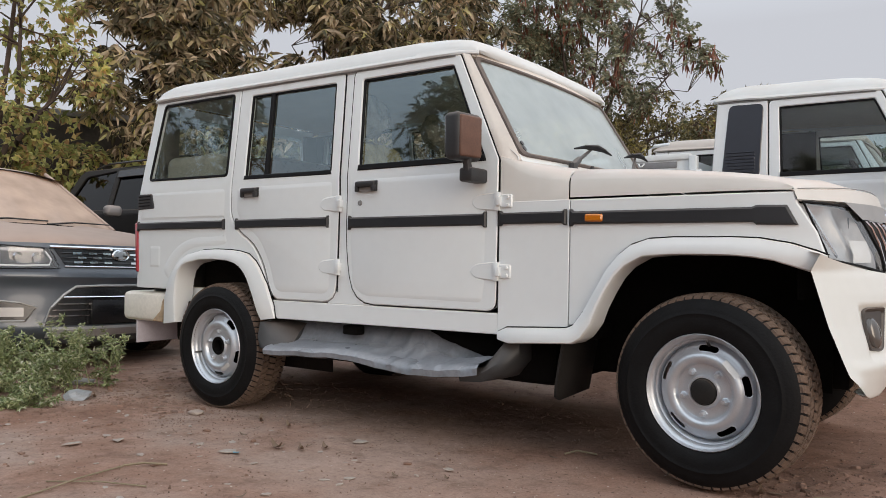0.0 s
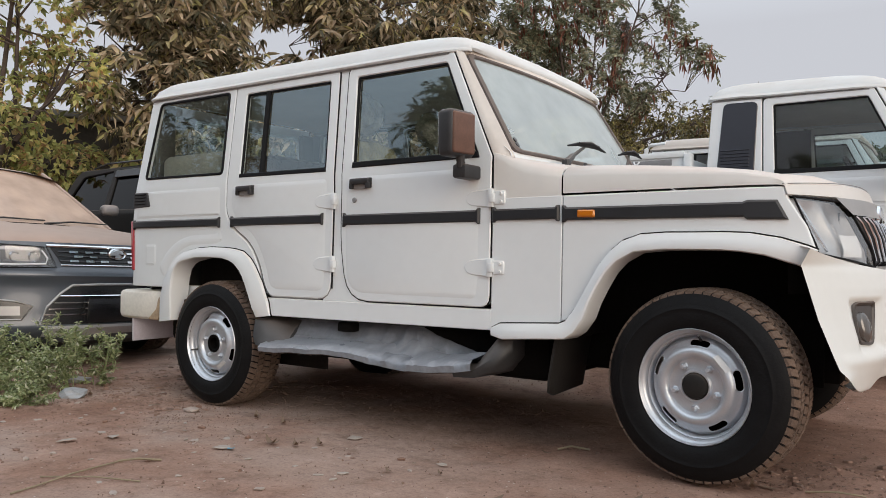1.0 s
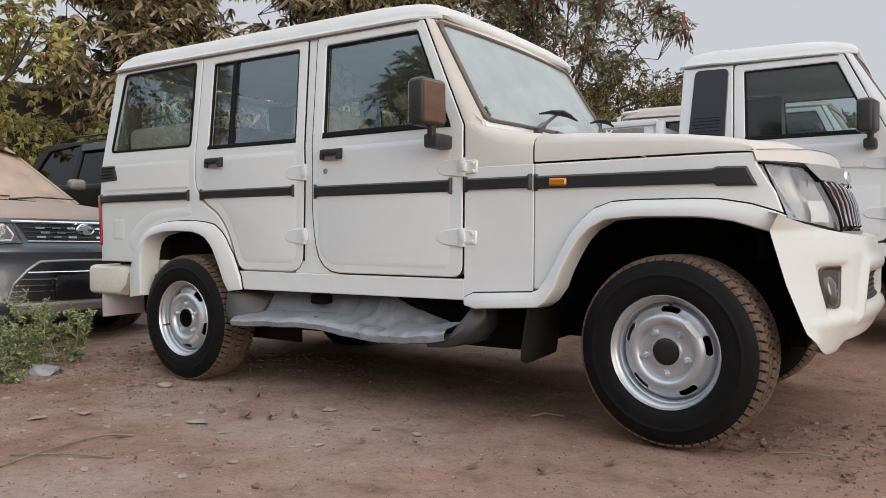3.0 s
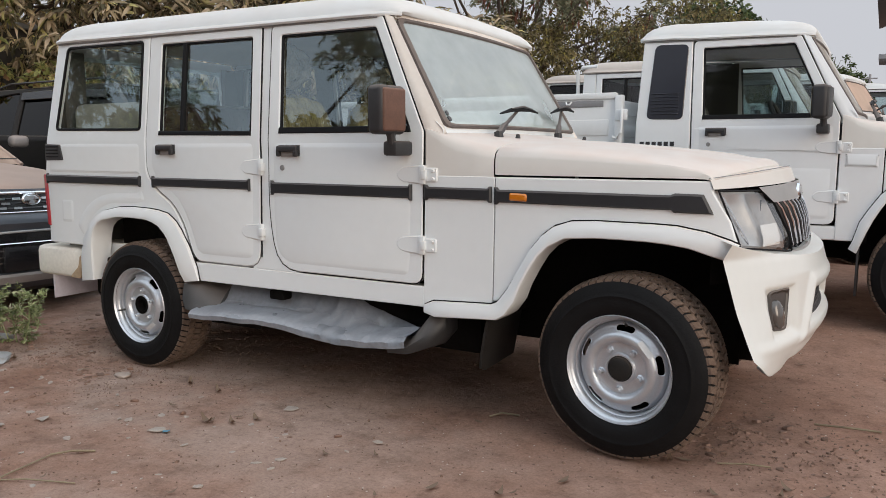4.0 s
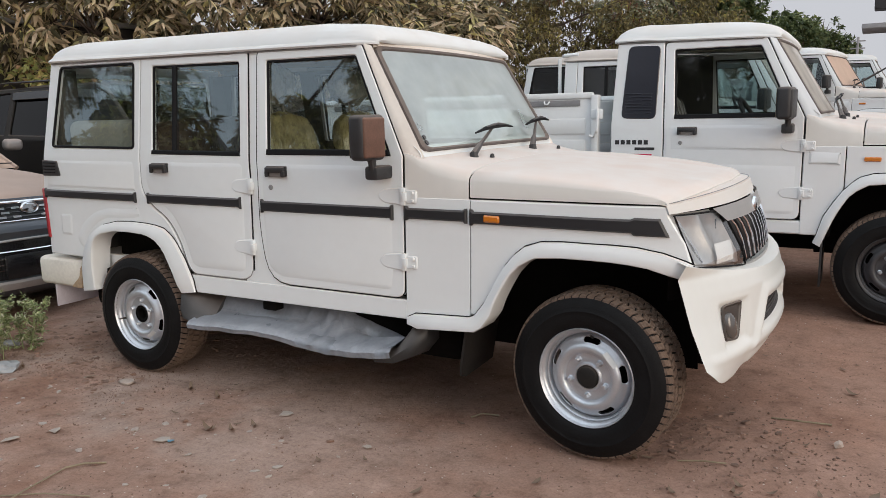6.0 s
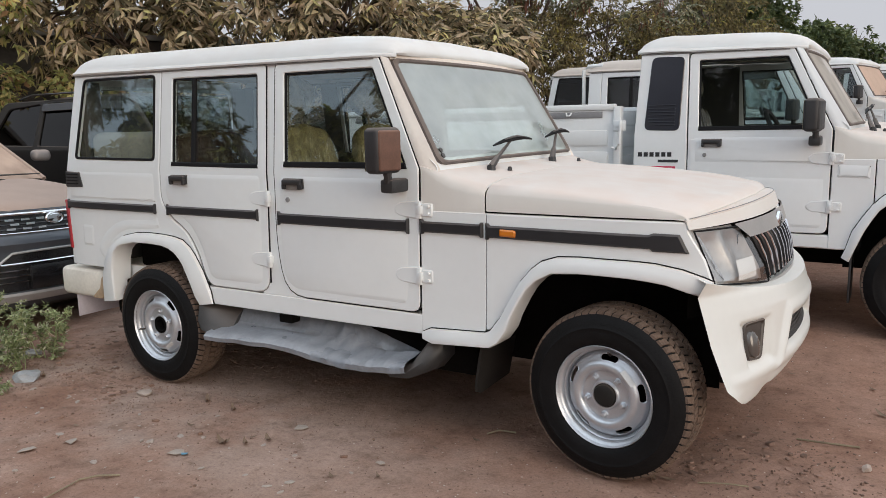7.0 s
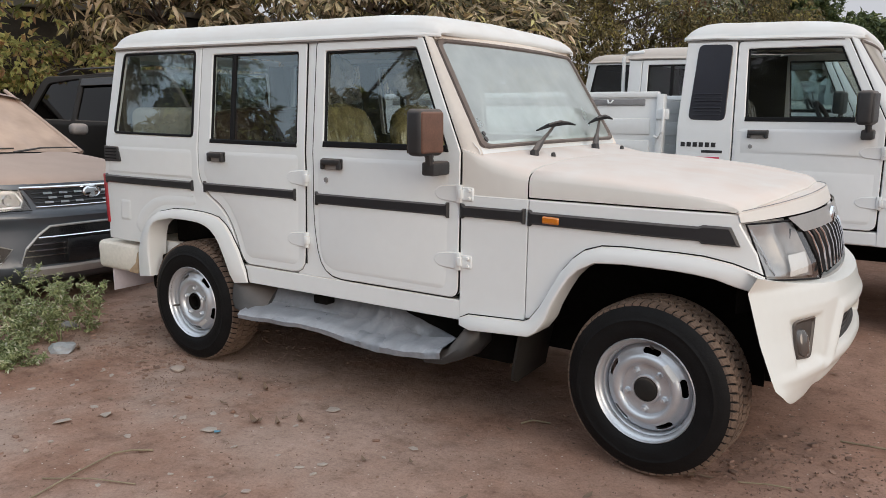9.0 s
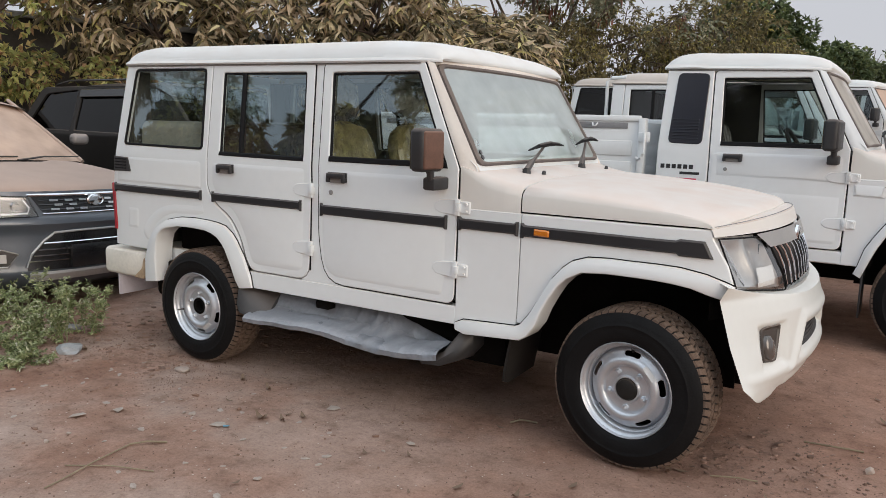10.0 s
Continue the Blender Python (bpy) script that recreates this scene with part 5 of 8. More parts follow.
M_CREAM = material("cream_plastic", (0.72, 0.69, 0.62), 0.45, vary=0.12, scale=5, dust=DUST, dust_amount=0.3)
M_STEPDARK = material("dark_step_plastic", (0.030, 0.031, 0.033), 0.5, vary=0.15, scale=10, dust=DUST, dust_amount=0.15)
M_FOAM = material("stained_foam", (0.42, 0.31, 0.20), 0.9, vary=0.3, scale=25, bump=0.6, bump_scale=60)
M_FLAP = material("grey_mud_flap", (0.50, 0.47, 0.52), 0.6, vary=0.1)
M_SEATDARK = material("dark_seat_in_clear_wrap", (0.085, 0.06, 0.05), 0.12, vary=0.4, scale=9, bump=1.0, bump_scale=8, coat=0.9, stretch=(2.5, 2.5, 0.5))


def side_step(car):
    rows = []
    for x in np.linspace(0.50, 1.80, 150):
        x = float(x)
        low = interp(x, [0.5, 0.75, 1.0, 1.08, 1.25, 1.45, 1.6, 1.8], [0.325, 0.338, 0.346, 0.345, 0.326, 0.312, 0.318, 0.345]) + 0.004 * noise.noise((x * 9, 7, 0))
        k = interp(x, [0.5, 0.9, 1.15, 1.3, 1.8], [0.10, 0.18, 0.5, 1.0, 0.8])

        def fold(v):
            # sharp-edged creases that run slantwise over the sheet
            q = noise.noise((x * 9 + v * 2.2, v * 2.0, 1.0))
            return k * (0.022 * (0.35 - abs(q)) + 0.006 * (0.4 - abs(noise.noise((x * 22 - v * 4, v * 3, 5.0)))))
        drop = 0.28 * max(0.0, x - 1.36)
        prof = [(-0.66, 0.50 - drop), (-0.70, 0.47 - drop), (-0.715, 0.445 - drop * 0.85), (-0.73, 0.42 - drop * 0.7), (-0.75, 0.40 - drop * 0.4), (-0.77, low + 0.066), (-0.80, low + 0.058), (-0.84, low + 0.051), (-0.885, low + 0.042), (-0.905, low + 0.026), (-0.900, low + 0.004), (-0.87, low - 0.004), (-0.75, low + 0.02)]
        rows.append([(x, y - 0.7 * fold(i * 0.5) * (0 < i < 11), z + fold(i * 0.5) * (0 < i < 10)) for i, (y, z) in enumerate(prof)])
    part("side_step", loft(rows), M_PLASTIC_WRAP, car, "running board wrapped in milky plastic sheet", sharp=55)
    part("step_end", loft([[(0.36, -0.66, 0.49), (0.36, -0.80, 0.48), (0.36, -0.815, 0.40), (0.36, -0.80, 0.345), (0.36, -0.66, 0.34)], [(0.47, -0.68, 0.49), (0.47, -0.80, 0.48), (0.47, -0.83, 0.40), (0.47, -0.84, 0.345), (0.47, -0.68, 0.31)], [(0.60, -0.69, 0.48), (0.60, -0.74, 0.44), (0.60, -0.80, 0.37), (0.60, -0.89, 0.345), (0.60, -0.70, 0.30)]], True, True), M_GREYPL, car, "grey plastic step end", sharp=60)
    part("step_end", loft([[(1.70, -0.70, 0.355), (1.70, -0.86, 0.355), (1.70, -0.895, 0.340), (1.70, -0.885, 0.312), (1.70, -0.70, 0.30)], [(1.80, -0.68, 0.38), (1.80, -0.85, 0.375), (1.80, -0.89, 0.350), (1.80, -0.88, 0.318), (1.80, -0.68, 0.31)], [(1.87, -0.66, 0.50), (1.87, -0.79, 0.49), (1.87, -0.85, 0.40), (1.87, -0.85, 0.345), (1.87, -0.66, 0.33)], [(1.93, -0.66, 0.50), (1.93, -0.78, 0.495), (1.93, -0.79, 0.45), (1.93, -0.78, 0.42), (1.93, -0.66, 0.40)]], True, True), M_STEPDARK, car, "dark plastic step end", sharp=60)
    part("step_bracket", box(0.93, -0.775, 0.45, 1.02, -0.71, 0.495, 0.008), M_DARK, car)



wagon = station_wagon()


# ---- the pickups behind ----
M_PWHITE = material("cool_white_paint", (0.74, 0.76, 0.77), 0.3, vary=0.02, scale=2.0, dust=(0.66, 0.60, 0.54), dust_amount=0.35, coat=0.4)
M_BEDPAINT = material("bed_paint", (0.68, 0.70, 0.71), 0.4, vary=0.03, scale=3.0, dust=(0.6, 0.5, 0.42), dust_amount=0.4)
M_DECAL = material("black_decal", (0.02, 0.02, 0.022), 0.5)
M_REDDECAL = material("red_decal", (0.55, 0.02, 0.07), 0.5)
M_VENT = material("blue_black_panel", (0.012, 0.013, 0.022), 0.3, vary=0.1, coat=0.3)
M_PINKDUST = material("dust_caked_glass", (0.50, 0.36, 0.28), 0.8, vary=0.08, scale=4)
G_PWIND = glass("dusty_windscreen", (0.7, 0.75, 0.73), 0.05, dust=(0.60, 0.55, 0.49), dust_amount=0.5)
G_PSIDE = glass("pickup_side_glass", (0.66, 0.74, 0.74), 0.02, ior=1.5)
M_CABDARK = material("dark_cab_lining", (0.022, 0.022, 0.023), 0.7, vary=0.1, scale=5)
M_TANROOF = material("tan_dusty_roof_paint", (0.56, 0.505, 0.46), 0.5, vary=0.05, scale=2, dust=(0.50, 0.42, 0.36), dust_amount=0.6)
G_DARK = glass("dark_tinted_glass", (0.05, 0.055, 0.06), 0.0, ior=1.4)


def recolour(ob, old, new_mat):
    for o in ob.children_recursive:
        if o.type == "MESH":
            for i, m in enumerate(o.data.materials):
                if m == old:
                    o.data.materials[i] = new_mat


def pickup_front(car, s):
    out = [(1.91, 0.470), (1.93, 0.520), (1.961, 0.633), (2.01, 0.72), (2.06, 0.797), (2.11, 0.850), (2.15, 0.882), (2.22, 0.905), (2.32, 0.912), (2.42, 0.912), (2.55, 0.905), (2.65, 0.885), (2.75, 0.84), (2.85, 0.78), (2.95, 0.74)]
    inn = [(1.955, 0.445), (1.975, 0.50), (2.005, 0.580), (2.03, 0.64), (2.065, 0.708), (2.10, 0.765), (2.14, 0.800), (2.20, 0.835), (2.32, 0.845), (2.42, 0.845), (2.53, 0.838), (2.61, 0.815), (2.69, 0.77), (2.78, 0.70), (2.90, 0.66)]
    flare(out, inn, car, "front_wheel_arch", s)
    part("front_wing", skin([(2.070, 1.068), (2.070, 0.80), (2.13, 0.86), (2.2, 0.89), (2.5, 0.89), (2.65, 0.87), (2.78, 0.80), (3.05, 0.72), (3.045, 0.93), (2.985, 1.03), (2.975, 1.068)], sgn=s), M_WHITE, car)
    bm = skin([(1.832, 1.068), (1.832, 0.515), (1.93, 0.515), (1.97, 0.63), (2.064, 0.795), (2.064, 1.068)], sgn=s)
    if s < 0:
        pressing([(1.86, 1.035, 0.01), (1.86, 0.955, 0.01), (2.04, 0.950, 0.01), (2.04, 1.03, 0.01)], -0.004, s, bm)
    part("scuttle_side", bm, M_WHITE, car)


def cargo_bed(car, x1=0.46, x0=-1.9):
    y, zb, zt = -0.75, 0.80, 1.412
    bed = part("cargo_bed", box(x0, -0.74, zb - 0.05, x1, 0.74, zb, 0.01), M_BEDPAINT, car, "white steel cargo bed")
    for s in (-1, 1):
        b = bmesh.new()
        box(x0, s * y - 0.015, zb, x1, s * y + 0.015, zt, 0.004, b)
        for z0, z1 in ((zb + 0.03, zb + 0.15), (zb + 0.19, zb + 0.31), (zb + 0.35, zb + 0.46)):
            box(x0 + 0.05, s * y - 0.024, z0, x1 - 0.05, s * y + 0.024, z1, 0.008, b)
        part("side_board", b, M_BEDPAINT, bed, "ribbed side board")
        part("top_rail", box(x0, s * y - 0.03, zt - 0.012, x1, s * y + 0.03, zt + 0.03, 0.008), M_BEDPAINT, bed)
        # grey bar whose colour stands for the shade inside a groove
        part("rail_groove", box(x0 + 0.08, s * y - 0.022, zt - 0.065, x1 - 0.09, s * y + 0.022, zt - 0.022, 0.004), M_GROOVESHADE, bed, "grey strip coloured as the shade in a rail groove")
        part("corner_post", box(x1 - 0.005, s * y - 0.035, zb - 0.05, x1 + 0.045, s * y + 0.035, zt + 0.012, 0.006), M_BEDPAINT, bed)
    b = bmesh.new()
    box(x1, -0.72, zb, x1 + 0.025, 0.72, zt - 0.02, 0.004, b)
    for k in range(4):
        box(x1 - 0.005, -0.70, zb + 0.04 + 0.15 * k, x1 + 0.034, 0.70, zb + 0.13 + 0.15 * k, 0.006, b)
    part("headboard", b, M_BEDPAINT, bed)
    part("latch", tube([(x1 + 0.05, -0.80, 1.33), (x1 + 0.055, -0.815, 1.26), (x1 + 0.05, -0.815, 1.17), (x1 + 0.02, -0.80, 1.13), (x1 - 0.01, -0.80, 1.14)], 0.010, 8), M_WHITE, bed, "white drop-side latch")
    part("latch_plate", box(x1 + 0.0, -0.795, 1.255, x1 + 0.085, -0.775, 1.325, 0.004), M_WHITE, bed)
    part("hook", tube([(0.1, -0.785, 1.385), (0.11, -0.80, 1.365), (0.13, -0.80, 1.365), (0.14, -0.785, 1.385)], 0.006, 6), M_WHITE, bed)


M_GROOVESHADE = material("grey_groove_shade", (0.22, 0.22, 0.23), 0.6, vary=0.1)


def pickup(m, crew=False, detail=True, wind=None, label="white single-cab pickup with a steel cargo bed parked on earth"):
    car = thing("pickup_truck", label, "pickup", m, "parked white pickups")
    xr = -0.26 if crew else 0.615
    for s in (-1, 1):
        front_door(car, s, strip=False, handle_dx=0.02)
        pickup_front(car, s)
        if crew:
            part("rear_door", skin([(-0.12, 1.765, 0.02), (-0.12, 0.56), (0.938, 0.56), (0.938, 1.755)], [[(-0.06, 1.712, 0.012), (-0.05, 1.269, 0.012), (0.842, 1.264, 0.012), (0.822, 1.706, 0.012)]], sgn=s), M_WHITE, car)
            outline_strip([(-0.06, 1.712, 0.012), (-0.05, 1.269, 0.012), (0.842, 1.264, 0.012), (0.822, 1.706, 0.012)], 0.014, 0.004, s, M_SEAL, "window_seal", car)
            part("window_divider", skin([(0.17, 1.71), (0.18, 1.268), (0.21, 1.268), (0.20, 1.71)], d=0.0, sgn=s, thick=0.016, edge=0.004), M_SEAL, car)
            pane([(-0.06, 1.712), (-0.05, 1.269), (0.842, 1.264), (0.822, 1.706)], 0.016, s, G_SIDE, "window_pane", car)
            part("cab_rear_panel", skin([(-0.26, 1.78), (-0.26, 0.56), (-0.126, 0.56), (-0.126, 1.775)], sgn=s), M_WHITE, car)
        else:
            q = part("cab_rear_panel", skin([(0.622, 1.76), (0.600, 1.2), (0.600, 0.52), (0.958, 0.52), (0.958, 1.138), (0.940, 1.755)], sgn=s), M_WHITE, car)
            if s < 0:
                pn = part("vent_panel", skin([(0.700, 1.742, 0.04), (0.668, 1.256, 0.04), (0.906, 1.250, 0.04), (0.918, 1.735, 0.04)], d=-0.006, sgn=s, thick=0.012, edge=0.004), M_VENT, q, "dark blue-black vent panel")
                for k in range(7):
                    z = 1.285 + 0.022 * k
                    part("louvre", skin([(0.70 - 0.002 * k, z), (0.875, z), (0.875, z + 0.007), (0.70 - 0.002 * k, z + 0.007)], d=-0.011, sgn=s, thick=0.010, edge=0.002), M_VENT, pn)
        part("sill", skin([(xr, 0.58), (xr, 0.515), (1.93, 0.515), (1.826, 0.60), (1.03, 0.60)], d=0.004, sgn=s, thick=0.06, edge=0.008), M_WHITE, car)
    if detail:
        w = 0.034
        for k in range(6):
            x = 0.632 + 0.040 * k
            o, i = [(x, 1.078), (x + w - 0.006, 1.078), (x + w - 0.006, 1.108), (x, 1.108)], [(x + 0.007, 1.084), (x + w - 0.013, 1.084), (x + w - 0.013, 1.102), (x + 0.007, 1.102)]
            part("lettering_bar", skin(o, d=-0.0025, thick=0.003, edge=0.0005), M_DECAL, car, "black plain bar of a badge")
        part("lettering_bar", skin([(0.770, 1.040), (0.905, 1.040), (0.905, 1.058), (0.770, 1.058)], d=-0.0025, thick=0.003, edge=0.0005), M_DECAL, car)
        st = part("sticker", skin([(0.680, 0.962), (0.888, 0.962), (0.888, 1.014), (0.680, 1.014)], d=-0.0025, thick=0.003, edge=0.0005), M_REDDECAL, car, "red sticker with white bars")
        for k in range(4):
            part("lettering_bar", skin([(0.70 + 0.045 * k, 0.972), (0.732 + 0.045 * k, 0.972), (0.732 + 0.045 * k, 1.004), (0.70 + 0.045 * k, 1.004)], d=-0.005, thick=0.003, edge=0.0005), M_STICKER, st)
    roof_panel(car, xr - 0.005, 1.615, 1.782, 1.757)
    windscreen(car, wind or G_PWIND)
    bonnet(car)
    front_end(car)
    front_bumper(car)
    part("cab_back", panel([(-0.70, 1.80), (-0.70, 0.52), (0.70, 0.52), (0.70, 1.80)], [[(-0.5, 1.66, 0.04), (-0.5, 1.30, 0.04), (0.5, 1.30, 0.04), (0.5, 1.66, 0.04)]], lambda x, z: 0.0, 0.03, 0.004), M_WHITE, car).matrix_basis = pose(xr + 0.02, 0, 0, 0, 0, -90)
    cargo_bed(car, xr - 0.16)
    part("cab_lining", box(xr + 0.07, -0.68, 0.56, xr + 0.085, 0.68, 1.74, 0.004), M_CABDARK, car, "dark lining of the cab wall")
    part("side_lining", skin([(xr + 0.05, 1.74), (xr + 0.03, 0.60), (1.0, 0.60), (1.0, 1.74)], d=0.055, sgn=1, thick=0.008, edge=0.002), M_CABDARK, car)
    part("floor_pan", box(xr, -0.74, 0.50, 2.0, 0.74, 0.56), M_DARK, car)
    part("chassis", box(-1.9, -0.42, 0.36, 3.1, -0.30, 0.50, 0.01, box(-1.9, 0.30, 0.36, 3.1, 0.42, 0.50, 0.01)), M_DARK, car)
    part("dashboard", box(1.55, -0.70, 0.95, 1.93, 0.70, 1.22, 0.05), M_DASH, car)
    part("firewall", box(1.90, -0.72, 0.5, 1.93, 0.72, 1.2), M_DARK, car)
    part("engine", box(1.95, -0.4, 0.4, 3.0, 0.4, 1.0), M_DARK, car)
    steering(car, 1.47, -0.36, 1.20)
    seat(car, 1.10, -0.36, 0.86, mat=M_SEATSILVER)
    seat(car, 1.10, 0.36, 0.86, mat=M_SEATSILVER)
    mm = door_mirror(car)
    part("side_indicator", skin([(2.165, 0.978, 0.006), (2.255, 0.978, 0.006), (2.255, 1.004, 0.006), (2.165, 1.004, 0.006)], d=-0.012, thick=0.014, edge=0.006), M_AMBER, car, "amber side indicator")
    for s in (-1, 1):
        part("inner_arch", panel([(1.9, 1.05), (1.9, 0.35), (3.0, 0.35), (3.0, 1.05)], [], lambda x, z: -0.46, 0.01, 0.001, s), M_DARK, car)
        wheel(car, 2.37, 0.325, s, 0, True, rim_mat=M_RIMDARK)
        wheel(car, -0.90, 0.325, s, 0, False, rim_mat=M_RIMDARK)
    part("mud_flap", box(1.955, -0.78, 0.18, 1.968, -0.52, 0.50, 0.004), M_BLACK, car, "black rubber mud flap")
    part("axle", tube([(-0.9, -0.6, 0.33), (-0.9, 0.6, 0.33)], 0.05, 8, tube([(2.37, -0.6, 0.33), (2.37, 0.6, 0.33)], 0.05, 8)), M_DARK, car)
    recolour(car, M_WHITE, M_PWHITE)
    recolour(car, M_BUMPER, M_PWHITE)
    recolour(car, M_HEADER, M_PWHITE)
    recolour(car, M_MIRROR, M_BLACK)
    recolour(car, G_SIDE, G_PSIDE)
    joint(FD_OUT, -1, car)
    return car


M_SEATSILVER = material("seat_in_silver_wrap", (0.30, 0.29, 0.28), 0.15, vary=0.3, scale=9, bump=1.0, bump_scale=8, coat=0.8, stretch=(2.5, 2.5, 0.5))
M_RIMDARK = material("dark_grey_steel", (0.06, 0.06, 0.065), 0.5, 0.3, vary=0.1)
truck = pickup(lean_pose(1.415, 2.41, 0.172, 1.3))
crew = pickup(lean_pose(0.98, 4.89, 0.285, 1.3), True, False, label="white crew-cab pickup parked in the row behind")
rail = tube([(-0.33, -0.70, 1.35), (-0.33, -0.70, 1.80), (-0.28, -0.70, 1.835), (-0.12, -0.70, 1.84)], 0.02, 8)
recolour(crew, M_ROOF, M_TANROOF)
part("grab_rail", rail, M_PWHITE, crew, "white tubular rail")
dusty = pickup(lean_pose(1.36, 10.6, 0.70, 1.3, yaw=-10), False, False, M_PINKDUST, "white pickup with a windscreen caked in pink dust")
part("raised_wiper", tube([(1.98, -0.30, 1.27), (2.16, -0.36, 1.36), (2.62, -0.46, 1.62)], [0.012, 0.018, 0.008], 6), M_BLACK, dusty, "black wiper folded off the glass")
copy_thing(truck, lean_pose(1.86, 13.2, 0.79, 1.3))
far_wagon = tagged(copy_thing(wagon, lean_pose(-0.02, 7.25, 0.46, 1.3)), "white utility vehicle with dark windows parked far back")
for o in far_wagon.children_recursive:
    if o.name.startswith("window_pane"):
        o.data = o.data.copy()
        o.data.materials[0] = G_DARK
    if o.name.startswith("roof"):
        o.data = o.data.copy()
        o.data.materials[0] = M_TANROOF


# ---- the grey crossover behind ----
M_GREYPAINT = material("grey_metallic_paint", (0.082, 0.096, 0.118), 0.36, 0.35, vary=0.04, scale=3, dust=(0.36, 0.29, 0.26), dust_amount=0.12, coat=0.5)
M_HOODDUST = material("dust_covered_paint", (0.36, 0.268, 0.222), 0.75, vary=0.08, scale=2.5, bump=0.05, dust=(0.43, 0.32, 0.265), dust_amount=0.8)
M_GLOSSBLACK = material("gloss_black", (0.012, 0.012, 0.014), 0.25, vary=0.1, coat=0.4)
G_DUSTY = glass("dust_covered_windscreen", (0.5, 0.5, 0.48), 0.05, dust=(0.56, 0.41, 0.325), dust_amount=0.86)


def crossover():
    car = thing("crossover_car", "silver-grey crossover car, bonnet and windscreen covered in pink dust", "car", pose(-1.70, -0.31, 0.0, 0, 0, 3.5))

    def nose(y, z, out=0.0):
        a = abs(y) / 0.88
        x = -0.30 * a ** 2.6
        x += interp(z, [0.2, 0.26, 0.31, 0.36, 0.46, 0.60, 0.645, 0.67, 0.70, 0.735, 0.76, 0.90, 0.95], [-0.09, -0.02, 0.012, 0.0, -0.004, -0.012, 0.004, 0.018, 0.008, -0.014, -0.022, -0.06, -0.10])
        return (x + out, y, z)
    ys = [-0.90, -0.88, -0.85, -0.81, -0.76, -0.70, -0.64, -0.58, -0.52, -0.46, -0.40, -0.33, -0.26, -0.19, -0.12, -0.06, 0.0]
    ys = ys + [-y for y in ys[-2::-1]]
    zs = [0.20, 0.26, 0.31, 0.34, 0.38, 0.42, 0.46, 0.52, 0.58, 0.61, 0.635, 0.655, 0.67, 0.685, 0.70, 0.72, 0.74, 0.76, 0.80, 0.84, 0.87, 0.905]
    part("front_bumper", loft([[nose(y, z) for y in ys] for z in zs]), M_GREYPAINT, car, "silver-grey bumper", sharp=45)
    rows = []
    for x, z, w in ((-0.06, 0.895, 0.86), (-0.075, 0.915, 0.865), (-0.11, 0.940, 0.87), (-0.2, 0.968, 0.88), (-0.45, 1.010, 0.88), (-0.8, 1.050, 0.87), (-1.05, 1.075, 0.84)):
        rows.append([(x - (0.30 if x > -0.4 else 0.16) * (abs(y) / w) ** 2.6, y, z - 0.05 * (abs(y) / w) ** 3 + (0.014 if 0.30 < abs(y) < 0.62 else 0.0)) for y in [w * k / 10 for k in range(-10, 11)]])
    part("bonnet", loft(rows), M_HOODDUST, car, "bonnet under a coat of pink dust", sharp=60)
    us = [k / 8 for k in range(-8, 9)]

    def ws(u, v, out=0.0):
        half = lerp(0.76, 0.60, v)
        return (lerp(-1.12, -1.86, v) - 0.10 * u * u + out, u * half, lerp(1.085, 1.575, v) - 0.02 * u * u + out * 0.6)
    part("windscreen", loft([[ws(u, v) for u in us] for v in (0, 0.3, 0.6, 1.0)]), G_DUSTY, car, "windscreen covered in dust").visible_shadow = False
    for s in (-1, 1):
        part("windscreen_pillar", tube([ws(s, v, 0.0) for v in (0, 0.5, 1.0)] + [(-2.1, s * 0.62, 1.61)], [0.022, 0.020, 0.019, 0.016], 8), M_HOODDUST, car)
        side = panel([(-0.55, 0.90), (-0.75, 0.30), (-3.9, 0.30), (-3.95, 0.95), (-1.2, 1.02)], [], lambda x, z: -0.89 + 0.05 * max(0, z - 0.8), 0.05, 0.01, s)
        part("body_side", side, M_GREYPAINT, car)
        part("side_glass", panel([(-1.22, 1.06), (-3.7, 1.0), (-3.4, 1.50), (-1.95, 1.54)], [], lambda x, z: -0.82 + 0.35 * max(0, z - 1.0), 0.02, 0.004, s), M_GLOSSBLACK, car)
        lamp_rows = []
        for j in range(5):
            row = []
            for i in range(9):
                u, v = i / 8, j / 4
                y = lerp(lerp(0.462, 0.505, v), 0.845, u)
                z = lerp(lerp(0.730, 0.722, u), lerp(0.866, 0.886, u), v)
                row.append(nose(s * y, z, 0.010))
            lamp_rows.append(row)
        lamp = part("headlamp", loft([[(p[0] - 0.003, p[1], p[2]) for p in r] for r in lamp_rows]), M_LAMPDARK, car, "wide clear headlamp")
        part("lens", loft([[(p[0] + 0.026, p[1], p[2]) for p in r] for r in lamp_rows]), G_LAMPSMOKED, lamp).visible_shadow = False
        edge = [(q[0] + 0.020, q[1], q[2]) for q in lamp_rows[0][::-1] + [r[0] for r in lamp_rows[1:]] + lamp_rows[-1][1:]]
        part("lamp_seal", tube(edge, 0.006, 6), M_SEAL, lamp)
        part("lamp_trim", tube([nose(s * y, z, 0.026) for y, z in ((0.83, 0.748), (0.68, 0.745), (0.52, 0.752), (0.505, 0.79), (0.535, 0.845))], 0.007, 6), M_LIGHTG, lamp, "pale light strip")
        part("lamp_brow", loft([[nose(s * y, z, 0.016) for y in (0.54, 0.62, 0.70, 0.78, 0.84)] for z in (0.845, 0.866)]), M_LAMPGREY, lamp, "grey lamp brow")
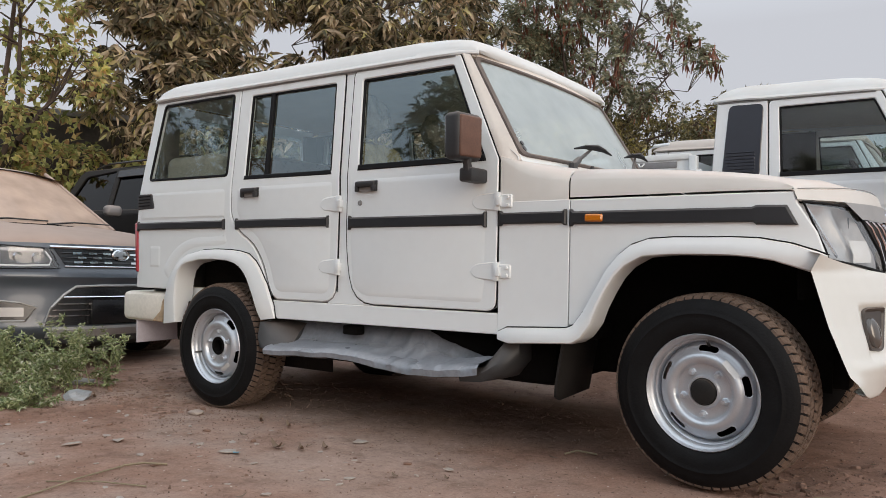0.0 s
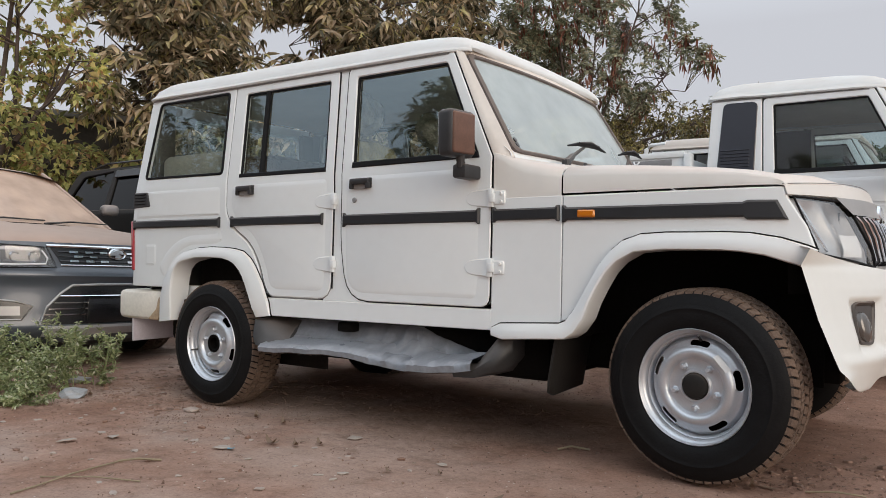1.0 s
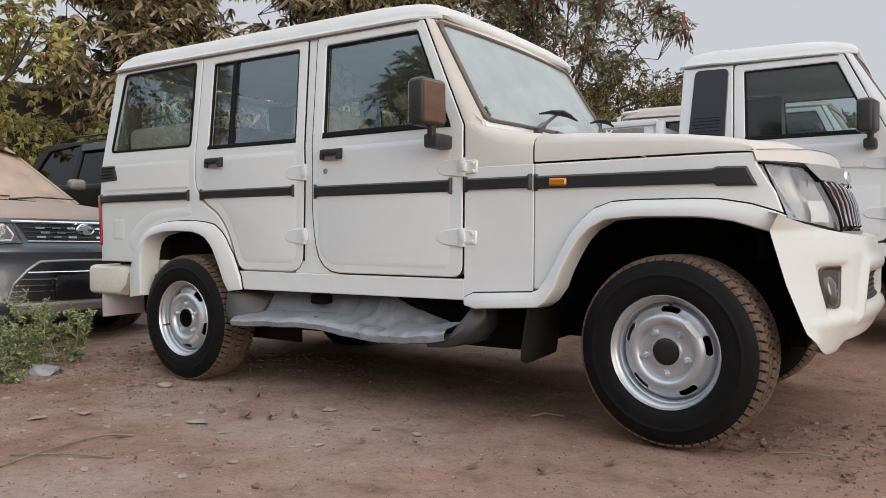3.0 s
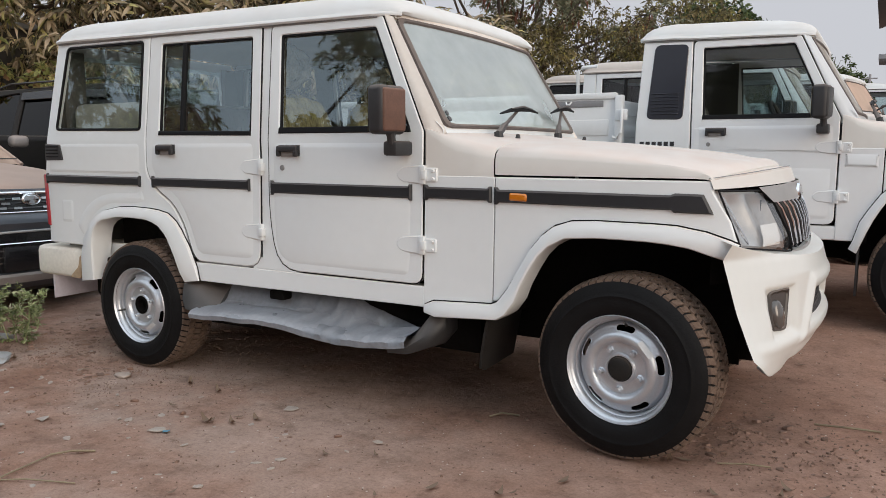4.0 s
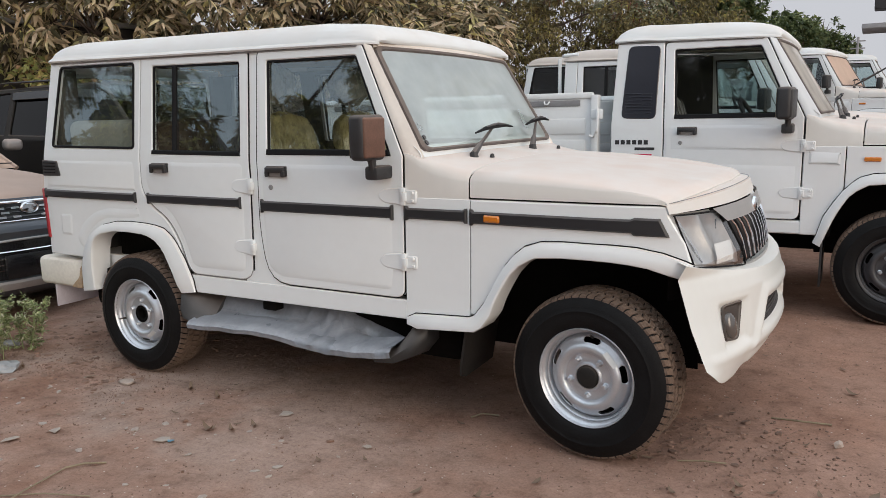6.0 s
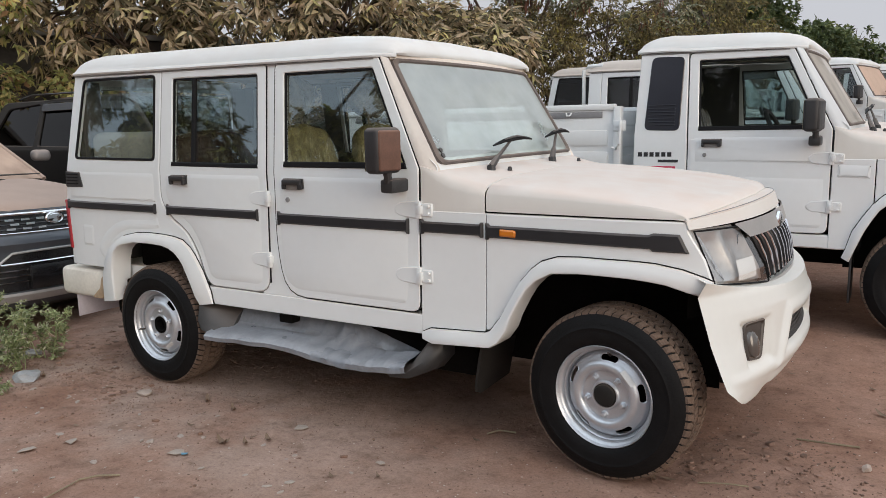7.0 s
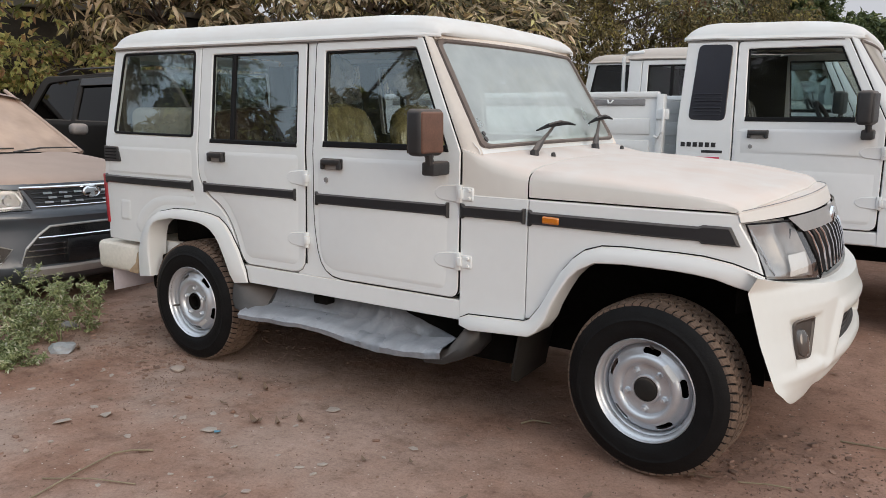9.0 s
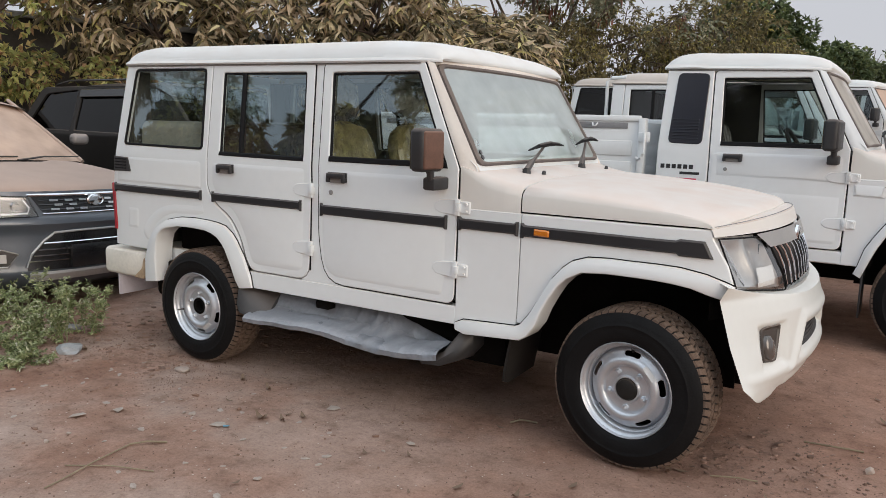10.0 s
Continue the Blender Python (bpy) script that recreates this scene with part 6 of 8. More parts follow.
        for y in (0.585, 0.685, 0.785):
            c = lathe([(0.004, 0.018), (0.020, 0.010), (0.032, -0.006), (0.037, -0.008), (0.038, 0.004)], 18)
            c.transform(Matrix.Translation(nose(s * y, 0.800, 0.020)) @ pose(0, 0, 0, 0, 0, 90 - s * 15))
            part("reflector", c, M_CHROME, lamp)
        fog = [[nose(s * y, z, 0.010) for y, z in r] for r in (((0.585, 0.462), (0.68, 0.492), (0.84, 0.515)), ((0.60, 0.445), (0.70, 0.44), (0.84, 0.45)), ((0.645, 0.372), (0.72, 0.366), (0.84, 0.372)))]
        fg = part("fog_recess", loft(fog), M_GLOSSBLACK, car, "black fog lamp recess with a bright rim")
        part("fog_trim", tube([nose(s * 0.84, 0.517, 0.014), nose(s * 0.68, 0.494, 0.014), nose(s * 0.585, 0.462, 0.015), nose(s * 0.645, 0.370, 0.014), nose(s * 0.84, 0.370, 0.014)], 0.007, 6), M_SILVER, fg)
        part("fog_lamp", loft([[nose(s * y, z, 0.018) for y in (0.655, 0.74, 0.82)] for z in (0.400, 0.43, 0.462)]), M_LAMPGREY, fg)
        mb = box(-0.05, -0.08, -0.052, 0.06, 0.08, 0.052, 0.04, seg=4)
        mb.transform(Matrix.Translation((-1.46, s * 0.905, 1.268)) @ pose(0, 0, 0, 0, 0, s * -12))
        part("door_mirror", mb, M_GREYDUST, car, "dusty silver door mirror", sharp=80)
    # upper grille
    g = part("grille", loft([[nose(y, z, 0.006) for y in np.linspace(-lerp(0.41, 0.475, v), lerp(0.41, 0.475, v), 13)] for v, z in ((0, 0.748), (0.5, 0.81), (1, 0.870))]), M_GLOSSBLACK, car, "black grille with chrome bars")
    part("chrome_bar", tube([nose(y, 0.880, 0.012) for y in np.linspace(-0.50, 0.50, 15)], 0.011, 6), M_CHROME, g)
    part("chrome_bar", tube([nose(y, 0.746, 0.010) for y in np.linspace(-0.42, 0.42, 11)], 0.005, 6), M_CHROME, g)
    for r, z in enumerate((0.776, 0.808, 0.840)):
        part("grille_slat", tube([nose(y, z, 0.010) for y in np.linspace(-0.43, 0.43, 11)], 0.0045, 5), M_GLOSSBLACK, g)
        for k in range(7):
            y = -0.33 + 0.11 * k + (0.03 if r == 1 else 0)
            if abs(y) > 0.09:
                part("chrome_tab", loft([[nose(y + dy, z + dz, 0.016) for dy in (-0.03, 0.03)] for dz in (-0.0075, 0.0075)]), M_CHROME, g)
    bd = lathe([(0.0, -0.006), (0.030, -0.006), (0.038, -0.001), (0.042, -0.008), (0.048, 0.0), (0.05, 0.012)], 24)
    bd.transform(Matrix.Translation(nose(0, 0.832, 0.018)) @ pose(0, 0, 0, 0, 0, 90) @ Matrix.Diagonal((1.55, 1, 0.95, 1)))
    part("badge", bd, M_CHROME, car, "oval chrome emblem")
    # lower grille, plate and skid
    lg = part("lower_grille", loft([[nose(y, z, 0.006) for y in np.linspace(-w, w, 17)] for z, w in ((0.335, 0.535), (0.40, 0.525), (0.48, 0.47), (0.55, 0.41), (0.602, 0.335))]), M_GLOSSBLACK, car, "black lower grille with bright bars")
    for z, w in ((0.402, 0.525), (0.442, 0.495), (0.484, 0.462)):
        for s in (-1, 1):
            part("bright_bar", tube([nose(s * y, z, 0.014) for y in np.linspace(0.235, w, 7)], 0.0065, 5), M_CHROME, lg)
    part("bright_bar", tube([nose(y, 0.530, 0.014) for y in np.linspace(-0.425, 0.425, 13)], 0.0065, 5), M_CHROME, lg)
    part("upper_trim", tube([nose(y, z, 0.010) for y, z in ((-0.54, 0.36), (-0.50, 0.46), (-0.42, 0.55), (-0.345, 0.605), (-0.15, 0.612), (0.15, 0.612), (0.345, 0.605), (0.42, 0.55), (0.50, 0.46), (0.54, 0.36))], 0.009, 6), M_SKID, lg, "satin rim of the lower grille")
    pl = box(-0.012, -0.25, -0.085, 0.012, 0.25, 0.085, 0.005)
    pl.transform(Matrix.Translation((0.022, 0, 0.425)))
    part("plate_carrier", pl, M_GLOSSBLACK, car, "empty black plate carrier")
    part("skid_plate", loft([[nose(y, z, 0.022) for y in np.linspace(-0.53, 0.53, 15)] for z in (0.252, 0.268, 0.305, 0.325)]), M_SKID, car, "silver skid plate")
    part("lower_lip", loft([[nose(y, z, 0.0 if z > 0.2 else -0.1) for y in ys] for z in (0.16, 0.22, 0.29)]), M_BLACK, car)
    # roof, wipers, wheels
    part("roof", loft([[(x, y * w, z - 0.06 * (abs(y)) ** 3) for y in us] for x, z, w in ((-1.84, 1.580, 0.64), (-2.0, 1.610, 0.66), (-2.6, 1.635, 0.68), (-3.3, 1.600, 0.66), (-3.8, 1.50, 0.62))]), M_HOODDUST, car, sharp=60)
    for s in (-1, 1):
        part("roof_rail", tube([(-2.25, s * 0.60, 1.61), (-2.4, s * 0.60, 1.645), (-3.2, s * 0.60, 1.64), (-3.4, s * 0.60, 1.58)], 0.011, 8), M_BLACK, car, "black roof rail")
    for y0 in (-0.45, 0.12):
        part("wiper", tube([(-1.10, y0 - 0.05, 1.085), (-1.13, y0 + 0.2, 1.115), (-1.15, y0 + 0.55, 1.115)], [0.010, 0.008, 0.006], 6), M_BLACK, car, "black wiper")
    for s in (-1, 1):
        wheel(car, -0.78, 0.335, s, 0, True, track=0.90, rim_mat=M_RIMDARK, radius=0.335)
        wheel(car, -3.35, 0.335, s, 0, True, track=0.90, rim_mat=M_RIMDARK, radius=0.335)
    part("floor_pan", box(-3.8, -0.8, 0.22, -0.3, 0.8, 0.5, 0.02), M_DARK, car)
    part("cabin_dark", box(-3.6, -0.6, 0.5, -1.3, 0.6, 1.04, 0.05), M_DASH, car)


G_LAMPSMOKED = glass("smoked_lens", (0.9, 0.9, 0.92), 0.02, ior=1.45)
M_LAMPGREY = material("grey_lamp_bowl", (0.34, 0.34, 0.35), 0.35, 0.7)
M_LAMPDARK = material("smoked_lamp_housing", (0.05, 0.05, 0.053), 0.3, 0.4, vary=0.2, scale=30)
M_SKID = material("silver_plastic", (0.42, 0.42, 0.43), 0.45, 0.3, vary=0.06)
M_GREYDUST = material("dusty_silver", (0.24, 0.225, 0.22), 0.45, 0.3, vary=0.1, dust=(0.45, 0.34, 0.28), dust_amount=0.7)
crossover()


def black_suv():
    car = thing("black_suv", "black estate car with roof rails parked under the trees", "car", pose(-5.25, 1.95, 0.02, 0, 0, 1.0))
    M_SUV = material("black_paint", (0.012, 0.0105, 0.0095), 0.45, vary=0.1, scale=3, dust=(0.30, 0.22, 0.18), dust_amount=0.25, spec=0.3)

    def sy(x, z):
        return -0.93 + 0.28 * max(0, z - 1.28)
    for s in (-1, 1):
        wins = [[(0.42, 1.72, 0.05), (0.16, 1.34, 0.03), (0.98, 1.33, 0.02), (0.98, 1.76, 0.02)], [(1.06, 1.765, 0.02), (1.06, 1.33, 0.02), (1.86, 1.32, 0.02), (1.86, 1.775, 0.02)], [(1.94, 1.775, 0.02), (1.94, 1.32, 0.02), (2.85, 1.30, 0.03), (2.35, 1.755, 0.04)]]
        b = panel([(0.30, 1.80, 0.1), (-0.02, 1.30, 0.1), (-0.05, 0.45, 0.1), (4.2, 0.45, 0.1), (4.2, 0.98, 0.1), (3.1, 1.22, 0.1), (2.40, 1.82, 0.1)], wins, sy, 0.04, 0.01, s, (), (1.28,))
        side = part("body_side", b, M_SUV, car, "black flank")
        for k, w in enumerate(wins):
            p = panel(inset([q[:2] for q in (w if area2([q[:2] for q in w]) > 0 else w[::-1])], -0.01), [], lambda x, z: sy(x, z) + 0.02, 0.004, 0.001, s, (), (1.28,))
            part("window_pane", p, G_DARK, side)
            if k:
                x0, x1 = w[0][0], w[3][0]
                part("rain_visor", panel([(x0 - 0.01, w[0][1] + 0.005), (x0 - 0.01, w[0][1] - 0.08), (x1 + 0.02, w[3][1] - 0.08), (x1, w[3][1] + 0.005)], [], lambda x, z: sy(x, z) - 0.02, 0.02, 0.006, s), M_GLOSSBLACK, side, "smoked rain visor")
        part("roof_rail", tube([(0.45, s * 0.70, 1.83), (0.7, s * 0.70, 1.875), (2.2, s * 0.70, 1.88), (2.4, s * 0.70, 1.83)], 0.011, 8), M_GLOSSBLACK, car, "black roof rail")
        for x in (0.75, 3.45):
            wheel(car, x, 0.35, s, 0, True, track=0.93, rim_mat=M_RIMDARK, radius=0.352)
    part("roof", loft([[(x, y, z - 0.07 * abs(y / 0.79) ** 3) for y in np.linspace(-w, w, 11)] for x, z, w in ((0.05, 1.42, 0.75), (0.22, 1.72, 0.76), (0.45, 1.83, 0.78), (1.2, 1.875, 0.79), (2.0, 1.875, 0.79), (2.42, 1.83, 0.78))]), M_SUV, car, sharp=60)
    part("windscreen", loft([[(x, y, z) for y in (-0.72, 0, 0.72)] for x, z in ((2.42, 1.81), (3.1, 1.24))]), G_DARK, car)
    part("bonnet", loft([[(x, y, z - 0.05 * abs(y / 0.85) ** 3) for y in np.linspace(-0.88, 0.88, 9)] for x, z in ((3.1, 1.23), (3.6, 1.15), (4.1, 1.05), (4.25, 0.9), (4.25, 0.45))]), M_SUV, car, sharp=60)
    part("tailgate", loft([[(x, y, z) for y in (-0.8, 0, 0.8)] for x, z in ((0.25, 1.74), (0.0, 1.3), (-0.04, 0.45))]), M_SUV, car)
    part("floor_pan", box(0.0, -0.85, 0.28, 4.2, 0.85, 0.50, 0.02), M_DARK, car)


black_suv()


# ---- trees and plants ----
def leaf_material(name, stops, rough=0.6, trans=0.25):
    m = bpy.data.materials.new(name)
    m.use_nodes = True
    n, l = m.node_tree.nodes, m.node_tree.links
    p = n["Principled BSDF"]
    p.inputs["Roughness"].default_value = rough
    p.inputs["Specular IOR Level"].default_value = 0.3
    g, r = n.new("ShaderNodeNewGeometry"), n.new("ShaderNodeValToRGB")
    r.color_ramp.interpolation = "LINEAR"
    r.color_ramp.elements.remove(r.color_ramp.elements[1])
    for i, (pos, c) in enumerate(stops):
        e = r.color_ramp.elements[0] if i == 0 else r.color_ramp.elements.new(pos)
        e.position, e.color = pos, (*c, 1)
    l.new(g.outputs["Random Per Island"], r.inputs[0])
    # patchy tone that also stands for lit and shaded bunches of leaves
    t, mix = n.new("ShaderNodeTexNoise"), n.new("ShaderNodeMix")
    t.inputs["Scale"].default_value, t.inputs["Detail"].default_value = 1.9, 3.0
    l.new(n.new("ShaderNodeTexCoord").outputs["Object"], t.inputs["Vector"])
    mix.data_type, mix.blend_type = "RGBA", "MULTIPLY"
    mix.inputs[0].default_value = 0.8
    r2 = n.new("ShaderNodeMapRange")
    for i, x in zip((1, 2, 3, 4), (0.32, 0.68, 0.45, 1.5)):
        r2.inputs[i].default_value = x
    l.new(t.outputs[0], r2.inputs[0])
    l.new(r.outputs[0], mix.inputs[6]), l.new(r2.outputs[0], mix.inputs[7])
    l.new(mix.outputs[2], p.inputs["Base Color"])
    tr, ms = n.new("ShaderNodeBsdfTranslucent"), n.new("ShaderNodeMixShader")
    l.new(mix.outputs[2], tr.inputs[0])
    ms.inputs[0].default_value = trans
    l.new(p.outputs[0], ms.inputs[1]), l.new(tr.outputs[0], ms.inputs[2])
    l.new(ms.outputs[0], n["Material Output"].inputs[0])
    return m


M_BARK = material("bark", (0.085, 0.062, 0.05), 0.9, vary=0.3, scale=6, bump=0.6, bump_scale=25)
M_STALK = material("dry_stalk", (0.25, 0.20, 0.13), 0.85, vary=0.2, scale=12)
# dusty leaf tones, spread wider to paint in lit leaves and dark gaps
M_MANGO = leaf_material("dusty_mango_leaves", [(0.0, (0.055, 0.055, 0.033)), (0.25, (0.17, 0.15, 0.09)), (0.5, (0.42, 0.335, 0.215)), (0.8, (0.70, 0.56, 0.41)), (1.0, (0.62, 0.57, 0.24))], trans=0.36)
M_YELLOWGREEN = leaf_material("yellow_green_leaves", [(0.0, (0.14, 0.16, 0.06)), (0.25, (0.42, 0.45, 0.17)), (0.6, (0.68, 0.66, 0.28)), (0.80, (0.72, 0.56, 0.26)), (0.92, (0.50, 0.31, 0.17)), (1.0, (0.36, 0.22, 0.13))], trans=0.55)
M_FEATHER = leaf_material("grey_green_leaflets", [(0.0, (0.143, 0.160, 0.101)), (0.6, (0.286, 0.294, 0.193)), (1.0, (0.437, 0.386, 0.252))], trans=0.35)
M_PODS = leaf_material("brown_pods", [(0.0, (0.156, 0.065, 0.046)), (1.0, (0.338, 0.150, 0.098))])
M_HEDGE = leaf_material("dry_olive_leaves", [(0.0, (0.083, 0.073, 0.037)), (0.5, (0.187, 0.156, 0.073)), (0.85, (0.297, 0.231, 0.110)), (1.0, (0.396, 0.363, 0.088))], trans=0.35)
M_GREEN = leaf_material("green_leaves", [(0.0, (0.05, 0.07, 0.03)), (0.6, (0.11, 0.145, 0.06)), (1.0, (0.19, 0.21, 0.08))])
M_WEED = leaf_material("grey_green_weed", [(0.0, (0.13, 0.165, 0.07)), (0.6, (0.33, 0.38, 0.18)), (0.9, (0.50, 0.51, 0.30)), (1.0, (0.62, 0.60, 0.50))])
M_DRYLEAF = leaf_material("dry_fallen_leaves", [(0.0, (0.13, 0.085, 0.06)), (0.6, (0.24, 0.17, 0.12)), (1.0, (0.40, 0.33, 0.27))], 0.85, 0.0)

RNG = np.random.default_rng(7)


def unit(v):
    return v / np.maximum(np.linalg.norm(v, axis=-1, keepdims=True), 1e-9)


def leaf_mesh(name, base, ahead, length, width, mat, fold=0.25, bend=0.25):
    """Many folded, bent leaves: arrays of bases, directions, lengths and widths."""
    k = len(base)
    ahead = unit(ahead)
    side = unit(np.cross(ahead, unit(RNG.normal(size=(k, 3)) * 0.6 + np.array([0, 0, 1.0]))))
    up = np.cross(side, ahead)
    L, W = length[:, None], width[:, None]
    mid = base + ahead * L * 0.5
    tip = base + ahead * L - up * L * bend
    left = mid + side * W * 0.5 + up * W * fold
    right = mid - side * W * 0.5 + up * W * fold
    verts = np.stack([base, left, tip, right, mid], 1).reshape(-1, 3)
    idx = np.arange(k)[:, None] * 5
    quads = np.concatenate([idx + np.array([[0, 4, 1]]), idx + np.array([[4, 2, 1]]), idx + np.array([[0, 3, 4]]), idx + np.array([[4, 3, 2]])], 0)
    me = bpy.data.meshes.new(name)
    me.vertices.add(len(verts))
    me.vertices.foreach_set("co", verts.astype(np.float32).ravel())
    nf = len(quads)
    me.loops.add(nf * 3)
    me.loops.foreach_set("vertex_index", quads.astype(np.int32).ravel())
    me.polygons.add(nf)
    me.polygons.foreach_set("loop_start", np.arange(0, nf * 3, 3, dtype=np.int32))
    me.update(calc_edges=True)
    me.materials.append(mat)
    return me


def long_leaf_mesh(name, base, ahead, length, width, mat, fold=0.22, bend=0.3):
    """Lance-shaped leaves that arch over, folded along the midrib."""
    k = len(base)
    ahead = unit(ahead)
    side = unit(np.cross(ahead, unit(RNG.normal(size=(k, 3)) * 0.6 + np.array([0, 0, 1.0]))))
    up = np.cross(side, ahead)
    L, W = length[:, None], width[:, None]
    pts = [base]
    for t, w in ((0.28, 0.46), (0.64, 0.42)):
        m = base + ahead * L * t - up * L * bend * t * t
        pts += [m + side * W * w + up * W * fold, m, m - side * W * w + up * W * fold]
    pts.append(base + ahead * L - up * L * bend)
    verts = np.stack(pts, 1).reshape(-1, 3)
    idx = np.arange(k)[:, None] * 8
    tris = np.concatenate([idx + np.array([t]) for t in ((0, 2, 1), (0, 3, 2), (1, 2, 5), (1, 5, 4), (2, 3, 6), (2, 6, 5), (4, 5, 7), (5, 6, 7))], 0)
    me = bpy.data.meshes.new(name)
    me.vertices.add(len(verts))
    me.vertices.foreach_set("co", verts.astype(np.float32).ravel())
    me.loops.add(len(tris) * 3)
    me.loops.foreach_set("vertex_index", tris.astype(np.int32).ravel())
    me.polygons.add(len(tris))
    me.polygons.foreach_set("loop_start", np.arange(0, len(tris) * 3, 3, dtype=np.int32))
    me.update(calc_edges=True)
    me.materials.append(mat)
    return me


def crown_tips(blobs, count, gap=-0.16):
    """Twig tips spread through uneven blobs (centre, radii), more of them near the outside, with gaps."""
    tips, outs = [], []
    vol = np.array([r[0] * r[1] * r[2] for _, r in blobs])
    for (c, r), share in zip(blobs, vol / vol.sum()):
        m = int(count * share * 1.6) + 4
        d = unit(RNG.normal(size=(m, 3)))
        q = RNG.uniform(0.25, 1.0, (m, 1)) ** 0.5
        p = np.array(c) + d * q * np.array(r)
        keep = np.array([noise.noise(Vector(x) * 1.1) + 0.35 * noise.noise(Vector(x) * 2.7) > gap for x in p])
        tips.append(p[keep]), outs.append(d[keep])
    return np.concatenate(tips), np.concatenate(outs)


def whorls(tips, outs, n, length, width, droop, spread):
    k = len(tips)
    b = np.repeat(tips, n, 0) + RNG.normal(size=(k * n, 3)) * 0.02
    d = np.repeat(outs, n, 0) * 0.6 + RNG.normal(size=(k * n, 3)) * spread
    d = unit(d)
    if length > 0.2 and width < 0.06:
        az = np.tile(np.arange(n) * 2 * math.pi / n, k) + np.repeat(RNG.uniform(0, 6.28, k), n) + RNG.normal(size=k * n) * 0.2
        d = unit(np.stack([np.cos(az), np.sin(az), RNG.uniform(-0.35, 0.75, k * n)], 1) + np.repeat(outs, n, 0) * 0.45)
    d[:, 2] -= droop * RNG.uniform(0.5, 1.3, k * n)
    return b, unit(d), length * RNG.uniform(0.6, 1.15, k * n), width * RNG.uniform(0.7, 1.2, k * n)


def tree(name, label, foot, blobs, count, n, length, width, mat, droop=0.7, spread=0.7, trunk=0.12, fork=1.2, pods=0, sprays=False, twig=0.35, category="tree", group="trees along the yard", lean=(0, 0), gap=-0.16):
    ob = thing(name, label, category, pose(foot[0], foot[1], 0), group)
    foot = Vector(foot)
    rel = [((c[0] - foot.x, c[1] - foot.y, c[2]), r) for c, r in blobs]
    wood = bmesh.new()
    top = Vector((lean[0], lean[1], foot.z + fork))
    tube([(0, 0, foot.z - 0.1), (lean[0] * 0.4, lean[1] * 0.4, foot.z + fork * 0.5), top], [trunk * 1.25, trunk, trunk * 0.85], 8, wood)
    tips, outs = crown_tips(rel, count, gap)
    for c, r in rel:
        c = Vector(c)
        m = lerp(top, c, 0.5) + Vector((RNG.normal() * 0.12, RNG.normal() * 0.12, 0.15))
        tube([top, m, c, c + Vector((RNG.normal() * 0.1, RNG.normal() * 0.1, r[2] * 0.75))], [trunk * 0.6, trunk * 0.4, trunk * 0.25, 0.008], 6, wood)
        nodes = []
        for k in range(9):
            d = unit(RNG.normal(size=3))
            e = c + Vector((d[0] * r[0], d[1] * r[1], d[2] * r[2])) * 0.62
            s0 = lerp(m, c, RNG.uniform(0.5, 1.0))
            tube([s0, lerp(s0, e, 0.5) + Vector((RNG.normal() * 0.06, RNG.normal() * 0.06, 0.07)), e], [trunk * 0.2, trunk * 0.13, 0.007], 5, wood, caps=False)
            nodes.append(e)
        near = [Vector(t) for t in tips if (Vector(t) - c).length < max(r)]
        for t in near[:: max(1, int(len(near) / (60 * twig)))]:
            e = min(nodes, key=lambda q: (q - t).length)
            tube([e, lerp(e, t, 0.5) + Vector((0, 0, 0.05)), t], [0.007, 0.005, 0.002], 4, wood, caps=False)
    part("trunk", wood, M_BARK, ob, sharp=80)
    if sprays:
        # feathery leaves: leaflets in pairs along fine stalks
        k = len(tips)
        sp = 3
        st = np.repeat(tips, sp, 0)
        dr = unit(np.repeat(outs, sp, 0) * 0.7 + RNG.normal(size=(k * sp, 3)) * 0.7 - np.array([0, 0, 0.25]))
        pos, dirs = [], []
        for j in range(9):
            f = (j + 1) / 9
            at = st + dr * 0.30 * f - np.array([0, 0, 0.10]) * f * f
            sd = unit(np.cross(dr, np.array([0, 0, 1.0])))
            for s in (-1, 1):
                pos.append(at), dirs.append(sd * s + dr * 0.35 + RNG.normal(size=at.shape) * 0.15 - np.array([0, 0, 0.35]))
        b, d = np.concatenate(pos), unit(np.concatenate(dirs))
        me = leaf_mesh("crown", b, d, length * RNG.uniform(0.7, 1.2, len(b)), width * RNG.uniform(0.8, 1.2, len(b)), mat, 0.1, 0.1)
    else:
        build = long_leaf_mesh if length > 0.14 and foot.y > -5 and foot.y < 15 else leaf_mesh
        me = build("crown", *whorls(tips, outs, n, length, width, droop, spread), mat)
    cr = new("crown", me)
    cr.parent = ob
    if pods:
        pick = RNG.choice(len(tips), pods, replace=False)
        b = np.repeat(tips[pick], 12, 0) + RNG.normal(size=(pods * 12, 3)) * np.array([0.07, 0.07, 0.06])
        d = RNG.normal(size=(pods * 12, 3)) * 0.22 + np.array([0, 0, -1.0])
        me = leaf_mesh("seed_pod", b, d, RNG.uniform(0.16, 0.30, pods * 12), RNG.uniform(0.034, 0.055, pods * 12), M_PODS, 0.1, 0.05)
        po = new("seed_pod", me)
        po.parent = ob
        tagged(po, "hanging reddish-brown seed pods", kind="stuff")
    return ob


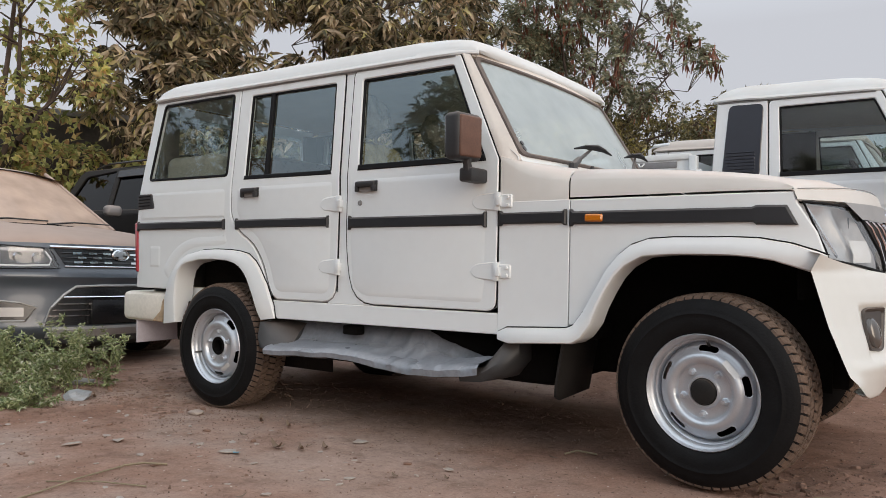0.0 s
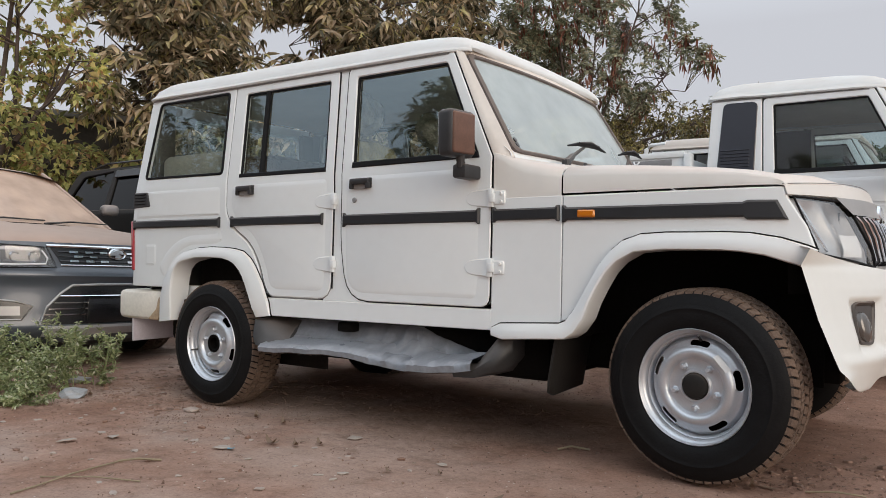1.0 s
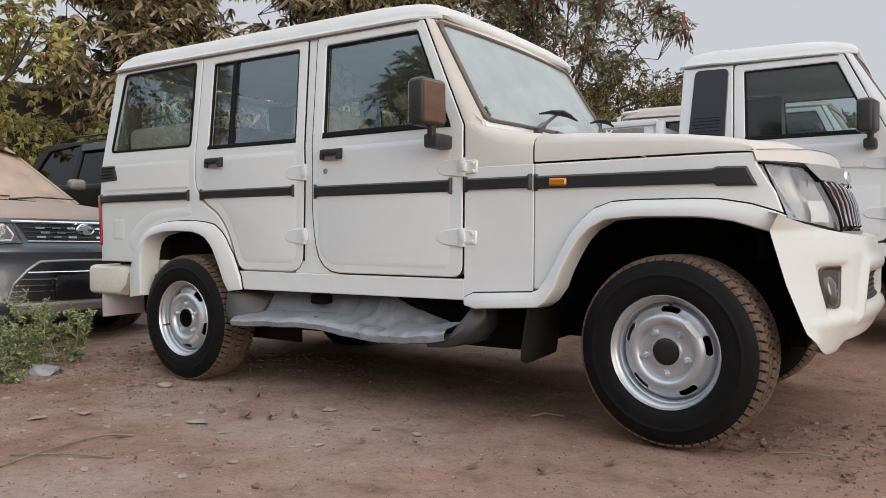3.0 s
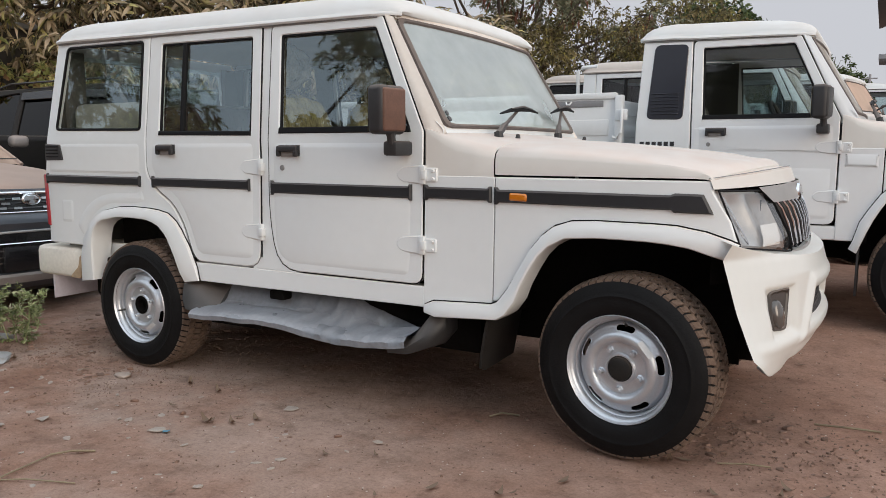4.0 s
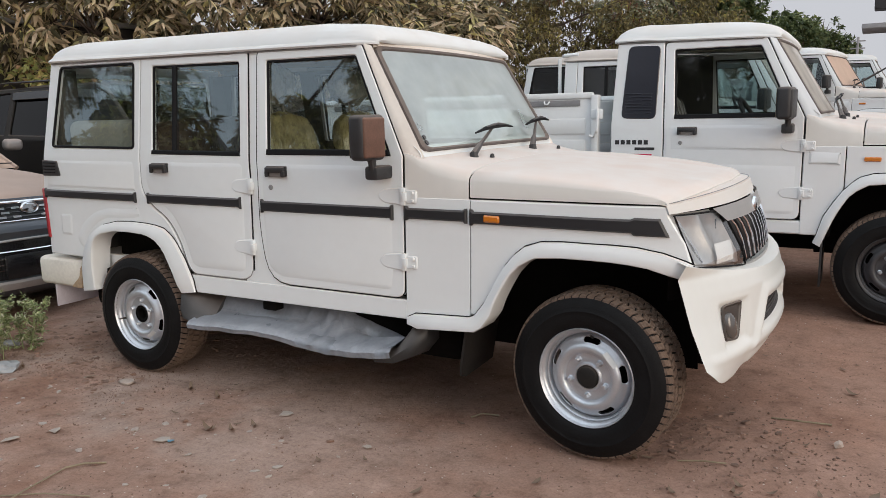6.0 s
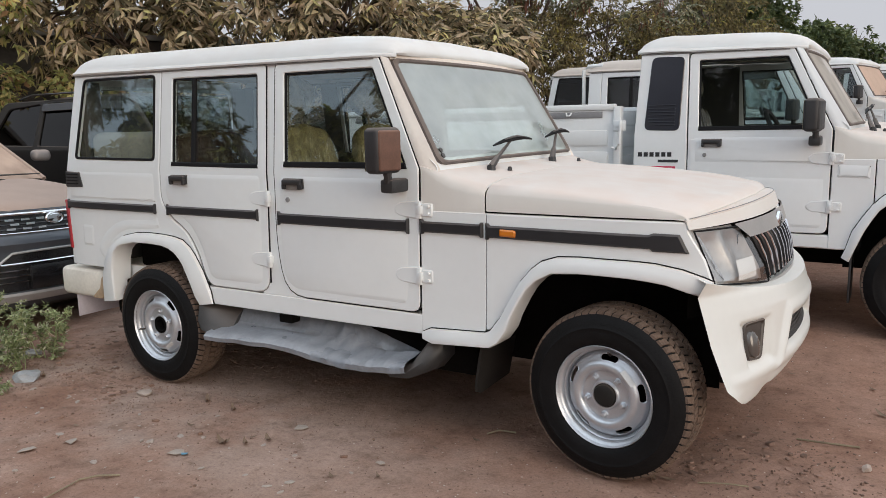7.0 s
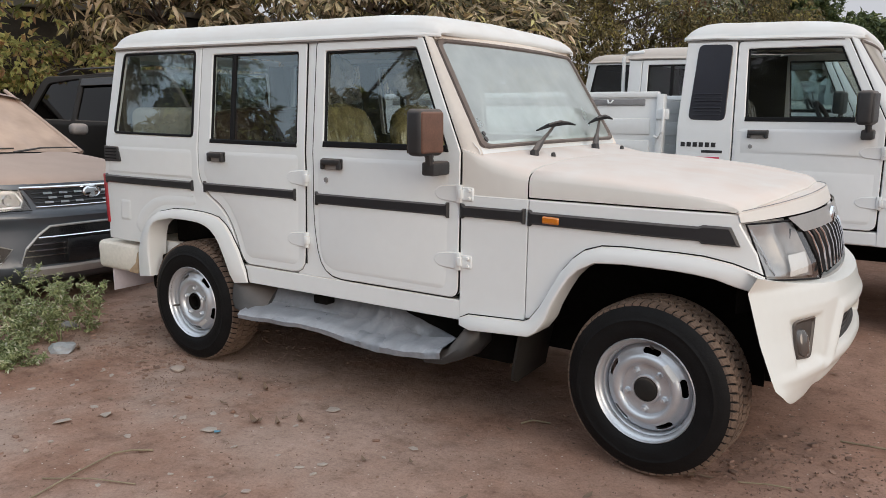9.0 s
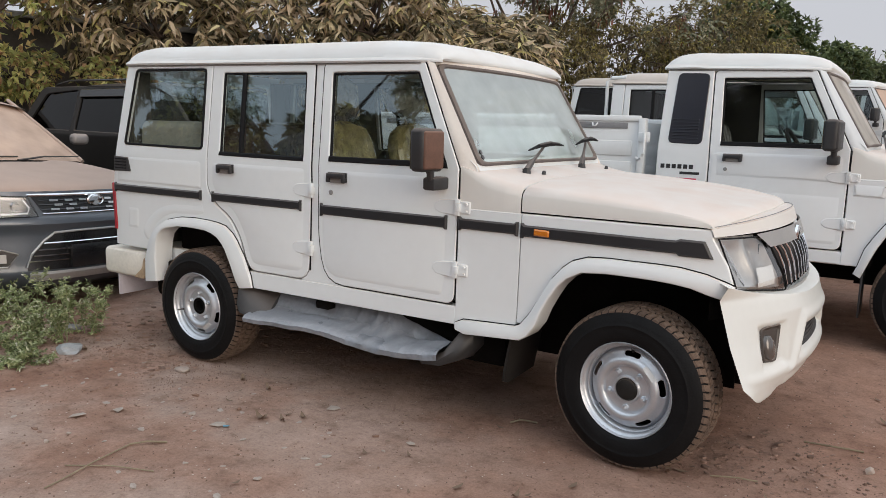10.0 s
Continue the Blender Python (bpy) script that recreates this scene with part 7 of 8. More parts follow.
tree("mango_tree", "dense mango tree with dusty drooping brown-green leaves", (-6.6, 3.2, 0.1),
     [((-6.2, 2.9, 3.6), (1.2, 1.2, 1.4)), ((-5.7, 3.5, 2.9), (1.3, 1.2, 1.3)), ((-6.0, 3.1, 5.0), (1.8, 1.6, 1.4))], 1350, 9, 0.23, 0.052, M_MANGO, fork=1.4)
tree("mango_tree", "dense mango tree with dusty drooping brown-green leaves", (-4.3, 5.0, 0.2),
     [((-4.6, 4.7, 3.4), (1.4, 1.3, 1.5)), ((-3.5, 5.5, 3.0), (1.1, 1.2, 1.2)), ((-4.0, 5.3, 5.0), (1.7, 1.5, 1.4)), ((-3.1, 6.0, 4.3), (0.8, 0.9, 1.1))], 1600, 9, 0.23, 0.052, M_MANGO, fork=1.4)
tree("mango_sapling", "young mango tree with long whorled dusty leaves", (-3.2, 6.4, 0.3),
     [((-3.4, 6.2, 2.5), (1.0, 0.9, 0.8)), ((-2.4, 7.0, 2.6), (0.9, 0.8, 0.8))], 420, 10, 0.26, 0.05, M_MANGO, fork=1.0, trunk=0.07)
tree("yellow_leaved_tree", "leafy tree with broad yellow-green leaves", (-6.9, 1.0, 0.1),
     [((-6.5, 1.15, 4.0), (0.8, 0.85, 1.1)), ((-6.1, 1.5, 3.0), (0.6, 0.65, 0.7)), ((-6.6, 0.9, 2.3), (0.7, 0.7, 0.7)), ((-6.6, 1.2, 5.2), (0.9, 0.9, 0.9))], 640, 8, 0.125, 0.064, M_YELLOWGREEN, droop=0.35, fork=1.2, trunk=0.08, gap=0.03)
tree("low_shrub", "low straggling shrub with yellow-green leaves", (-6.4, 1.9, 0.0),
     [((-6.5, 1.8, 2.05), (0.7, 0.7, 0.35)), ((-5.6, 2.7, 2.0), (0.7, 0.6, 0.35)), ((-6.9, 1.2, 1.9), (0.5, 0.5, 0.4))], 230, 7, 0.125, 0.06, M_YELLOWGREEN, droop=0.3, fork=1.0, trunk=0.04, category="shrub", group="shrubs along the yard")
tree("feathery_tree", "slender open tree with feathery leaves and brown pods", (-2.6, 9.2, 0.5),
     [((-3.6, 8.6, 4.6), (0.9, 0.9, 0.9)), ((-2.3, 9.4, 4.8), (1.1, 1.0, 1.2)), ((-1.2, 10.2, 4.5), (1.0, 0.9, 0.8)), ((-3.0, 9.0, 5.9), (1.3, 1.2, 1.0)), ((-1.7, 10.0, 5.7), (1.0, 1.0, 0.9)), ((-0.6, 10.6, 3.7), (0.9, 0.8, 0.35)), ((-4.3, 8.2, 5.5), (1.0, 0.9, 0.7))], 560, 8, 0.10, 0.042, M_FEATHER, fork=2.0, trunk=0.06, pods=130, sprays=True, twig=0.5, gap=0.0)
tree("dry_bush", "tall tangled bush of dry olive leaves", (-1.8, 9.6, 0.5),
     [((-2.6, 9.0, 2.8), (1.3, 1.1, 1.0)), ((-1.2, 10.0, 2.9), (1.3, 1.1, 1.1)), ((-0.2, 11.0, 2.7), (1.0, 1.1, 0.8))], 1500, 8, 0.11, 0.035, M_HEDGE, fork=0.8, trunk=0.05, category="bush", group="bushes along the yard")
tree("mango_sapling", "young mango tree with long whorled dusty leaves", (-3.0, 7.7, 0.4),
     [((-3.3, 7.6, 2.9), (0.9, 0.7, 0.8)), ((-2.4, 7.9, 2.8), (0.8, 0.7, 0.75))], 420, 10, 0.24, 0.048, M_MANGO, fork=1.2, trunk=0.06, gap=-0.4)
tree("dry_bush", "tall tangled bush of dry olive leaves", (-0.6, 12.5, 0.6),
     [((-1.9, 11.5, 3.3), (1.6, 1.3, 1.2)), ((-0.3, 12.8, 3.4), (1.6, 1.4, 1.3)), ((0.2, 14.2, 3.0), (1.2, 1.2, 1.0))], 1700, 8, 0.13, 0.045, M_HEDGE, fork=0.8, trunk=0.06, category="bush", group="bushes along the yard")
tree("bare_tree", "thin bare tree with fine twigs", (-0.9, 17.0, 0.6), [((-1.0, 17.0, 4.2), (1.0, 0.9, 1.0)), ((-1.9, 16.4, 4.2), (0.9, 0.8, 0.9))], 170, 1, 0.06, 0.02, M_HEDGE, fork=2.5, trunk=0.07, twig=2.5)
tree("green_tree", "rounded green tree beyond the yard", (-0.8, 24.0, 0.6),
     [((-1.9, 23.5, 5.3), (1.6, 1.5, 1.4)), ((-0.6, 24.2, 4.8), (1.3, 1.3, 1.2)), ((0.7, 25.0, 4.0), (1.2, 1.2, 1.1))], 1500, 8, 0.22, 0.10, M_GREEN, fork=1.8, trunk=0.15, droop=0.4)
tree("green_tree", "rounded green tree beyond the yard", (0.6, 38.0, 0.6),
     [((-0.8, 37.0, 5.2), (2.0, 1.8, 1.4)), ((0.9, 38.5, 5.9), (0.8, 0.8, 0.8)), ((1.3, 39.5, 4.6), (1.5, 1.3, 1.3))], 1300, 8, 0.28, 0.12, M_GREEN, fork=1.8, trunk=0.15, droop=0.4)
# trees on the near side of the yard, seen as reflections in the windows
tree("feathery_tree", "slender open tree with feathery leaves across the yard", (-1.0, -13.0, 0.0),
     [((-2.2, -13.4, 4.6), (1.5, 1.2, 1.2)), ((0.0, -12.6, 5.2), (1.7, 1.3, 1.4)), ((-3.6, -12.8, 3.4), (1.3, 1.1, 1.0)), ((1.4, -13.0, 3.8), (1.2, 1.0, 0.9))], 900, 8, 0.14, 0.05, M_FEATHER, fork=2.0, trunk=0.10, sprays=True)
tree("feathery_tree", "slender open tree with feathery leaves across the yard", (-8.0, -10.0, 0.0),
     [((-5.6, -10.8, 5.7), (1.5, 1.2, 1.5)), ((-4.5, -10.4, 4.4), (1.0, 1.0, 0.8)), ((-11.6, -8.6, 5.7), (1.7, 1.3, 1.7)), ((-12.8, -8.0, 4.5), (1.4, 1.2, 1.0)), ((-10.2, -9.6, 4.2), (0.9, 0.9, 0.6))], 760, 8, 0.13, 0.045, M_FEATHER, fork=2.2, trunk=0.10, sprays=True, gap=-0.05)

# unseen bushes added to block low sky light from the near side
for x, y in ((-9.5, -8.0), (-5.0, -9.4), (-0.5, -9.9)):
    tree("dry_bush", "tangled dry olive bush added across the yard to block low sky", (x, y, 0.0),
         [((x - 1.2, y, 1.5), (1.4, 0.9, 1.5)), ((x + 1.1, y - 0.3, 1.8), (1.5, 1.0, 1.7)), ((x + 0.2, y, 2.7), (1.2, 0.8, 0.9))], 420, 8, 0.30, 0.11, M_HEDGE, fork=0.7, trunk=0.05, category="bush", group="bushes along the yard")


# denser bushes, added out of view to darken the lower window reflections
for x, y in ((-14.0, -7.6), (-11.2, -9.6), (-7.4, -10.6), (-3.2, -11.2)):
    tree("dry_bush", "dense olive hedge bush added across the yard to darken reflections", (x, y, 0.0),
         [((x - 1.2, y, 1.4), (1.5, 0.8, 1.5)), ((x + 1.1, y - 0.2, 1.5), (1.5, 0.8, 1.5)), ((x, y, 3.0), (1.7, 0.8, 1.0))], 900, 8, 0.34, 0.14, M_HEDGE, fork=0.7, trunk=0.05, category="bush", group="bushes along the yard", gap=-0.6)


# ---- walls and buildings ----
# wall colour near black to stand for the shade behind the trees
M_SHADEWALL = material("shade_black_wall", (0.045, 0.040, 0.036), 0.9, vary=0.35, scale=2.5, bump=0.5, bump_scale=15)
M_CONCRETE = material("grey_concrete", (0.30, 0.30, 0.31), 0.8, vary=0.15, scale=3, bump=0.3, bump_scale=20)
M_SHEET = material("dark_roof_sheet", (0.035, 0.035, 0.04), 0.6, vary=0.15, scale=4)


def boundary_wall():
    w = part("wall_boundary", box(-0.12, 0, 0, 0.12, 11, 2.85, 0.01), M_SHADEWALL, None)
    w.matrix_basis = pose(-9.6, -1.6, 0, 0, 0, -32)
    tagged(w, "boundary wall behind the trees, coloured dark for their shade", "wall", kind="structure")
    c = part("coping", box(-0.2, 0, 2.85, 0.2, 11, 2.93, 0.01), M_CONCRETE, w)


def far_building():
    b = thing("shed_building", "tall grey shed with a dark overhanging roof", "building", pose(3.75, 14.2, 0))
    part("wall", box(0, 0, 0.2, 6, 9, 5.2, 0.02), M_CONCRETE, b)
    part("roof", loft([[(-0.75, -1.0, 5.35), (-0.75, 9.5, 5.35)], [(-0.75, -1.0, 5.50), (-0.75, 9.5, 5.50)], [(3, -1.0, 6.9), (3, 9.5, 6.9)], [(3, -1.0, 6.75), (3, 9.5, 6.75)], [(-0.75, -1.0, 5.35), (-0.75, 9.5, 5.35)]]), M_SHEET, b, "dark sheet roof")
    part("eave_board", box(-0.35, -0.4, 3.6, 0.0, 0.0, 5.4, 0.02), M_SHEET, b)
    part("canopy", box(-0.55, -0.2, 3.27, 0.02, 0.9, 3.36, 0.01), M_CONCRETE, b, "concrete window canopy")
    part("window", box(-0.02, 0.2, 2.3, 0.01, 1.4, 3.2), M_GLOSSBLACK, b)


def utility_pole(x, y):
    p = thing("utility_pole", "thin concrete utility pole with crossarms", "pole", pose(x, y, 0.5))
    part("post", tube([(0, 0, 0), (0, 0, 4.6)], [0.07, 0.045], 8), M_CONCRETE, p)
    for z in (4.1, 4.4):
        part("crossarm", box(-0.28, -0.03, z, 0.28, 0.03, z + 0.05), M_CONCRETE, p)


boundary_wall()
far_building()
utility_pole(2.6, 34.0)


# ---- weeds, litter and stones ----
def weed(x, y, h, spread, seed):
    ob = thing("weed_clump", "bushy grey-green weed with fine cut leaves on dusty ground", "weed", pose(x, y, ground_z(x, y)), "weeds by the wheel")
    rng = random.Random(seed)
    wood = bmesh.new()
    lv_at, lv_to, fl_at = [], [], []
    for k in range(int(4 + 12 * spread)):
        # upright main stems that fork into sprays towards the top
        a, r = rng.uniform(0, 6.28), rng.uniform(0.1, 1.25) * spread
        top = Vector((math.cos(a) * r, math.sin(a) * r, h * rng.uniform(0.45, 1.1)))
        foot = Vector((top.x * 0.3, top.y * 0.3, -0.01))
        mid = lerp(foot, top, 0.55) + Vector((rng.uniform(-.02, .02), rng.uniform(-.02, .02), 0))
        tube([foot, mid, top], [0.0042, 0.003, 0.0014], 4, wood, caps=False)
        for j in range(6):
            t = rng.uniform(0.4, 0.98)
            p = lerp(foot, mid, t / 0.55) if t < 0.55 else lerp(mid, top, (t - 0.55) / 0.45)
            b = rng.uniform(0, 6.28)
            tip = p + Vector((math.cos(b), math.sin(b), rng.uniform(0.5, 1.3))) * h * rng.uniform(0.10, 0.26)
            tube([p, lerp(p, tip, 0.5) + Vector((0, 0, -0.006)), tip], [0.0022, 0.0016, 0.0009], 3, wood, caps=False)
            for q in (0.45, 0.7, 0.9, 1.0):
                lv_at.append(lerp(p, tip, q)), lv_to.append(tip - p + Vector((rng.uniform(-.03, .03), rng.uniform(-.03, .03), 0.0)))
            for q in range(3):
                fl_at.append(tip + Vector((rng.uniform(-.014, .014), rng.uniform(-.014, .014), rng.uniform(-.004, .012))))
        for j in range(3):
            # broad feathered leaves low on the stem
            b = rng.uniform(0, 6.28)
            p = lerp(foot, mid, rng.uniform(0.05, 0.9))
            to = Vector((math.cos(b), math.sin(b), rng.uniform(0.0, 0.7)))
            for q in range(5):
                lv_at.append(p + to * 0.016 * q), lv_to.append(to)
    part("stem", wood, M_WEED, ob, kind="stuff")
    at0, out = np.array([tuple(v) for v in lv_at]), unit(np.array([tuple(v) for v in lv_to]))
    pos, dirs = [], []
    for j in range(3):
        at = at0 + out * 0.009 * j
        for s in (-1, 1):
            sd = unit(np.cross(out, np.array([0, 0, 1.0])) + RNG.normal(size=at.shape) * 0.35)
            pos.append(at), dirs.append(sd * s + out * 0.5 + RNG.normal(size=at.shape) * 0.3)
    b, d = np.concatenate(pos), unit(np.concatenate(dirs))
    me = leaf_mesh("foliage", b, d, 0.029 * RNG.uniform(0.5, 1.4, len(b)), 0.0105 * RNG.uniform(0.7, 1.4, len(b)), M_WEED, 0.1, 0.3)
    lv = new("foliage", me)
    lv.parent = ob
    tagged(lv, kind="stuff")
    fa = np.array([tuple(v) for v in fl_at])
    fl = new("flowers", leaf_mesh("flowers", fa, RNG.normal(size=fa.shape) * 0.4 + np.array([0, 0, 1.0]), RNG.uniform(0.004, 0.009, len(fa)), RNG.uniform(0.004, 0.008, len(fa)), M_FLOWER, 0.2, 0.2))
    fl.parent = ob
    tagged(fl, "tiny off-white flower heads", kind="stuff")


M_FLOWER = leaf_material("tiny_white_flowers", [(0.0, (0.35, 0.38, 0.22)), (0.5, (0.52, 0.52, 0.38)), (1.0, (0.72, 0.70, 0.62))])
for i, (x, y, h, s) in enumerate(((-0.95, -1.22, 0.26, 0.20), (-1.25, -1.05, 0.36, 0.24), (-0.72, -1.45, 0.15, 0.18), (-1.50, -1.35, 0.34, 0.24), (-1.05, -1.55, 0.20, 0.20), (-0.98, -0.85, 0.34, 0.20), (-1.75, -0.95, 0.34, 0.22), (-1.35, -1.75, 0.22, 0.22), (-0.55, -1.55, 0.05, 0.16), (-0.80, -1.72, 0.07, 0.18), (-1.10, -1.35, 0.42, 0.16), (-1.65, -1.60, 0.40, 0.20), (-0.85, -1.08, 0.32, 0.14))):
    weed(x - 0.05, y, h, s, i)


def scrap(name, label, x, y, size, mat, flat=0.25, seed=0, category="", group=""):
    """An irregular stone, chip or crumpled scrap lying on the ground."""
    rng = random.Random(seed)
    bm = bmesh.new()
    bmesh.ops.create_icosphere(bm, subdivisions=1 if size < 0.03 else 2, radius=1.0)
    off, slim = Vector((rng.uniform(0, 50), rng.uniform(0, 50), 0)), rng.uniform(0.5, 0.75)
    for v in bm.verts:
        k = 1 + (0.5 if size < 0.03 else 0.45) * noise.noise(v.co * 1.3 + off)
        v.co = Vector((v.co.x * size * k, v.co.y * size * k * slim, v.co.z * size * flat * k))
    me = bpy.data.meshes.new(name)
    bm.to_mesh(me)
    bm.free()
    me.materials.append(mat)
    ob = new(name, me)
    ob.matrix_basis = pose(x, y, ground_z(x, y) + size * flat * 0.55, 0, 0, rng.uniform(0, 360))
    return tagged(ob, label, category, group)


M_STONE = material("pale_stone", (0.37, 0.30, 0.255), 0.85, vary=0.15, scale=30, bump=0.3, bump_scale=60)
M_REDSTONE = material("brown_stone", (0.22, 0.13, 0.095), 0.9, vary=0.2, scale=30, bump=0.4, bump_scale=60)
M_PAPER = material("dirty_paper", (0.37, 0.31, 0.265), 0.85, vary=0.15, scale=20)
M_SHEETPALE = material("pale_plastic_sheet", (0.31, 0.315, 0.32), 0.4, vary=0.15, scale=20, bump=0.8, bump_scale=12)
M_BLUE = material("blue_plastic", (0.12, 0.30, 0.42), 0.5)


def paper(x, y, w, h, mat, label, rot, name="paper_scrap"):
    rng = random.Random(int(x * 977 + y * 313))
    pts = [(-w, -h * 0.6), (0.1 * w, -h), (w, -h * 0.3), (0.7 * w, h * 0.7), (-0.4 * w, h)]
    bm = bmesh.new()
    top = [bm.verts.new((a, b, 0.005 + rng.uniform(0, 0.009))) for a, b in pts]
    low = [bm.verts.new((v.co.x, v.co.y, v.co.z - 0.003)) for v in top]
    c, d = bm.verts.new((0, 0, 0.010)), bm.verts.new((0, 0, 0.006))
    for i in range(5):
        j = (i + 1) % 5
        bm.faces.new((top[i], top[j], c)), bm.faces.new((low[j], low[i], d)), bm.faces.new((top[j], top[i], low[i], low[j]))
    me = bpy.data.meshes.new(name)
    bm.to_mesh(me)
    bm.free()
    me.materials.append(mat)
    ob = new(name, me)
    ob.matrix_basis = pose(x, y, ground_z(x, y), 0, 0, rot)
    return tagged(ob, label, "litter", "litter on the ground")


paper(1.225, -0.945, 0.035, 0.028, M_PAPER, "pale torn scrap of paper on the earth", 40)
paper(1.80, -1.08, 0.022, 0.012, M_PAPER, "small pale scrap lying on the earth", 10)
paper(0.965, -1.47, 0.038, 0.025, M_PAPER, "pale torn scrap of card on the earth", 30)
paper(1.01, -1.465, 0.016, 0.016, M_BLUE, "small bright blue plastic scrap", 70, "plastic_scrap")
paper(0.42, -1.62, 0.034, 0.022, M_PAPER, "dirty white scrap of paper on the earth", 120)
paper(0.33, -1.78, 0.040, 0.020, M_PAPER, "dirty white scrap of paper on the earth", 60)
scrap("plastic_scrap", "pale crumpled plastic sheet lying among the weeds", -0.70, -1.18, 0.095, M_SHEETPALE, 0.32, 11, "litter", "litter on the ground")
scrap("plastic_scrap", "milky crumpled plastic sheet lying among the weeds", -1.20, -0.90, 0.10, M_SHEETPALE, 0.25, 12, "litter", "litter on the ground")
scrap("stone", "small round brown stone on the earth", 3.588, -0.17, 0.026, M_STONE, 0.7, 3, "stone", "stones on the ground")
scrap("stone", "small dark stone on the earth", 0.868, -1.25, 0.016, M_REDSTONE, 0.7, 4, "stone", "stones on the ground")
scrap("stone", "flat pale stone by the tyre", 0.10, -0.98, 0.055, M_STONE, 0.3, 5, "stone", "stones on the ground")
for k in range(64):
    rng = random.Random(300 + k)
    x, y = rng.uniform(-0.5, 1.7), rng.uniform(-2.1, -1.0)
    scrap("stone", "flat pale stone chip on the earth", x, y, rng.uniform(0.008, 0.026), rng.choice([M_STONE, M_PAPER, M_REDSTONE]), rng.uniform(0.12, 0.3), 40 + k, "stone", "stones on the ground")
for k in range(26):
    rng = random.Random(100 + k)
    x, y = rng.uniform(-0.6, 4.0), rng.uniform(-2.2, -0.55)
    scrap("stone", "small stone chip on the earth", x, y, rng.uniform(0.008, 0.022), rng.choice([M_STONE, M_REDSTONE, M_REDSTONE]), rng.uniform(0.35, 0.6), k, "stone", "stones on the ground")


def dry_leaf(x, y, length, rot, curl):
    n = 6
    rows = []
    for k in range(n + 1):
        t = k / n
        w = length * 0.16 * math.sin(math.pi * min(1, t * 1.02 + 0.03))
        z = 0.004 + curl * length * (t - 0.5) ** 2 * 1.6
        rows.append([((t - 0.5) * length, -w, z + w * 0.22), ((t - 0.5) * length, 0, z), ((t - 0.5) * length, w, z + w * 0.28)])
    ob = part("dry_leaf", loft(rows), M_DRYLEAF, None)
    ob.matrix_basis = pose(x, y, ground_z(x, y) + 0.003, 0, 0, rot)
    tagged(ob, "curled dry brown leaf fallen on the earth", "leaf", "fallen leaves")


for k in range(150):
    rng = random.Random(500 + k)
    x, y = rng.uniform(-1.0, 4.6), rng.choice([rng.uniform(-2.4, -0.6), rng.uniform(-1.3, -0.3), rng.uniform(-0.8, 1.4)])
    dry_leaf(x, y, rng.choice([0.02, 0.03, 0.04, 0.05, 0.075]) * rng.uniform(0.8, 1.2), rng.uniform(0, 360), rng.uniform(0.05, 0.9))


def stick(pts, r, label):
    ob = part("stick", tube([(x, y, ground_z(x, y) + z) for x, y, z in pts], r, 5), M_STALK, None)
    tagged(ob, label, "stick", "sticks on the ground")


stick([(0.945, -2.30, 0.005), (0.929, -2.219, 0.006), (0.894, -2.06, 0.012), (0.838, -1.857, 0.006)], 0.0035, "thin pale dry stalk lying on the earth")
stick([(0.838, -1.857, 0.008), (0.885, -1.80, 0.014), (0.943, -1.74, 0.006)], 0.0045, "thin dry stalk lying on the earth")
stick([(0.813, -2.137, 0.005), (0.98, -2.04, 0.010), (1.155, -1.97, 0.005)], 0.003, "thin dry stalk lying on the earth")
stick([(2.05, -0.58, 0.006), (2.09, -0.54, 0.018), (2.16, -0.50, 0.006)], 0.0045, "short pale dry leaf stalk on the earth")
stick([(3.30, 0.05, 0.006), (3.42, 0.02, 0.020), (3.55, 0.06, 0.008)], 0.005, "short dry root dug out of the earth")
stick([(3.02, -0.62, 0.006), (3.12, -0.60, 0.022), (3.20, -0.56, 0.008)], 0.0035, "short dry root beside the tyre")


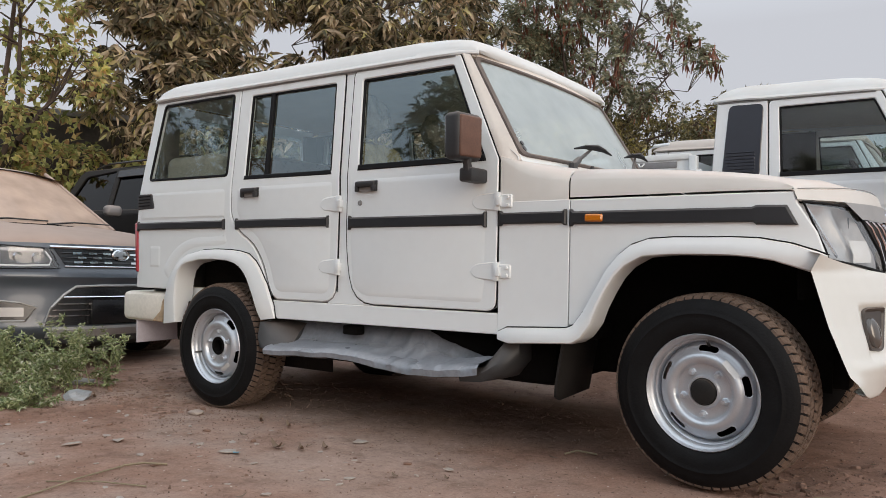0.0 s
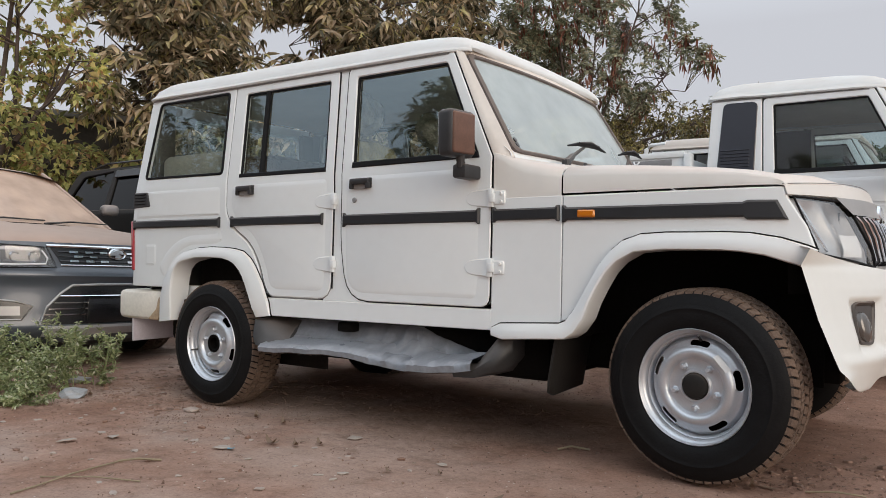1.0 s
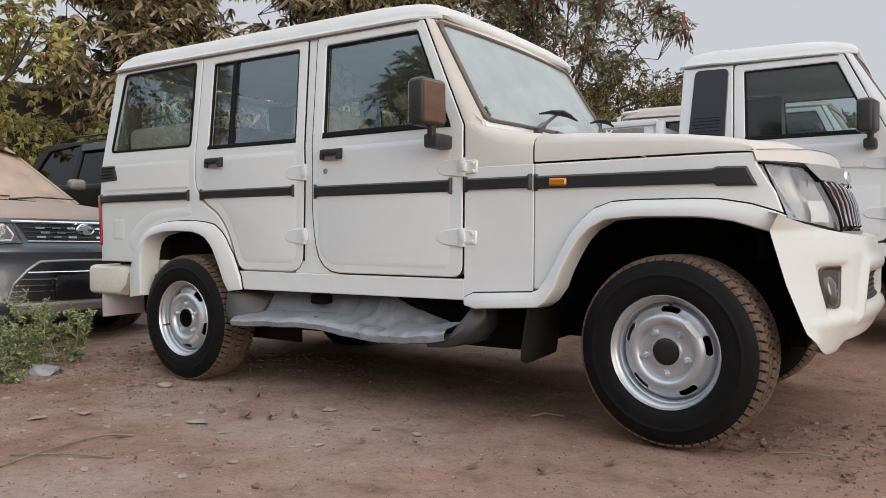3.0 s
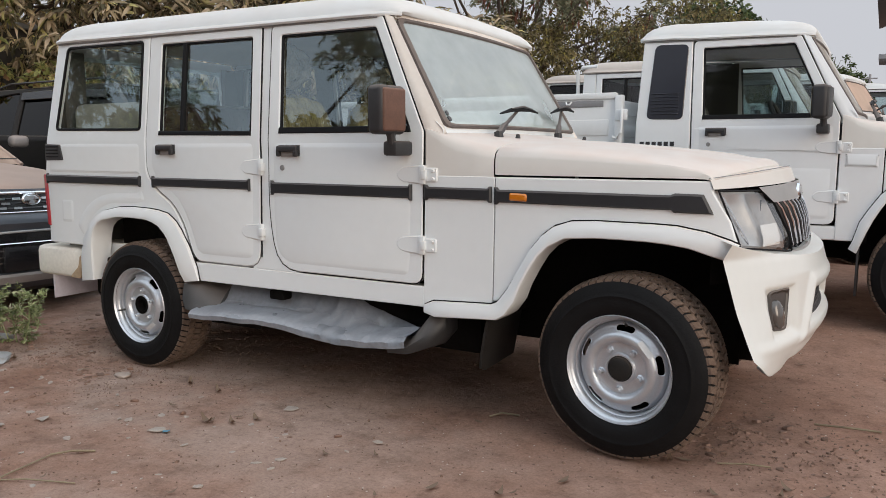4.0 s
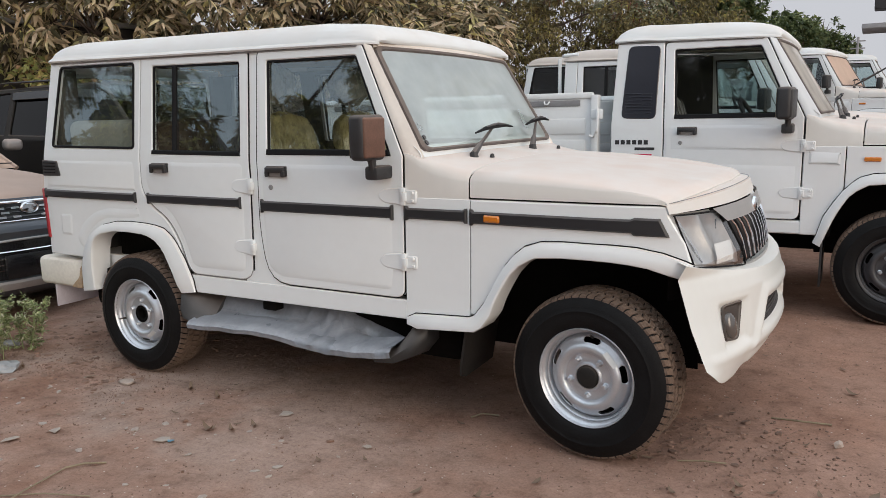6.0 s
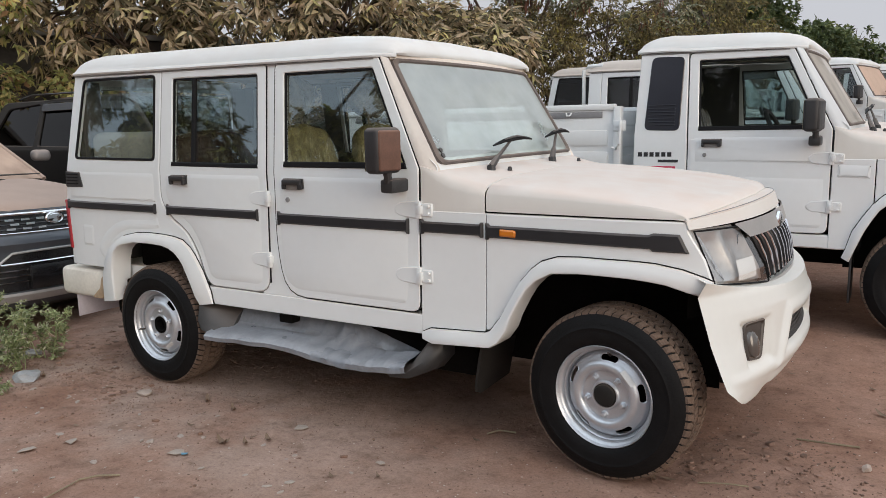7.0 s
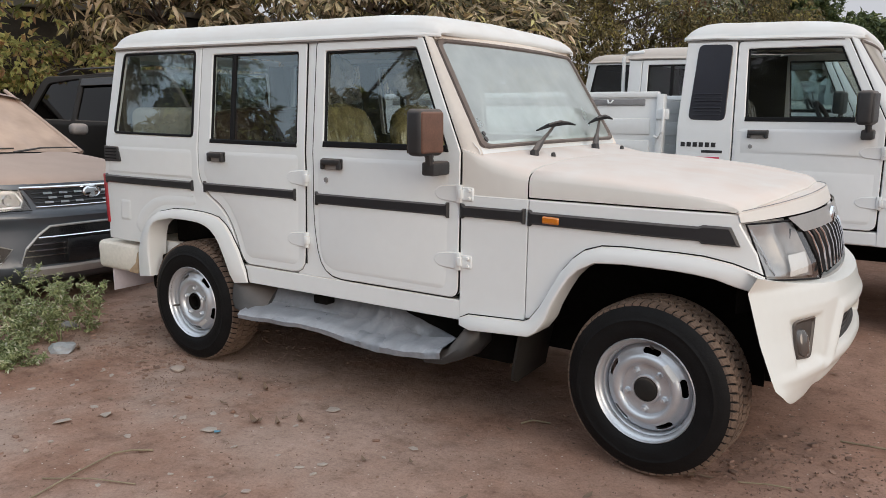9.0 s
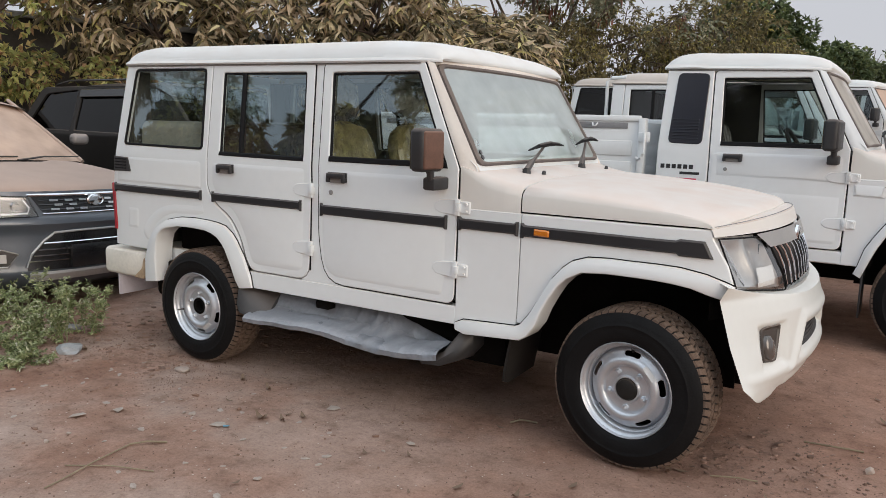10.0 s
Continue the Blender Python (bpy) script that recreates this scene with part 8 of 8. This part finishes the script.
def gravel():
    """Crumbs of earth and grit, thick near the wheels."""
    verts, faces = [], []
    rng = random.Random(9)
    for k in range(9500):
        if k % 14 == 0:
            x, y = rng.gauss(3.25, 0.35), rng.gauss(-0.55, 0.35)
        elif k % 3 == 1:
            x, y = rng.gauss(-0.3, 0.5), rng.gauss(-0.9, 0.4)
        else:
            x, y = rng.uniform(-2.0, 5.0), rng.uniform(-2.6, 1.2)
        s = rng.uniform(0.0015, 0.006) * (1.8 if rng.random() < 0.05 else 1)
        z = ground_z(x, y)
        b = len(verts)
        q = [(math.cos(a + rng.uniform(-.4, .4)) * s * rng.uniform(.7, 1.2), math.sin(a) * s * rng.uniform(.7, 1.2)) for a in (0, 1.57, 3.14, 4.71)]
        verts += [(x + u, y + v, z - 0.002) for u, v in q] + [(x + u * .5, y + v * .5, z + s * rng.uniform(.5, .9)) for u, v in q]
        faces += [(b + 4, b + 5, b + 6, b + 7)] + [(b + i, b + (i + 1) % 4, b + 4 + (i + 1) % 4, b + 4 + i) for i in range(4)]
    me = bpy.data.meshes.new("gravel")
    me.from_pydata(verts, [], faces)
    me.materials.append(material("earth_crumbs", (0.20, 0.122, 0.09), 0.95, island=0.3, vary=0.2, scale=5))
    tagged(new("gravel", me), "loose crumbs of red earth and grit", "gravel", kind="stuff")


gravel()


def mud_flakes():
    """Curled flakes of dried mud behind the rear wheel and clods dug up before the front one."""
    verts, faces = [], []
    rng = random.Random(31)
    for k in range(640):
        if k < 300:
            x, y = rng.uniform(-1.3, 0.1), rng.uniform(-1.15, 0.2)
            s = rng.uniform(0.008, 0.034)
        else:
            x, y = rng.gauss(3.13, 0.24), rng.gauss(-0.26, 0.20)
            s = rng.uniform(0.003, 0.011) * (2.2 if rng.random() < 0.10 else 1.0)
        z, n = ground_z(x, y), rng.choice([5, 6, 7])
        b, tilt, rot = len(verts), rng.uniform(-0.25, 0.25), rng.uniform(0, 6.28)
        ring = [(math.cos(rot + 6.283 * i / n) * s * rng.uniform(0.6, 1.1), math.sin(rot + 6.283 * i / n) * s * rng.uniform(0.5, 0.9)) for i in range(n)]
        h = 0.13 * s if k < 300 else 0.28 * s
        verts += [(x + u, y + v, z - 0.004) for u, v in ring] + [(x + u * 0.85, y + v * 0.85, z + h + u * tilt + rng.uniform(0, 0.15) * s) for u, v in ring]
        faces += [tuple(b + n + i for i in range(n))] + [(b + i, b + (i + 1) % n, b + n + (i + 1) % n, b + n + i) for i in range(n)]
    me = bpy.data.meshes.new("mud_flakes")
    me.from_pydata(verts, [], faces)
    me.materials.append(material("dried_mud", (0.225, 0.14, 0.105), 0.95, island=0.35, vary=0.2, scale=12, bump=0.4, bump_scale=80))
    tagged(new("mud_flakes", me), "flakes and clods of dried brown mud", "mud", kind="stuff")


mud_flakes()
